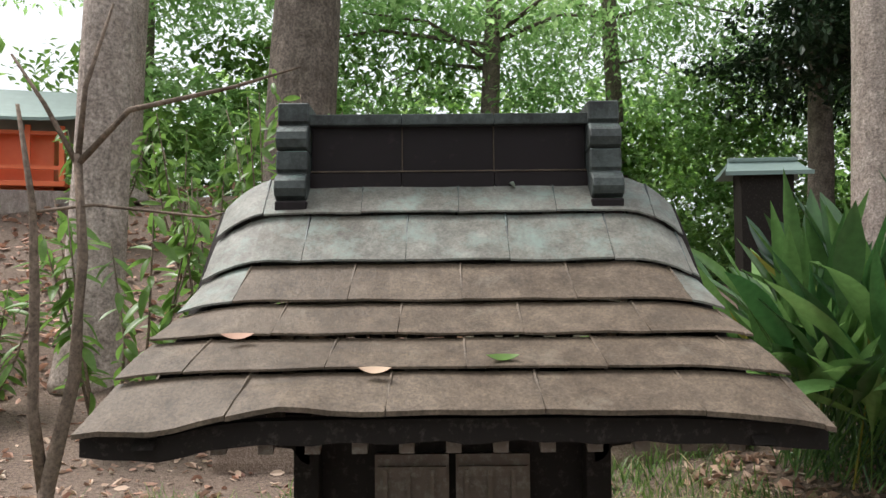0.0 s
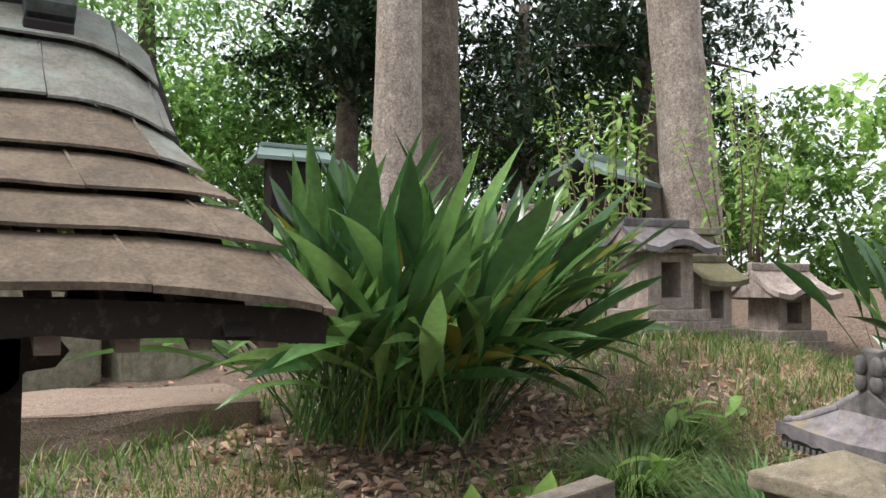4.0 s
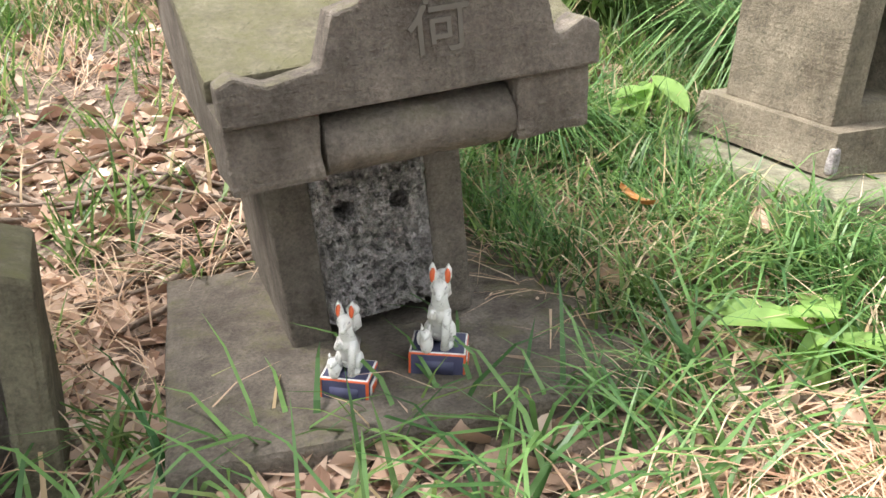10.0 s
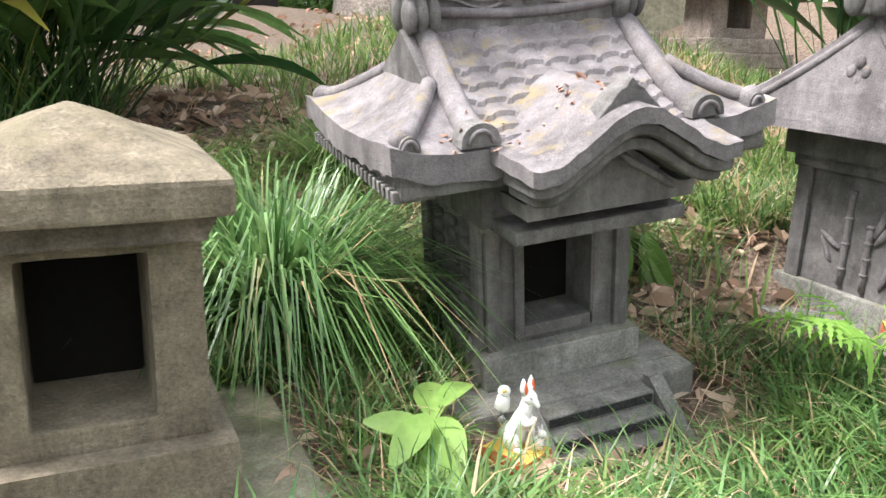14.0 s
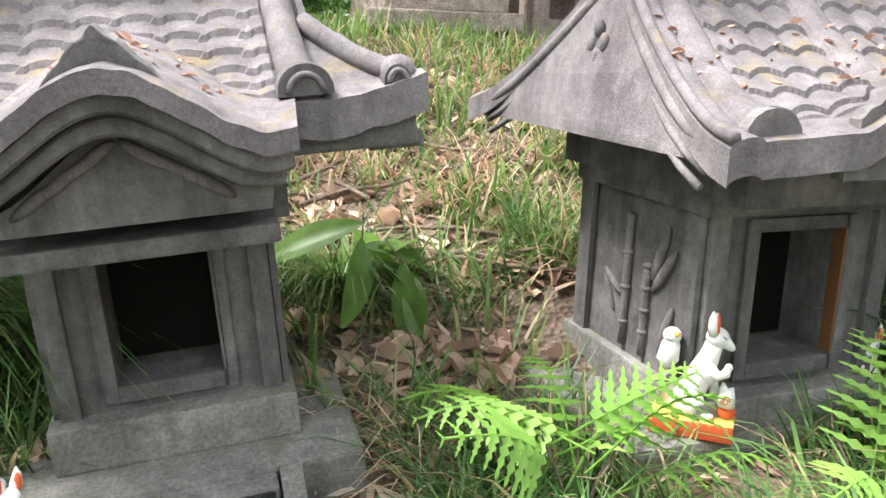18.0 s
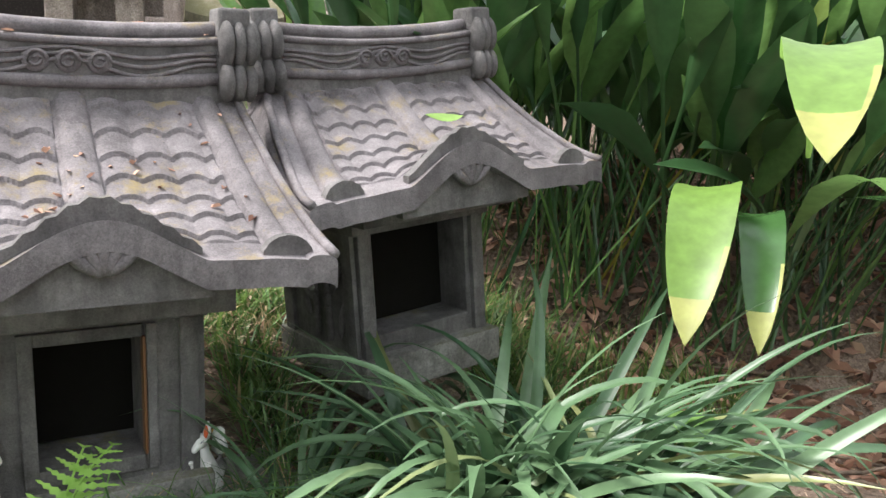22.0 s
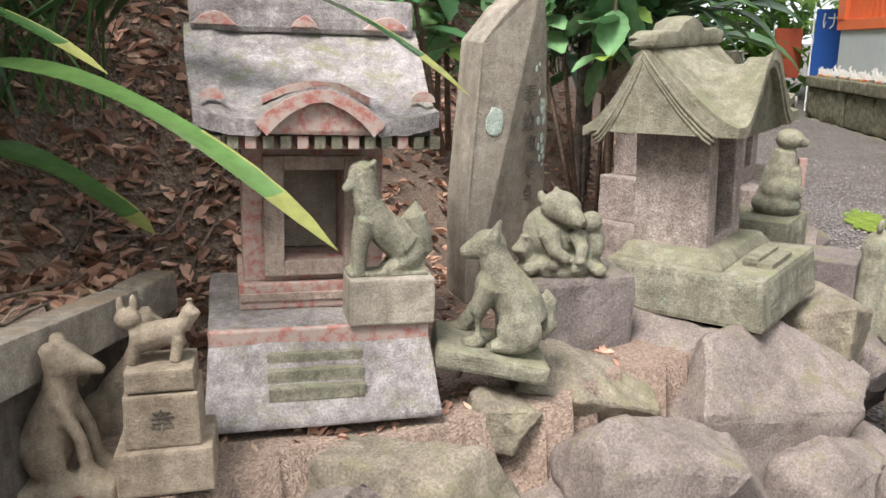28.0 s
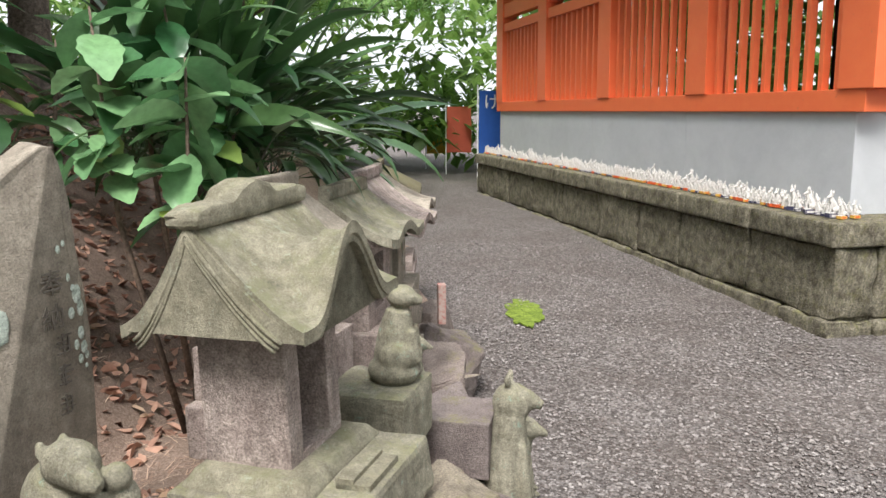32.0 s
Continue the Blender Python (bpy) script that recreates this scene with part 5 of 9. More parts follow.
def eave_tile(x, y, z, w, h):
    """An end tile: a dark mound with a rounded rim on its face."""
    bm = B()
    prism(bm, [(x + w * math.cos(a), z + h * math.sin(a) ** 0.8) for a in lin(0, math.pi, 13)], y - 0.012, y + 0.02)
    bmesh.ops.recalc_face_normals(bm, faces=bm.faces)
    part("eave_end_tile", bm, "cement", FS)
    bm = B()
    tube(bm, [(x + w * 0.62 * math.cos(a), y - 0.013, z + 0.002 + h * 0.62 * math.sin(a)) for a in lin(0.1, math.pi - 0.1, 11)], [0.0032] * 11, 6)
    part("tile_rim", bm, "cement_roof", FS, smooth=True)


for su in (-1, 1):
    # roll down the gable edge, and a second one down the hip
    for sv in (-1, 1):
        bm = B()
        pts = []
        for q in lin(0.0, 0.97, 12):
            y = FYC + sv * FHY * q
            pts.append(Vector((su * (0.162 + 0.008 * q), y, f_top(0.155, y)[2] + 0.006)))
        tube(bm, pts, [0.015 + 0.005 * i / 11 for i in range(12)], 10)
        part("slope_roll", bm, "cement_roof", FS, smooth=True)
        bm = B()
        pts = []
        for q in lin(0.0, 1.0, 9):
            x, y = 0.188 + 0.078 * q, FYC + sv * FHY * (0.42 + 0.46 * q)
            pts.append(Vector((su * x, y, f_top(su * x, y)[2] + 0.005)))
        tube(bm, pts, [0.012] * 9, 8)
        ball(bm, pts[-1], (0.018, 0.016, 0.016), 10, 8)
        part("hip_roll", bm, "cement_roof", FS, smooth=True)
    bm = B()
    prism(bm, [(FYC - 0.1, 0.425), (FYC, 0.495), (FYC + 0.1, 0.425)], su * FG - 0.004, su * FG + 0.004)
    for v in bm.verts:
        v.co = Vector((v.co.y, v.co.x, v.co.z))
    bmesh.ops.recalc_face_normals(bm, faces=bm.faces)
    part("gable_wall", bm, "cement", FS)
    eave_tile(su * 0.171, FYC - FHY + 0.012, 0.368, 0.027, 0.03)
    eave_tile(su * 0.262, FYC - FHY + 0.02, 0.37, 0.014, 0.02)


def bell(u):
    """Profile of the porch arch, 0 at the rim to 1 at the crown."""
    a = min(1, abs(u))
    return (0.5 + 0.5 * math.cos(math.pi * a ** 0.92)) + 0.12 * max(0, a - 0.78) / 0.22


def arch_line(half, base, rise, n=25):
    return [(u * half, base + rise * bell(u)) for u in lin(-1, 1, n)]


def porch_z(u, v):
    """The arched porch roof runs level from its front edge back into the slope."""
    return 0.348 + 0.067 * bell(u) * (1 + 0.1 * v) + 0.012 * v


bm = B()
sheet(bm, lambda u, v: (u * (0.15 + 0.012 * v), -0.213 + 0.26 * v * (0.35 + 0.65 * bell(u) ** 0.8), porch_z(u, v) + 0.0025 * noise.noise(Vector((u * 9, v * 6, 4)))), lin(-1, 1, 61), lin(0, 1, 16), lambda u, v: 0.02)
part("porch_roof", bm, "cement_roof", FS, "arched porch roof")
for half, base, rise, thick, y0, y1 in ((0.146, 0.33, 0.068, 0.02, -0.206, -0.12), (0.138, 0.314, 0.062, 0.018, -0.192, -0.12)):
    bm = B()
    line = arch_line(half, base, rise)
    prism(bm, line + [(x, z - thick) for x, z in line[::-1]], y0, y1)
    bmesh.ops.recalc_face_normals(bm, faces=bm.faces)
    bmesh.ops.bevel(bm, geom=[e for e in bm.edges if e.calc_face_angle(0) > 1.0], offset=0.003, segments=1, affect='EDGES')
    part("porch_moulding", bm, "cement", FS)
bm = B()
prism(bm, [(u * 0.13, 0.288 + 0.068 * bell(u)) for u in lin(-1, 1, 21)] + [(0.125, 0.272), (-0.125, 0.272)], -0.15, -0.08)
bmesh.ops.recalc_face_normals(bm, faces=bm.faces)
part("porch_panel", bm, "cement", FS)
for sx in (-1, 1):
    for k in range(3):
        bm = B()
        ball(bm, (sx * (0.022 + 0.026 * k), -0.152, 0.334 - 0.016 * k), (0.026, 0.007, 0.006), 8, 6, (0, sx * 35, 0))
        part("porch_carving", bm, "cement_roof", FS, smooth=True)
bm = B()
ends = lin(-1, 1, 25)
prism(bm, [(u * 0.05, 0.345 + 0.067 * bell(u * 0.34)) for u in ends] + [(u * 0.05, 0.35 + 0.067 * bell(u * 0.34) + 0.03 * (1 - abs(u)) ** 1.1 * (0.8 + 0.2 * abs(math.cos(u * 8)))) for u in ends[::-1]], -0.185, -0.15)
bmesh.ops.recalc_face_normals(bm, faces=bm.faces)
worn(bm, 0.002, 0.001, 60, 3, 0)
part("porch_crest", bm, "cement", FS)
bm = B()
block(bm, -0.132, 0.132, -0.13, 0.0, 0.232, 0.252, bevel=0.004)
part("porch_beam", bm, "cement", FS)
bm = B()
block(bm, -0.2, 0.2, -0.09, 0.3, -0.1, -0.035, bevel=0.006)
part("base", bm, "cement_step", FS)
for k in range(3):
    bm = B()
    block(bm, -0.085, 0.1, -0.125 - 0.03 * k, -0.09 - 0.03 * k, -0.12, -0.04 - 0.022 * k, bevel=0.003)
    part("step", bm, "cement_step", FS)
    bm = B()
    block(bm, -0.08, 0.095, -0.128 - 0.03 * k, -0.1245 - 0.03 * k, -0.056 - 0.022 * k, -0.043 - 0.022 * k, bevel=0.001)
    part("riser", bm, "terrazzo", FS, "dark speckled riser strip")
for x in (-0.1, 0.115):
    bm = B()
    prism(bm, [(-0.2, -0.12), (-0.09, -0.12), (-0.09, -0.03), (-0.105, -0.028), (-0.2, -0.095)], x - 0.012, x + 0.012)
    for v in bm.verts:
        v.co = Vector((v.co.y, v.co.x, v.co.z))
    bmesh.ops.recalc_face_normals(bm, faces=bm.faces)
    part("step_cheek", bm, "cement_step", FS)
bm = B()
block(bm, 0, 0.5, 0, 0.5, -0.05, 0, bevel=0.01)
rough_up(bm, 0.003, 9, 3, 3)
solid("base_slab", bm, "cement_step", "flat grey concrete slab under the shrine", "slab", stand(3.06, 1.4, 0.845, 3, 0, 0))

# ---- red and white shrine ----
H = stand(5.097, 0.836, 0.594, -63.9, -1.7, 0.7)
sh = thing("stone_shrine", "stone shrine with worn red and white paint on stepped base", "stone shrine", H)
bm = B()
hollow_box(bm, 0.283, 0.24, 0.055, 0.37, 0.12, 0.1, 0.285, 0.16)
worn(bm, 0.004, 0.0015, 16, 2, 0)
part("body", bm, "red_wash", sh)
for x0, x1, z0, z1 in ((-0.1, -0.06, 0.068, 0.312), (0.06, 0.1, 0.068, 0.312), (-0.06, 0.06, 0.284, 0.312), (-0.06, 0.06, 0.068, 0.1)):
    bm = B()
    block(bm, x0, x1, -0.016, 0.01, z0, z1, bevel=0.003)
    part("door_frame", bm, "cream", sh)
bm = B()
block(bm, -0.152, 0.152, -0.02, 0.25, 0.0, 0.055, bevel=0.005)
part("sill", bm, "red_wash", sh)
bm = B()
block(bm, -0.058, 0.058, 0.1, 0.12, 0.104, 0.28)
part("niche_infill", bm, "slab_stone", sh)
bm = B()
block(bm, -0.15, 0.15, -0.024, 0.25, 0.018, 0.035, bevel=0.002)
part("sill_band", bm, "cream", sh)
bm = B()
block(bm, -0.152, 0.152, -0.02, 0.25, 0.325, 0.366, bevel=0.004)
part("lintel", bm, "red_wash", sh)


def h_top(u, v, front):
    y = 0.2 + ((-0.136 if front else 0.4) - 0.2) * v
    z = 0.565 - 0.175 * concave(v, 1.6)
    half = 0.235 + 0.012 * math.cos(v * 3)
    k = 0.0
    if front:
        k = 0.062 * max(0, math.cos(min(abs(u + 0.0) / 0.5, 1) * math.pi / 2)) ** 0.9 * max(0, (v - 0.55) / 0.45) ** 0.7
    up = 0.02 * abs(u) ** 4 * v
    roll = 0.012 * max(0, 1 - ((abs(u) - 0.82) / 0.09) ** 2) ** 0.5 if abs(abs(u) - 0.82) < 0.09 and v < 0.9 else 0
    return (u * half, y, z + k + up + roll + 0.003 * noise.noise(Vector((u * 9, v * 7, 1))))


for front in (True, False):
    bm = B()
    sheet(bm, lambda u, v: h_top(u, v, front), lin(-1, 1, 61), lin(0, 1, 30), lambda u, v: 0.02 + 0.01 * v)
    part("roof_slope", bm, "whitewash", sh, "whitewashed roof slope with moss")
bm = B()
arch = [(u * 0.235, h_top(u, 1.0, True)[2] - 0.006) for u in lin(-0.5, 0.5, 19)]
prism(bm, arch + [(x * 0.82, z - 0.022) for x, z in arch[::-1]], -0.15, -0.125)
bmesh.ops.recalc_face_normals(bm, faces=bm.faces)
part("arch_band", bm, "red_wash", sh, "red painted arch band")
bm = B()
prism(bm, [(x * 0.84, z - 0.02) for x, z in arch] + [(0.1, 0.372), (-0.1, 0.372)], -0.135, -0.12)
bmesh.ops.recalc_face_normals(bm, faces=bm.faces)
part("arch_panel", bm, "red_wash", sh)
bm = B()
prism(bm, [(u * 0.24, h_top(u, 0.8, True)[2] + 0.002) for u in lin(-0.42, 0.42, 15)] + [(u * 0.24, h_top(u, 0.8, True)[2] + 0.016) for u in lin(0.42, -0.42, 15)], -0.075, -0.06)
bmesh.ops.recalc_face_normals(bm, faces=bm.faces)
part("arch_crest", bm, "red_wash", sh)
for x in (-0.19, 0.2):
    bm = B()
    prism(bm, [(x + 0.024 * math.cos(a), 0.425 + 0.02 * math.sin(a)) for a in lin(0, math.pi, 8)], -0.1, -0.085)
    bmesh.ops.recalc_face_normals(bm, faces=bm.faces)
    part("eave_end_tile", bm, "red_wash", sh)
bm = B()
block(bm, -0.235, 0.235, 0.17, 0.225, 0.55, 0.625, bevel=0.012)
rough_up(bm, 0.004, 18, 4, 3)
part("ridge_wall", bm, "whitewash", sh)
for cx, w, hh in ((-0.185, 0.045, 0.03), (0.0, 0.03, 0.026), (0.175, 0.05, 0.03)):
    bm = B()
    prism(bm, [(cx - w, 0.562), (cx + w, 0.562), (cx + w * 0.55, 0.562 + hh * 0.7), (cx, 0.562 + hh), (cx - w * 0.6, 0.562 + hh * 0.6)], 0.16, 0.176)
    bmesh.ops.recalc_face_normals(bm, faces=bm.faces)
    worn(bm, 0.003, 0.002, 40, cx, 1)
    part("ridge_ornament", bm, "red_wash", sh)
for sx in (-1, 1):
    bm = B()
    prism(bm, [(-0.12, 0.385), (0.2, 0.545), (0.385, 0.385)], sx * 0.2 - 0.01, sx * 0.2 + 0.01)
    for v in bm.verts:
        v.co = Vector((v.co.y, v.co.x, v.co.z))
    bmesh.ops.recalc_face_normals(bm, faces=bm.faces)
    part("gable_wall", bm, "whitewash", sh)
for k in range(15):
    x = -0.218 + 0.436 * k / 14
    bm = B()
    block(bm, x - 0.01, x + 0.01, -0.13, 0.0, 0.338, 0.362, bevel=0.002)
    part("rafter_end", bm, "red_wash" if k % 3 == 0 else "sandstone", sh)
bm = B()
block(bm, -0.215, 0.215, -0.1, 0.33, 0.36, 0.385)
part("soffit", bm, "cement", sh)
# stepped base
bm = B()
prism(bm, [(-0.235, -0.165), (-0.235, -0.15), (-0.15, -0.03), (-0.14, 0.0), (0.3, 0.0), (0.3, -0.165)], -0.212, 0.212)
for v in bm.verts:
    v.co = Vector((v.co.y, v.co.x, v.co.z))
    if v.co.z < -0.1:
        v.co.x *= 1.04
bmesh.ops.recalc_face_normals(bm, faces=bm.faces)
worn(bm, 0.006, 0.004, 12, 5, 3)
part("base", bm, "whitewash", sh, "rough whitewashed base block")
for k in range(4):
    bm = B()
    block(bm, -0.105, 0.075, -0.215 + 0.022 * k, -0.13, -0.12 + 0.026 * k, -0.094 + 0.026 * k, bevel=0.003)
    rough_up(bm, 0.002, 30, 2, k)
    part("step", bm, "green_stone", sh, "mossy step")
bm = B()
block(bm, -0.21, 0.21, -0.15, -0.12, -0.035, 0.0, bevel=0.004)
part("base_band", bm, "red_wash", sh)

# ---- mossy shrine facing the gravel ----
I_ = stand(5.729, -0.029, 0.607, -27.3, 2.0, 1.0)
si = thing("stone_shrine", "mossy sandstone shrine with heavy curved roof on a square post", "stone shrine", I_)
bm = B()
hollow_box(bm, 0.23, 0.2, 0, 0.315, 0.12, 0.03, 0.285, 0.1)
bmesh.ops.translate(bm, vec=(0.055, 0, 0), verts=bm.verts)
worn(bm, 0.004, 0.002, 16, 7, 1)
part("body", bm, "pink_stone", si)


def i_top(u, v, front):
    """Heavy roof: the front slope rises again into a broad arch over the eave."""
    w = 0.2 + 0.028 * v ** 1.5
    x = 0.085 + u * w
    y = 0.157 + (-0.252 if front else 0.156) * v
    z = 0.54 - (0.208 if front else 0.22) * concave(v, 1.4 if front else 1.55)
    if front:
        z += 0.17 * (0.5 + 0.5 * math.cos(math.pi * min(1, abs(u) / 0.78))) * v ** 1.6
    return (x, y, z + 0.004 * noise.noise(Vector((u * 4, v * 4, 9))) + 0.0012 * noise.noise(Vector((u * 30, v * 30, 2))))


for front in (True, False):
    bm = B()
    sheet(bm, lambda u, v: i_top(u, v, front), lin(-1, 1, 61), lin(0, 1, 36), lambda u, v: 0.026)
    part("roof_slope", bm, "sandstone", si)
for sx in (-1, 1):
    bm = B()
    prof = [(i_top(sx, v, True)[1], i_top(sx, v, True)[2] - 0.014) for v in lin(0.99, 0, 11)] + [(i_top(sx, v, False)[1], i_top(sx, v, False)[2] - 0.014) for v in lin(0, 0.99, 11)][1:]
    xw = 0.085 + sx * 0.19
    prism(bm, prof + [(prof[-1][0], 0.308), (prof[0][0], 0.308)], *sorted((xw, xw + sx * 0.012)))
    for v in bm.verts:
        v.co = Vector((v.co.y, v.co.x, v.co.z))
        v.co.x += sx * max(0, 0.54 - v.co.z) * 0.1
    bmesh.ops.recalc_face_normals(bm, faces=bm.faces)
    part("gable_wall", bm, "sandstone", si)
    for off, r in ((0.03, 0.005), (0.042, 0.0035), (0.052, 0.0035)):
        bm = B()
        line = [(y + (0.157 - y) * off * 3.2, z - off * 0.75) for y, z in prof[1:-1]]
        tube(bm, [(xw + sx * (0.012 + max(0, 0.54 - z) * 0.1), y, z) for y, z in line], [r] * len(line), 6)
        part("verge_moulding", bm, "sandstone", si, smooth=True)
# stepped mouldings under the arched eave
for dz, y0, y1, half in ((0.02, -0.09, -0.03, 0.8), (0.042, -0.07, -0.02, 0.7), (0.062, -0.05, -0.01, 0.6)):
    bm = B()
    line = [(i_top(u, 1.0, True)[0], i_top(u, 1.0, True)[2] - dz) for u in lin(-half, half, 31)]
    prism(bm, line + [(x, max(z - 0.024, 0.3)) for x, z in line[::-1]], y0, y1)
    bmesh.ops.recalc_face_normals(bm, faces=bm.faces)
    part("eave_moulding", bm, "sandstone", si)
bm = B()
line = [(i_top(u, 1.0, True)[0], i_top(u, 1.0, True)[2] - 0.07) for u in lin(-0.6, 0.6, 21)]
prism(bm, [(x, max(z, 0.312)) for x, z in line] + [(0.21, 0.306), (-0.04, 0.306)], -0.03, 0.02)
bmesh.ops.recalc_face_normals(bm, faces=bm.faces)
part("arch_panel", bm, "sandstone", si)
# thick crest with rolled ends and a hump in the middle
bm = B()
prism(bm, [(-0.125, 0.51), (-0.132, 0.53), (-0.125, 0.548), (-0.08, 0.556), (0.0, 0.552), (0.03, 0.572), (0.085, 0.588), (0.14, 0.572), (0.17, 0.552), (0.26, 0.556), (0.298, 0.548), (0.3, 0.53), (0.292, 0.51)], 0.118, 0.2)
bmesh.ops.recalc_face_normals(bm, faces=bm.faces)
worn(bm, 0.012, 0.004, 14, 3, 3)
part("ridge_crest", bm, "sandstone", si, "worn humped ridge crest", smooth=True)
bm = B()
block(bm, -0.165, 0.26, -0.19, 0.25, -0.15, -0.02, top=(0.01, 0.01), bevel=0.014)
rough_up(bm, 0.005, 12, 4, 6)
part("base", bm, "green_stone", si)
bm = B()
block(bm, -0.13, 0.23, -0.07, 0.225, -0.022, 0.012, top=(0.03, 0.02), bevel=0.008)
rough_up(bm, 0.003, 12, 3, 8)
part("upper_base", bm, "sandstone", si)
for k in range(2):
    bm = B()
    block(bm, -0.05, 0.1, -0.165 + 0.035 * k, -0.09, -0.022, -0.006 + 0.01 * k, bevel=0.002)
    part("step", bm, "sandstone", si)
# ---- fox figures ----


def fox_bm(h, fine=True, box=None, cub=True, plump=1.0, stoneware=False):
    """A seated fox facing +x. Material slots: 0 body, 1 ears, 2 base, 3 base panel, 4 base top."""
    bm = B()
    seg, rg = (12, 8) if fine else (6, 4)
    z0 = box[2] if box else 0.0

    def P(x, y, z):
        return (x * h, y * h, z0 + z * h)

    def R3(a, b, c):
        return (a * h * plump, b * h * plump, c * h)
    ball(bm, P(-0.1, 0, 0.17), R3(0.21, 0.17, 0.18), seg, rg)
    tube(bm, [P(-0.08, 0, 0.14), P(-0.02, 0, 0.35), P(0.07, 0, 0.52), P(0.11, 0, 0.68)], [0.17 * h * plump, 0.155 * h * plump, 0.125 * h * plump, 0.085 * h], seg)
    hd = 1.25 if stoneware else 1.0
    ball(bm, P(0.13, 0, 0.73), R3(0.115 * hd, 0.1 * hd, 0.1 * hd), seg, rg, (0, 15, 0))
    ln = 1.3 if stoneware else 1.0
    tube(bm, [P(0.16, 0, 0.73), P(0.16 + 0.1 * ln, 0, 0.69), P(0.16 + 0.155 * ln, 0, 0.655)], [0.075 * h * hd, 0.052 * h, 0.028 * h], seg)
    for s in (-1, 1):
        tube(bm, [P(0.1, s * 0.055, 0.77), P(0.09, s * 0.08, 0.87), P(0.07, s * 0.09, 1.02 - 0.14 * (hd > 1))], [0.05 * h * hd, 0.052 * h, 0.01 * h], max(6, seg // 2))
        tube(bm, [P(0.09, s * 0.075, 0.5), P(0.17, s * 0.08, 0.25), P(0.18, s * 0.08, 0.0)], [0.06 * h * plump, 0.045 * h, 0.05 * h], max(6, seg // 2))
        ball(bm, P(0.22, s * 0.08, 0.025), R3(0.07, 0.045, 0.03), seg, rg)
        ball(bm, P(-0.04, s * 0.13, 0.14), R3(0.15, 0.075, 0.14), seg, rg)
        ball(bm, P(0.07, s * 0.14, 0.03), R3(0.1, 0.05, 0.035), seg, rg)
    tail = [P(-0.2, 0.02, 0.05), P(-0.3, 0.03, 0.2), P(-0.3, 0.03, 0.42), P(-0.25, 0.02, 0.56), P(-0.24, 0.02, 0.66)]
    tube(bm, tail, [0.05 * h, 0.085 * h, 0.1 * h, 0.07 * h, 0.015 * h], seg)
    ball(bm, P(-0.24, 0.02, 0.655), R3(0.055, 0.055, 0.06), seg, rg)
    if cub:
        ball(bm, P(0.2, -0.13, 0.14), R3(0.08, 0.07, 0.14), seg, rg)
        ball(bm, P(0.23, -0.15, 0.29), R3(0.065, 0.055, 0.055), seg, rg)
    if not stoneware:
        n = len(bm.faces)
        bm.faces.ensure_lookup_table()
        for s in (-1, 1):
            vs = ball(bm, P(0.122, s * 0.08, 0.89), R3(0.024, 0.034, 0.085), max(6, seg // 2), 5, (0, -8, 0))
            for v in vs:
                for f in v.link_faces:
                    f.material_index = 1
    if box:
        bx, by, bz = box
        fb = len(bm.faces)
        block(bm, -bx / 2, bx / 2, -by / 2, by / 2, 0, bz, bevel=bz * 0.05)
        block(bm, -bx * 0.36, bx * 0.36, -by / 2 - bz * 0.03, by / 2 + bz * 0.03, bz * 0.25, bz * 0.75)
        block(bm, -bx / 2 - bz * 0.03, bx / 2 + bz * 0.03, -by * 0.34, by * 0.34, bz * 0.25, bz * 0.75)
        bm.faces.ensure_lookup_table()
        for f in list(bm.faces)[fb:]:
            c = f.calc_center_median()
            f.material_index = 4 if c.z > bz * 0.97 and abs(f.normal.z) > 0.9 else 2
        for f in list(bm.faces)[-12:]:
            f.material_index = 3
    bmesh.ops.recalc_face_normals(bm, faces=bm.faces)
    return bm


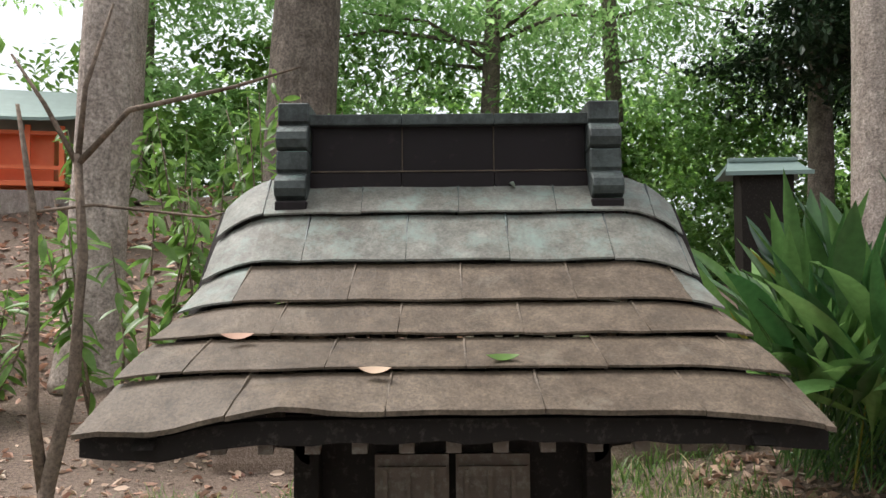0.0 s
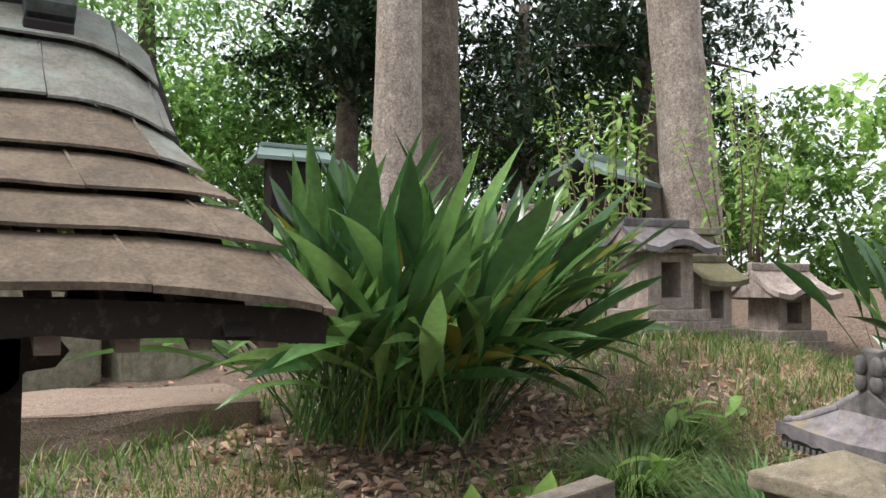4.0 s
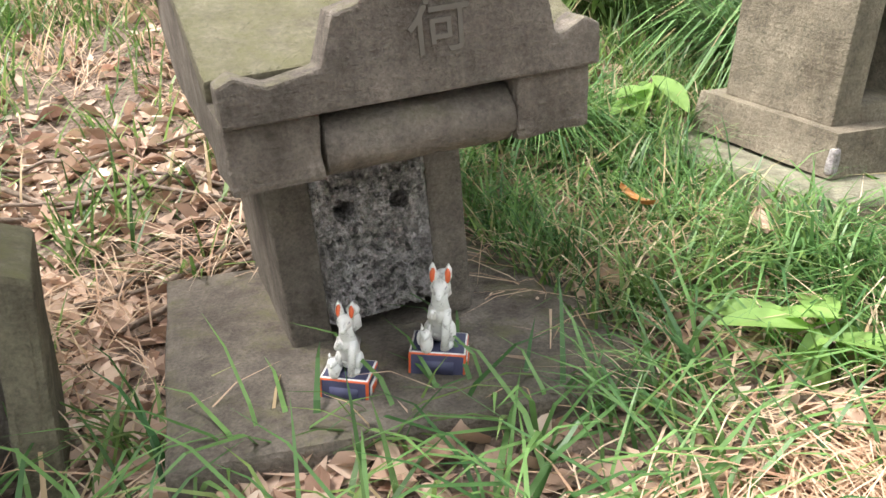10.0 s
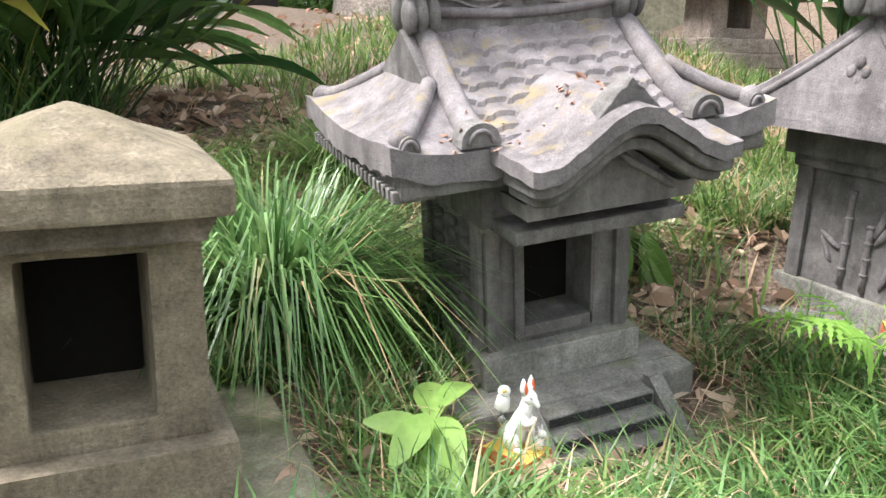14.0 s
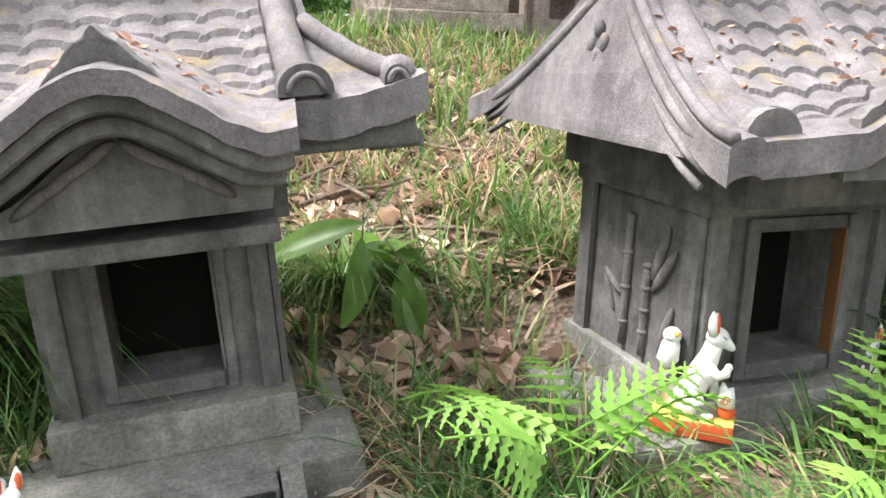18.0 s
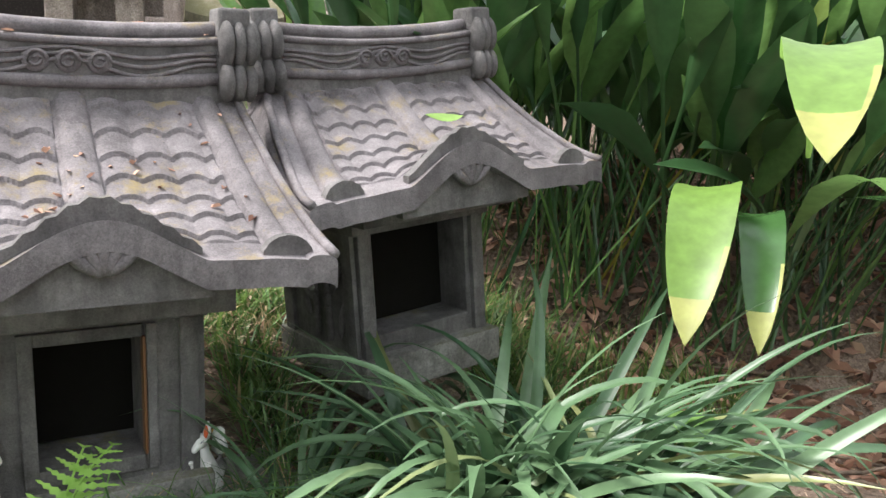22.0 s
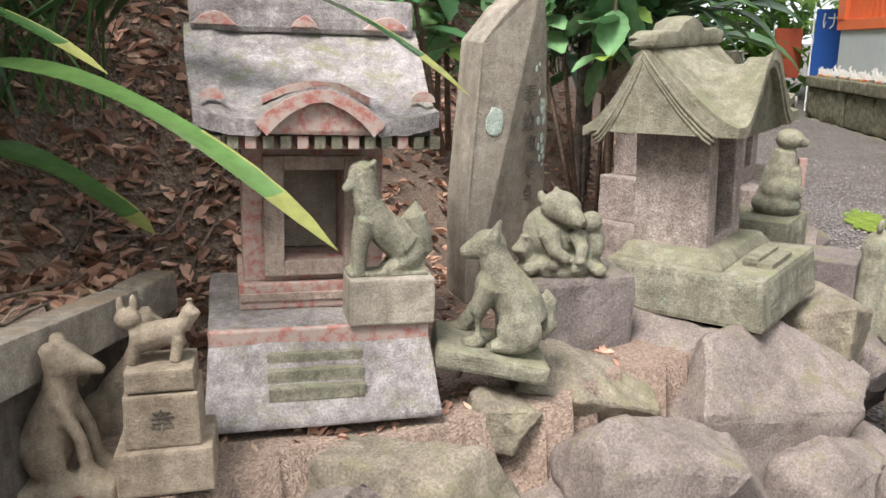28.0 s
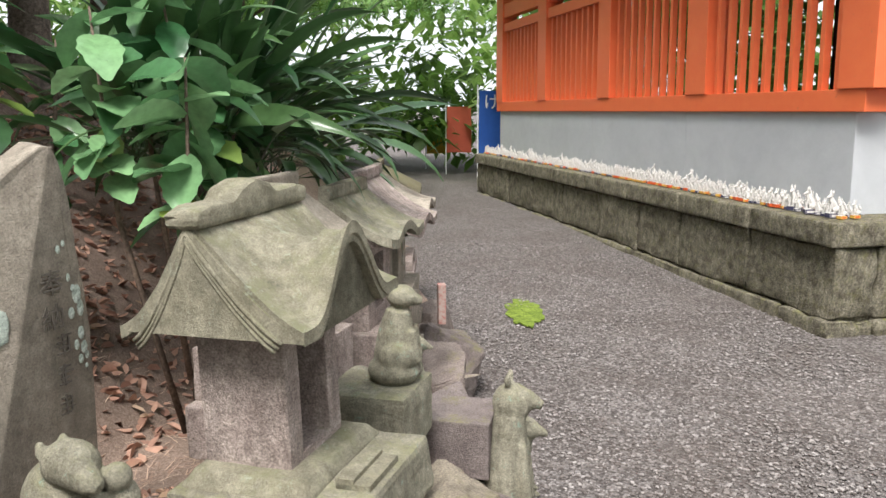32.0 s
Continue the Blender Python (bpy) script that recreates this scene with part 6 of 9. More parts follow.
def glazed_fox(h, box, cub=1, jewel=False, fine=True):
    """A seated glazed fox facing +x with an upright club tail, a raised paw and a cub or a flame jewel at its feet.
    Material slots: 0 glaze, 1 ear red, 2 base side, 3 base panel, 4 base top, 5 line."""
    bm = B()
    seg, rg = (14, 10) if fine else (7, 5)
    bx, by, bz = box or (0, 0, 0)
    P = lambda x, y, z: (x * h, y * h, bz + z * h)
    R = lambda a, b, c: (a * h, b * h, c * h)

    def mark(n, k):
        bm.faces.ensure_lookup_table()
        for f in list(bm.faces)[n:]:
            f.material_index = k
    ball(bm, P(-0.07, 0, 0.13), R(0.16, 0.15, 0.14), seg, rg)
    tube(bm, [P(-0.07, 0, 0.08), P(-0.03, 0, 0.24), P(0.05, 0, 0.42), P(0.1, 0, 0.56), P(0.13, 0, 0.68)], [0.14 * h, 0.135 * h, 0.118 * h, 0.092 * h, 0.082 * h], seg)
    ball(bm, P(0.08, 0, 0.4), R(0.11, 0.115, 0.13), seg, rg)
    ball(bm, P(0.155, 0, 0.74), R(0.108, 0.1, 0.098), seg, rg, (0, 22, 0))
    tube(bm, [P(0.16, 0, 0.745), P(0.23, 0, 0.7), P(0.29, 0, 0.655), P(0.305, 0, 0.645)], [0.088 * h, 0.058 * h, 0.034 * h, 0.018 * h], seg)
    for s in (-1, 1):
        tube(bm, [P(0.12, s * 0.05, 0.78), P(0.115, s * 0.075, 0.86), P(0.11, s * 0.085, 0.94), P(0.105, s * 0.085, 1.0)], [0.05 * h, 0.054 * h, 0.038 * h, 0.008 * h], max(8, seg // 2))
        n = len(bm.faces)
        ball(bm, P(0.147, s * 0.08, 0.875), R(0.022, 0.034, 0.085), 8, 6, (0, -8, 0))
        mark(n, 1)
        ball(bm, P(-0.02, s * 0.115, 0.12), R(0.13, 0.07, 0.13), seg, rg)
        ball(bm, P(0.1, s * 0.12, 0.03), R(0.09, 0.05, 0.035), seg, rg)
        if fine:
            n = len(bm.faces)
            ball(bm, P(0.215, s * 0.07, 0.765), R(0.032, 0.006, 0.008), 8, 4, (0, 30, -s * 22))
            mark(n, 5)
    tube(bm, [P(0.1, 0.07, 0.46), P(0.16, 0.075, 0.25), P(0.17, 0.075, 0.0)], [0.06 * h, 0.045 * h, 0.05 * h], seg)
    tube(bm, [P(0.1, -0.06, 0.48), P(0.19, -0.075, 0.4), P(0.26, -0.07, 0.44), P(0.275, -0.06, 0.5)], [0.06 * h, 0.05 * h, 0.046 * h, 0.03 * h], seg)
    ball(bm, P(0.275, -0.06, 0.495), R(0.038, 0.036, 0.036), seg, rg)
    tube(bm, [P(-0.1, 0.0, 0.03), P(-0.21, 0.0, 0.1), P(-0.265, 0, 0.28), P(-0.265, 0, 0.48), P(-0.245, 0, 0.62), P(-0.24, 0, 0.66)], [0.06 * h, 0.068 * h, 0.092 * h, 0.105 * h, 0.088 * h, 0.07 * h], seg)
    ball(bm, P(-0.238, 0, 0.71), R(0.086, 0.086, 0.076), seg, rg)
    n = len(bm.faces)
    ball(bm, P(-0.2, -0.05, 0.735), R(0.035, 0.035, 0.03), 8, 6)
    mark(n, 4)
    if jewel:
        n = len(bm.faces)
        ball(bm, P(0.29, -0.02, 0.07), R(0.085, 0.07, 0.075), seg, rg)
        mark(n, 1)
        tube(bm, [P(0.28, -0.02, 0.12), P(0.285, -0.02, 0.22), P(0.33, -0.02, 0.3)], [0.085 * h, 0.075 * h, 0.01 * h], seg)
        tube(bm, [P(0.25, -0.02, 0.15), P(0.25, -0.02, 0.27), P(0.24, -0.02, 0.34)], [0.06 * h, 0.045 * h, 0.008 * h], seg)
        n = len(bm.faces)
        tube(bm, [P(0.27 + 0.045 * math.cos(a) * (1 - a / 14), -0.095, 0.19 + 0.05 * math.sin(a) * (1 - a / 14)) for a in lin(0, 11, 22)], [0.008 * h] * 22, 5)
        mark(n, 1)
    elif cub:
        s = 1 if cub > 0 else -1
        ball(bm, P(0.24, s * 0.12, 0.1), R(0.085, 0.075, 0.12), seg, rg)
        ball(bm, P(0.28, s * 0.13, 0.23), R(0.07, 0.06, 0.06), seg, rg)
        tube(bm, [P(0.3, s * 0.13, 0.23), P(0.36, s * 0.13, 0.2)], [0.045 * h, 0.016 * h], 8)
        for q in (-0.035, 0.035):
            tube(bm, [P(0.26, s * 0.13 + q, 0.26), P(0.25, s * 0.13 + q * 1.3, 0.34)], [0.028 * h, 0.006 * h], 6)
        ball(bm, P(0.16, s * 0.2, 0.12), R(0.045, 0.04, 0.09), seg, rg)
    if box:
        n = len(bm.faces)
        block(bm, -bx / 2, bx / 2, -by / 2, by / 2, 0, bz, bevel=min(bz, bx) * 0.08)
        mark(n, 2)
        for f in list(bm.faces)[n:]:
            if f.calc_center_median().z > bz * 0.96:
                f.material_index = 4
        if bz > 0.025:
            n = len(bm.faces)
            block(bm, -bx * 0.3, bx * 0.3, -by / 2 - 0.0008, by / 2 + 0.0008, bz * 0.28, bz * 0.72)
            block(bm, -bx / 2 - 0.0008, bx / 2 + 0.0008, -by * 0.29, by * 0.29, bz * 0.28, bz * 0.72)
            mark(n, 3)
            n = len(bm.faces)
            for s in (-1, 1):
                for k in range(4):
                    tube(bm, [(bx * (-0.16 + 0.1 * k), s * (by / 2 + 0.001), bz * 0.36), (bx * (-0.12 + 0.1 * k), s * (by / 2 + 0.001), bz * 0.62)], [0.0011, 0.0011], 5)
            mark(n, 1)
    bmesh.ops.recalc_face_normals(bm, faces=bm.faces)
    return bm


FOX_MATS = ["porcelain", "orange_red", "orange_red", "navy", "ochre", "navy"]
OLD_MATS = ["porcelain_old", "orange_red", "orange_red", "navy", "porcelain_old", "navy"]
for h, box, x, y, z, yaw, cub, mats, lab in (
        (0.08, (0.044, 0.05, 0.034), 1.048, 1.232, 0.695, -122, -1, OLD_MATS, "small weathered white fox figurine on a faded red box"),
        (0.095, (0.05, 0.06, 0.034), 1.15, 1.24, 0.702, -118, -1, OLD_MATS, "white fox figurine with cub on an orange-red box"),
        (0.13, None, 0.56, 1.195, 0.622, -60, 1, OLD_MATS, "dirty white fox figurine set in the stone niche"),
        (0.135, None, 0.675, 1.2, 0.622, -125, -1, OLD_MATS, "dirty white fox figurine set in the stone niche"),
        (0.105, (0.075, 0.06, 0.024), 2.452, 1.462, 0.742, -62, 1, FOX_MATS, "white glazed fox figurine with orange ears on a yellow base"),
        (0.122, (0.09, 0.055, 0.02), 3.158, 1.437, 0.846, -38, 0, FOX_MATS, "white glazed fox figurine with red ears and flame jewel"),
        (0.104, (0.07, 0.055, 0.02), 3.425, 1.468, 0.824, -135, -1, FOX_MATS, "white glazed fox figurine with a small cub in the leaves")):
    solid("fox_figurine", glazed_fox(h, box, cub, jewel="jewel" in lab), mats, lab, "fox figurine", pose(x, y, z, 0, 0, yaw), True, group="porcelain foxes")


def remeshed(ob, voxel):
    md = ob.modifiers.new("blend", 'REMESH')
    md.mode, md.voxel_size, md.use_smooth_shade = 'VOXEL', voxel, True
    sm = ob.modifiers.new("soften", 'SMOOTH')
    sm.factor, sm.iterations = 0.5, 3
    return ob


# stone fox by the kerb, tilted
bm = fox_bm(0.27, True, (0.2, 0.13, 0.03), False, 0.85, True)
remeshed(solid("stone_fox", bm, "fox_stone", "grey-brown stone fox seated on a thin base, tilted against the kerb", "statue", pose(4.63, 1.1, 0.41, 6, -3, -75), True), 0.006)
bm = fox_bm(0.3, True, None, False, 0.85, True)
remeshed(solid("stone_fox", bm, "fox_stone", "worn stone fox head leaning behind another statue", "statue", pose(4.84, 1.14, 0.38, 0, 8, -60), True), 0.007)
ped = thing("stone_pedestal", "small tiered sandstone pedestal with a carved character", "pedestal", pose(4.67, 0.935, 0.425, 0, 0, -66))
for w, d, z0, z1 in ((0.15, 0.13, 0.0, 0.075), (0.115, 0.105, 0.075, 0.165), (0.105, 0.095, 0.168, 0.205)):
    bm = B()
    block(bm, -w / 2, w / 2, -d / 2, d / 2, z0, z1, bevel=0.005)
    rough_up(bm, 0.0015, 25, 2, w)
    part("tier", bm, "fox_stone", ped)
writing(ped, "幸", 0.04, pose(0, -0.0535, 0.12, 90, 0, 0), "tuff")
bm = B()
tube(bm, [(-0.04, 0, 0.035), (0.0, 0, 0.045), (0.035, 0, 0.05)], [0.024, 0.022, 0.02], 10)
ball(bm, (-0.045, 0, 0.072), (0.022, 0.017, 0.018), 10, 8)
for x, z in ((-0.055, 0.095), (-0.035, 0.097)):
    ball(bm, (x, 0, z), (0.007, 0.006, 0.016), 8, 6)
for x in (-0.035, 0.03):
    for y in (-0.014, 0.014):
        tube(bm, [(x, y, 0.04), (x - 0.008, y, 0)], [0.01, 0.009], 8)
tube(bm, [(0.035, 0, 0.05), (0.052, 0, 0.08), (0.05, 0, 0.1)], [0.012, 0.016, 0.008], 8)
remeshed(solid("stone_fox", bm, "fox_stone", "tiny pale stone fox standing on a pedestal", "statue", pose(4.67, 0.935, 0.63, 0, 0, -66), True), 0.003)

# grey fox on a block before the red and white shrine
FB = H @ pose(0.135, -0.11, 0.0, 0, 0, 0)
bm = B()
block(bm, -0.084, 0.084, -0.05, 0.05, 0, 0.092, bevel=0.005)
rough_up(bm, 0.0015, 25, 3, 1)
solid("stone_block", bm, "slab_stone", "plain grey stone block bearing a fox statue", "block", FB)
bm = B()
ball(bm, (-0.052, 0, 0.196), (0.03, 0.024, 0.027), 14, 10)
tube(bm, [(-0.055, 0, 0.192), (-0.078, 0, 0.172), (-0.09, 0, 0.164)], [0.023, 0.013, 0.007], 10)
for y in (-0.014, 0.014):
    tube(bm, [(-0.04, y, 0.212), (-0.03, y * 1.2, 0.226)], [0.01, 0.004], 6)
    tube(bm, [(-0.045, y, 0.11), (-0.058, y, 0.055), (-0.062, y, 0.0)], [0.022, 0.015, 0.014], 10)
    ball(bm, (-0.068, y, 0.006), (0.02, 0.012, 0.008), 8, 6)
    tube(bm, [(0.03, y, 0.03), (0.0, y, 0.012), (-0.012, y, 0.006)], [0.022, 0.014, 0.01], 8)
tube(bm, [(-0.05, 0, 0.185), (-0.044, 0, 0.145), (-0.03, 0, 0.11), (0.004, 0, 0.076), (0.03, 0, 0.05)], [0.025, 0.027, 0.034, 0.036, 0.036], 14)
ball(bm, (0.034, 0, 0.038), (0.036, 0.032, 0.036), 12, 8)
tube(bm, [(0.04, 0, 0.012), (0.068, 0, 0.016), (0.076, 0, 0.04), (0.062, 0, 0.08), (0.048, 0, 0.115), (0.052, 0, 0.15)], [0.012, 0.014, 0.014, 0.023, 0.025, 0.006], 10)
block(bm, -0.08, 0.075, -0.026, 0.026, -0.002, 0.007)
remeshed(solid("stone_fox", bm, "green_stone", "slender grey stone fox with raised tail and green lichen", "statue", FB @ pose(0, 0, 0.093), True), 0.0032)

# mossy seated fox on a tilted slab
MF = pose(5.16, 0.478, 0.478, 0, 13, -88)
bm = B()
block(bm, -0.12, 0.11, -0.09, 0.08, 0, 0.04, bevel=0.01)
rough_up(bm, 0.005, 14, 3, 3)
solid("stone_wedge", bm, "green_stone", "tilted mossy stone wedge under a fox statue", "block", MF @ pose(0, 0, 0, 0, 0, 14))
bm = B()
ball(bm, (-0.04, 0, 0.226), (0.042, 0.036, 0.036), 14, 10)
tube(bm, [(-0.05, 0, 0.224), (-0.082, 0, 0.206), (-0.1, 0, 0.2)], [0.032, 0.021, 0.012], 10)
for y in (-0.022, 0.022):
    tube(bm, [(-0.03, y, 0.245), (-0.022, y * 1.25, 0.282)], [0.017, 0.005], 8)
tube(bm, [(-0.03, 0, 0.21), (-0.012, 0, 0.178), (0.004, 0, 0.15), (0.04, 0, 0.11), (0.065, 0, 0.06)], [0.034, 0.04, 0.05, 0.058, 0.054], 16)
ball(bm, (-0.018, 0, 0.135), (0.042, 0.05, 0.05), 12, 8)
for y, fx in ((0.034, -0.078), (-0.036, -0.03)):
    tube(bm, [(-0.02, y, 0.145), (-0.04, y * 1.1, 0.085), (fx, y * 1.15, 0.012)], [0.03, 0.021, 0.019], 10)
    ball(bm, (fx - 0.012, y * 1.15, 0.01), (0.028, 0.02, 0.013), 10, 6)
    ball(bm, (0.058, y * 1.3, 0.055), (0.052, 0.028, 0.052), 12, 8)
    tube(bm, [(0.05, y * 1.4, 0.022), (0.0, y * 1.5, 0.014)], [0.022, 0.014], 8)
tube(bm, [(0.1, 0.01, 0.03), (0.118, 0.02, 0.06), (0.112, 0.03, 0.11), (0.1, 0.03, 0.14)], [0.018, 0.022, 0.02, 0.006], 8)
remeshed(solid("stone_fox", bm, "green_stone", "mossy yellow-green stone fox seated with lowered muzzle", "statue", MF @ pose(0.0, 0, 0.038, 0, -6, 0) @ Matrix.Scale(0.92, 4), True), 0.0045)

# crouching fox with cub on a rough block
bm = B()
ball(bm, (-0.02, 0.01, 0.085), (0.075, 0.07, 0.075), 14, 10)
ball(bm, (-0.005, -0.025, 0.155), (0.05, 0.045, 0.042), 14, 10, (0, 18, 0))
tube(bm, [(0.0, -0.045, 0.15), (0.03, -0.075, 0.135), (0.042, -0.085, 0.128)], [0.033, 0.022, 0.012], 10)
for x, z in ((-0.048, 0.182), (-0.012, 0.192)):
    tube(bm, [(x, -0.015, z - 0.012), (x - 0.006, -0.01, z + 0.012)], [0.014, 0.006], 8)
tube(bm, [(-0.035, -0.055, 0.1), (-0.02, -0.085, 0.06), (0.01, -0.09, 0.045)], [0.026, 0.018, 0.014], 8)
tube(bm, [(0.03, -0.05, 0.1), (0.04, -0.08, 0.07), (0.035, -0.09, 0.035)], [0.022, 0.016, 0.014], 8)
ball(bm, (0.068, -0.02, 0.07), (0.036, 0.034, 0.05), 10, 8)
ball(bm, (0.066, -0.035, 0.125), (0.027, 0.025, 0.026), 10, 8)
tube(bm, [(-0.08, -0.02, 0.03), (-0.1, -0.03, 0.06), (-0.09, -0.03, 0.09)], [0.02, 0.024, 0.012], 8)
ball(bm, (0.0, 0, 0.012), (0.108, 0.085, 0.04), 14, 8)
for k in range(7):
    ball(bm, (-0.08 + 0.027 * k, -0.075 + 0.01 * (k % 2), 0.018 + 0.006 * (k % 3)), (0.02, 0.018, 0.017), 8, 6)
remeshed(solid("stone_fox", bm, "green_stone", "squat lichen-stained stone fox hugging a cub", "statue", pose(5.5, 0.355, 0.592, 0, 0, -80), True), 0.004)


def boulder(x, y, z, rx, ry, rz, yaw=0, mat="rock", seed=1, label="rough weathered boulder in the low rock edging", tilt=0):
    bm = B()
    rng = random.Random(seed)
    for k in range(17):
        d = Vector((rng.gauss(0, 1), rng.gauss(0, 1), rng.gauss(0, 1)))
        r = rng.uniform(0.82, 1.0) / (abs(d.x) ** 5 + abs(d.y) ** 5 + abs(d.z) ** 5) ** 0.2
        bm.verts.new((d.x * r * rx, d.y * r * ry, d.z * r * rz))
    hull = bmesh.ops.convex_hull(bm, input=bm.verts)
    bmesh.ops.delete(bm, geom=[v for v in bm.verts if not v.link_faces], context='VERTS')
    bmesh.ops.dissolve_limit(bm, angle_limit=radians(16), verts=bm.verts, edges=bm.edges)
    bmesh.ops.bevel(bm, geom=bm.edges[:], offset=min(rx, ry, rz) * 0.045, segments=1, affect='EDGES', profile=0.6)
    bmesh.ops.triangulate(bm, faces=bm.faces)
    for _ in range(4):
        bmesh.ops.subdivide_edges(bm, edges=[e for e in bm.edges if e.calc_length() > 0.02], cuts=1)
        bmesh.ops.triangulate(bm, faces=[f for f in bm.faces if len(f.verts) > 3])
    bm.normal_update()
    for v in bm.verts:
        n = v.co * 6 + Vector((seed, 0, 0))
        v.co += v.normal * (0.016 * noise.noise(n) + 0.01 * (0.3 - abs(noise.noise(n * 2.3))) + 0.005 * noise.noise(v.co * 34 + Vector((0, seed, 0))) + 0.0025 * noise.noise(v.co * 90))
    ob = solid("boulder", bm, mat, label, "rock", pose(x, y, z + 0.02, tilt, 0, yaw), True, group="edging boulders")
    ob.data.set_sharp_from_angle(angle=radians(24))
    return ob


for a in (
        (5.18, 0.12, 0.2, 0.27, 0.2, 0.22, -52, "rock", 7), (5.58, -0.1, 0.22, 0.36, 0.25, 0.26, -40, "rock", 8), (5.92, -0.33, 0.26, 0.2, 0.18, 0.24, -30, "rock_moss", 12),
        (4.85, 0.58, 0.28, 0.25, 0.13, 0.14, -62, "rock_moss", 4), (4.62, 0.9, 0.24, 0.2, 0.17, 0.15, -60, "rock", 3), (4.74, 0.68, 0.27, 0.1, 0.09, 0.17, -60, "rock", 24),
        (4.98, 0.34, 0.1, 0.3, 0.2, 0.2, -55, "rock", 33), (5.1, 0.43, 0.36, 0.085, 0.075, 0.07, -70, "rock_moss", 6), (5.44, -0.28, 0.08, 0.19, 0.14, 0.16, -45, "rock", 11),
        (5.3, 0.3, 0.32, 0.22, 0.17, 0.13, -50, "rock_moss", 9), (5.05, 0.0, 0.0, 0.15, 0.12, 0.13, -30, "rock_pale", 22), (4.72, 0.44, 0.06, 0.28, 0.2, 0.2, -50, "rock", 35),
        (6.2, -0.5, 0.1, 0.2, 0.16, 0.17, 20, "rock_dark", 13), (6.05, -0.74, 0.02, 0.15, 0.1, 0.13, 50, "rock_moss", 14), (6.45, -0.52, 0.12, 0.24, 0.2, 0.2, -10, "rock", 15),
        (6.9, -0.5, 0.14, 0.28, 0.2, 0.18, 10, "rock_dark", 16), (7.45, -0.58, 0.12, 0.3, 0.2, 0.2, -5, "rock", 17), (8.0, -0.64, 0.1, 0.32, 0.2, 0.2, 5, "rock_dark", 18),
        (8.6, -0.7, 0.08, 0.3, 0.18, 0.18, 0, "rock", 21), (4.42, 0.74, 0.08, 0.24, 0.2, 0.22, 0, "rock_dark", 20), (5.72, -0.42, 0.0, 0.17, 0.13, 0.11, 20, "rock", 29), (5.62, 0.1, 0.34, 0.26, 0.22, 0.12, -40, "rock", 40), (5.3, -0.14, -0.02, 0.12, 0.1, 0.09, 15, "rock_dark", 36)):
    boulder(*a)
bm = B()
block(bm, -0.14, 0.14, -0.1, 0.12, -0.06, 0.13, bevel=0.015)
rough_up(bm, 0.008, 10, 4, 5)
solid("stone_block", bm, "rock_dark", "rough dark stone block with a lichen edge", "block", pose(5.5, 0.34, 0.462, 0, 0, -62))

# ---- standing inscribed stone ----
st = thing("inscribed_stone", "tall pointed grey-brown memorial stone with worn carved writing", "stone slab", stand(5.8, 0.5, 0.42, -55, 1.5, -2))


def facet(x, z):
    """How far the inscribed facet falls back right of the slanting arris."""
    return 0.45 * max(0.0, x + 0.06 - (z - 0.32) * 0.243)


bm = B()
prism(bm, [(-0.155, 0), (-0.15, 0.28), (-0.121, 0.55), (-0.105, 0.71), (-0.03, 0.795), (0.05, 0.848), (0.072, 0.845), (0.087, 0.81), (0.105, 0.73), (0.12, 0.58), (0.14, 0.44), (0.142, 0.3), (0.145, 0)], 0, 0.13)
bmesh.ops.bisect_plane(bm, geom=bm.verts[:] + bm.edges[:] + bm.faces[:], plane_co=(-0.06, 0, 0.32), plane_no=(1, 0, -0.243))
for v in bm.verts:
    if v.co.y < 0.01:
        v.co.y += facet(v.co.x, v.co.z)
bmesh.ops.recalc_face_normals(bm, faces=bm.faces)
worn(bm, 0.004, 0.003, 9, 2, 2)
part("slab", bm, "slab_stone", st)
turn = math.degrees(math.atan(0.45))
bm = B()
ball(bm, (0, 0, 0), (0.028, 0.002, 0.04), 18, 8)
for v in bm.verts:
    v.co *= 1 + 0.25 * noise.noise(v.co * 60)
o = part("lichen_blot", bm, "lichen_pale", st, "round pale green lichen blot", True)
o.matrix_basis = pose(-0.066, -0.001, 0.5)
for k, (ch, z) in enumerate((("奉", 0.565), ("納", 0.49))):
    writing(st, ch, 0.058, pose(0.05, facet(0.05, z + 0.02) - 0.0025, z, 90, 0, turn), "ink_grey", 0.001)
for k, z in enumerate((0.43, 0.36, 0.29)):
    bm = B()
    for q in range(4):
        block(bm, -0.018 + 0.004 * (q % 2), 0.02 - 0.006 * ((q + k) % 3), -0.0015, 0.001, -0.022 + 0.012 * q, -0.0185 + 0.012 * q)
    block(bm, -0.004, 0.0, -0.0016, 0.001, -0.024, 0.022)
    block(bm, 0.01 - 0.02 * (k % 2), 0.0135 - 0.02 * (k % 2), -0.0016, 0.001, -0.018, 0.014)
    o = part("carved_character", bm, "ink_grey", st)
    o.matrix_basis = pose(0.072, facet(0.072, z) - 0.0015, z, 0, 0, turn)
for x, z, w, h in ((0.07, 0.635, 0.006, 0.009), (0.082, 0.645, 0.005, 0.007), (0.108, 0.53, 0.012, 0.022), (0.116, 0.497, 0.009, 0.02), (0.094, 0.49, 0.009, 0.013), (0.115, 0.44, 0.009, 0.016), (0.103, 0.415, 0.007, 0.012), (0.121, 0.405, 0.009, 0.016), (0.112, 0.38, 0.007, 0.011), (0.127, 0.385, 0.006, 0.01), (0.09, 0.57, 0.005, 0.009), (0.1, 0.545, 0.006, 0.008), (0.125, 0.36, 0.005, 0.006)):
    bm = B()
    ball(bm, (0, 0, 0), (w, 0.0015, h), 12, 6)
    o = part("lichen_blot", bm, "lichen_pale", st, "small pale lichen blot", True)
    o.matrix_basis = pose(x, facet(x, z) - 0.001, z, 0, 0, turn)

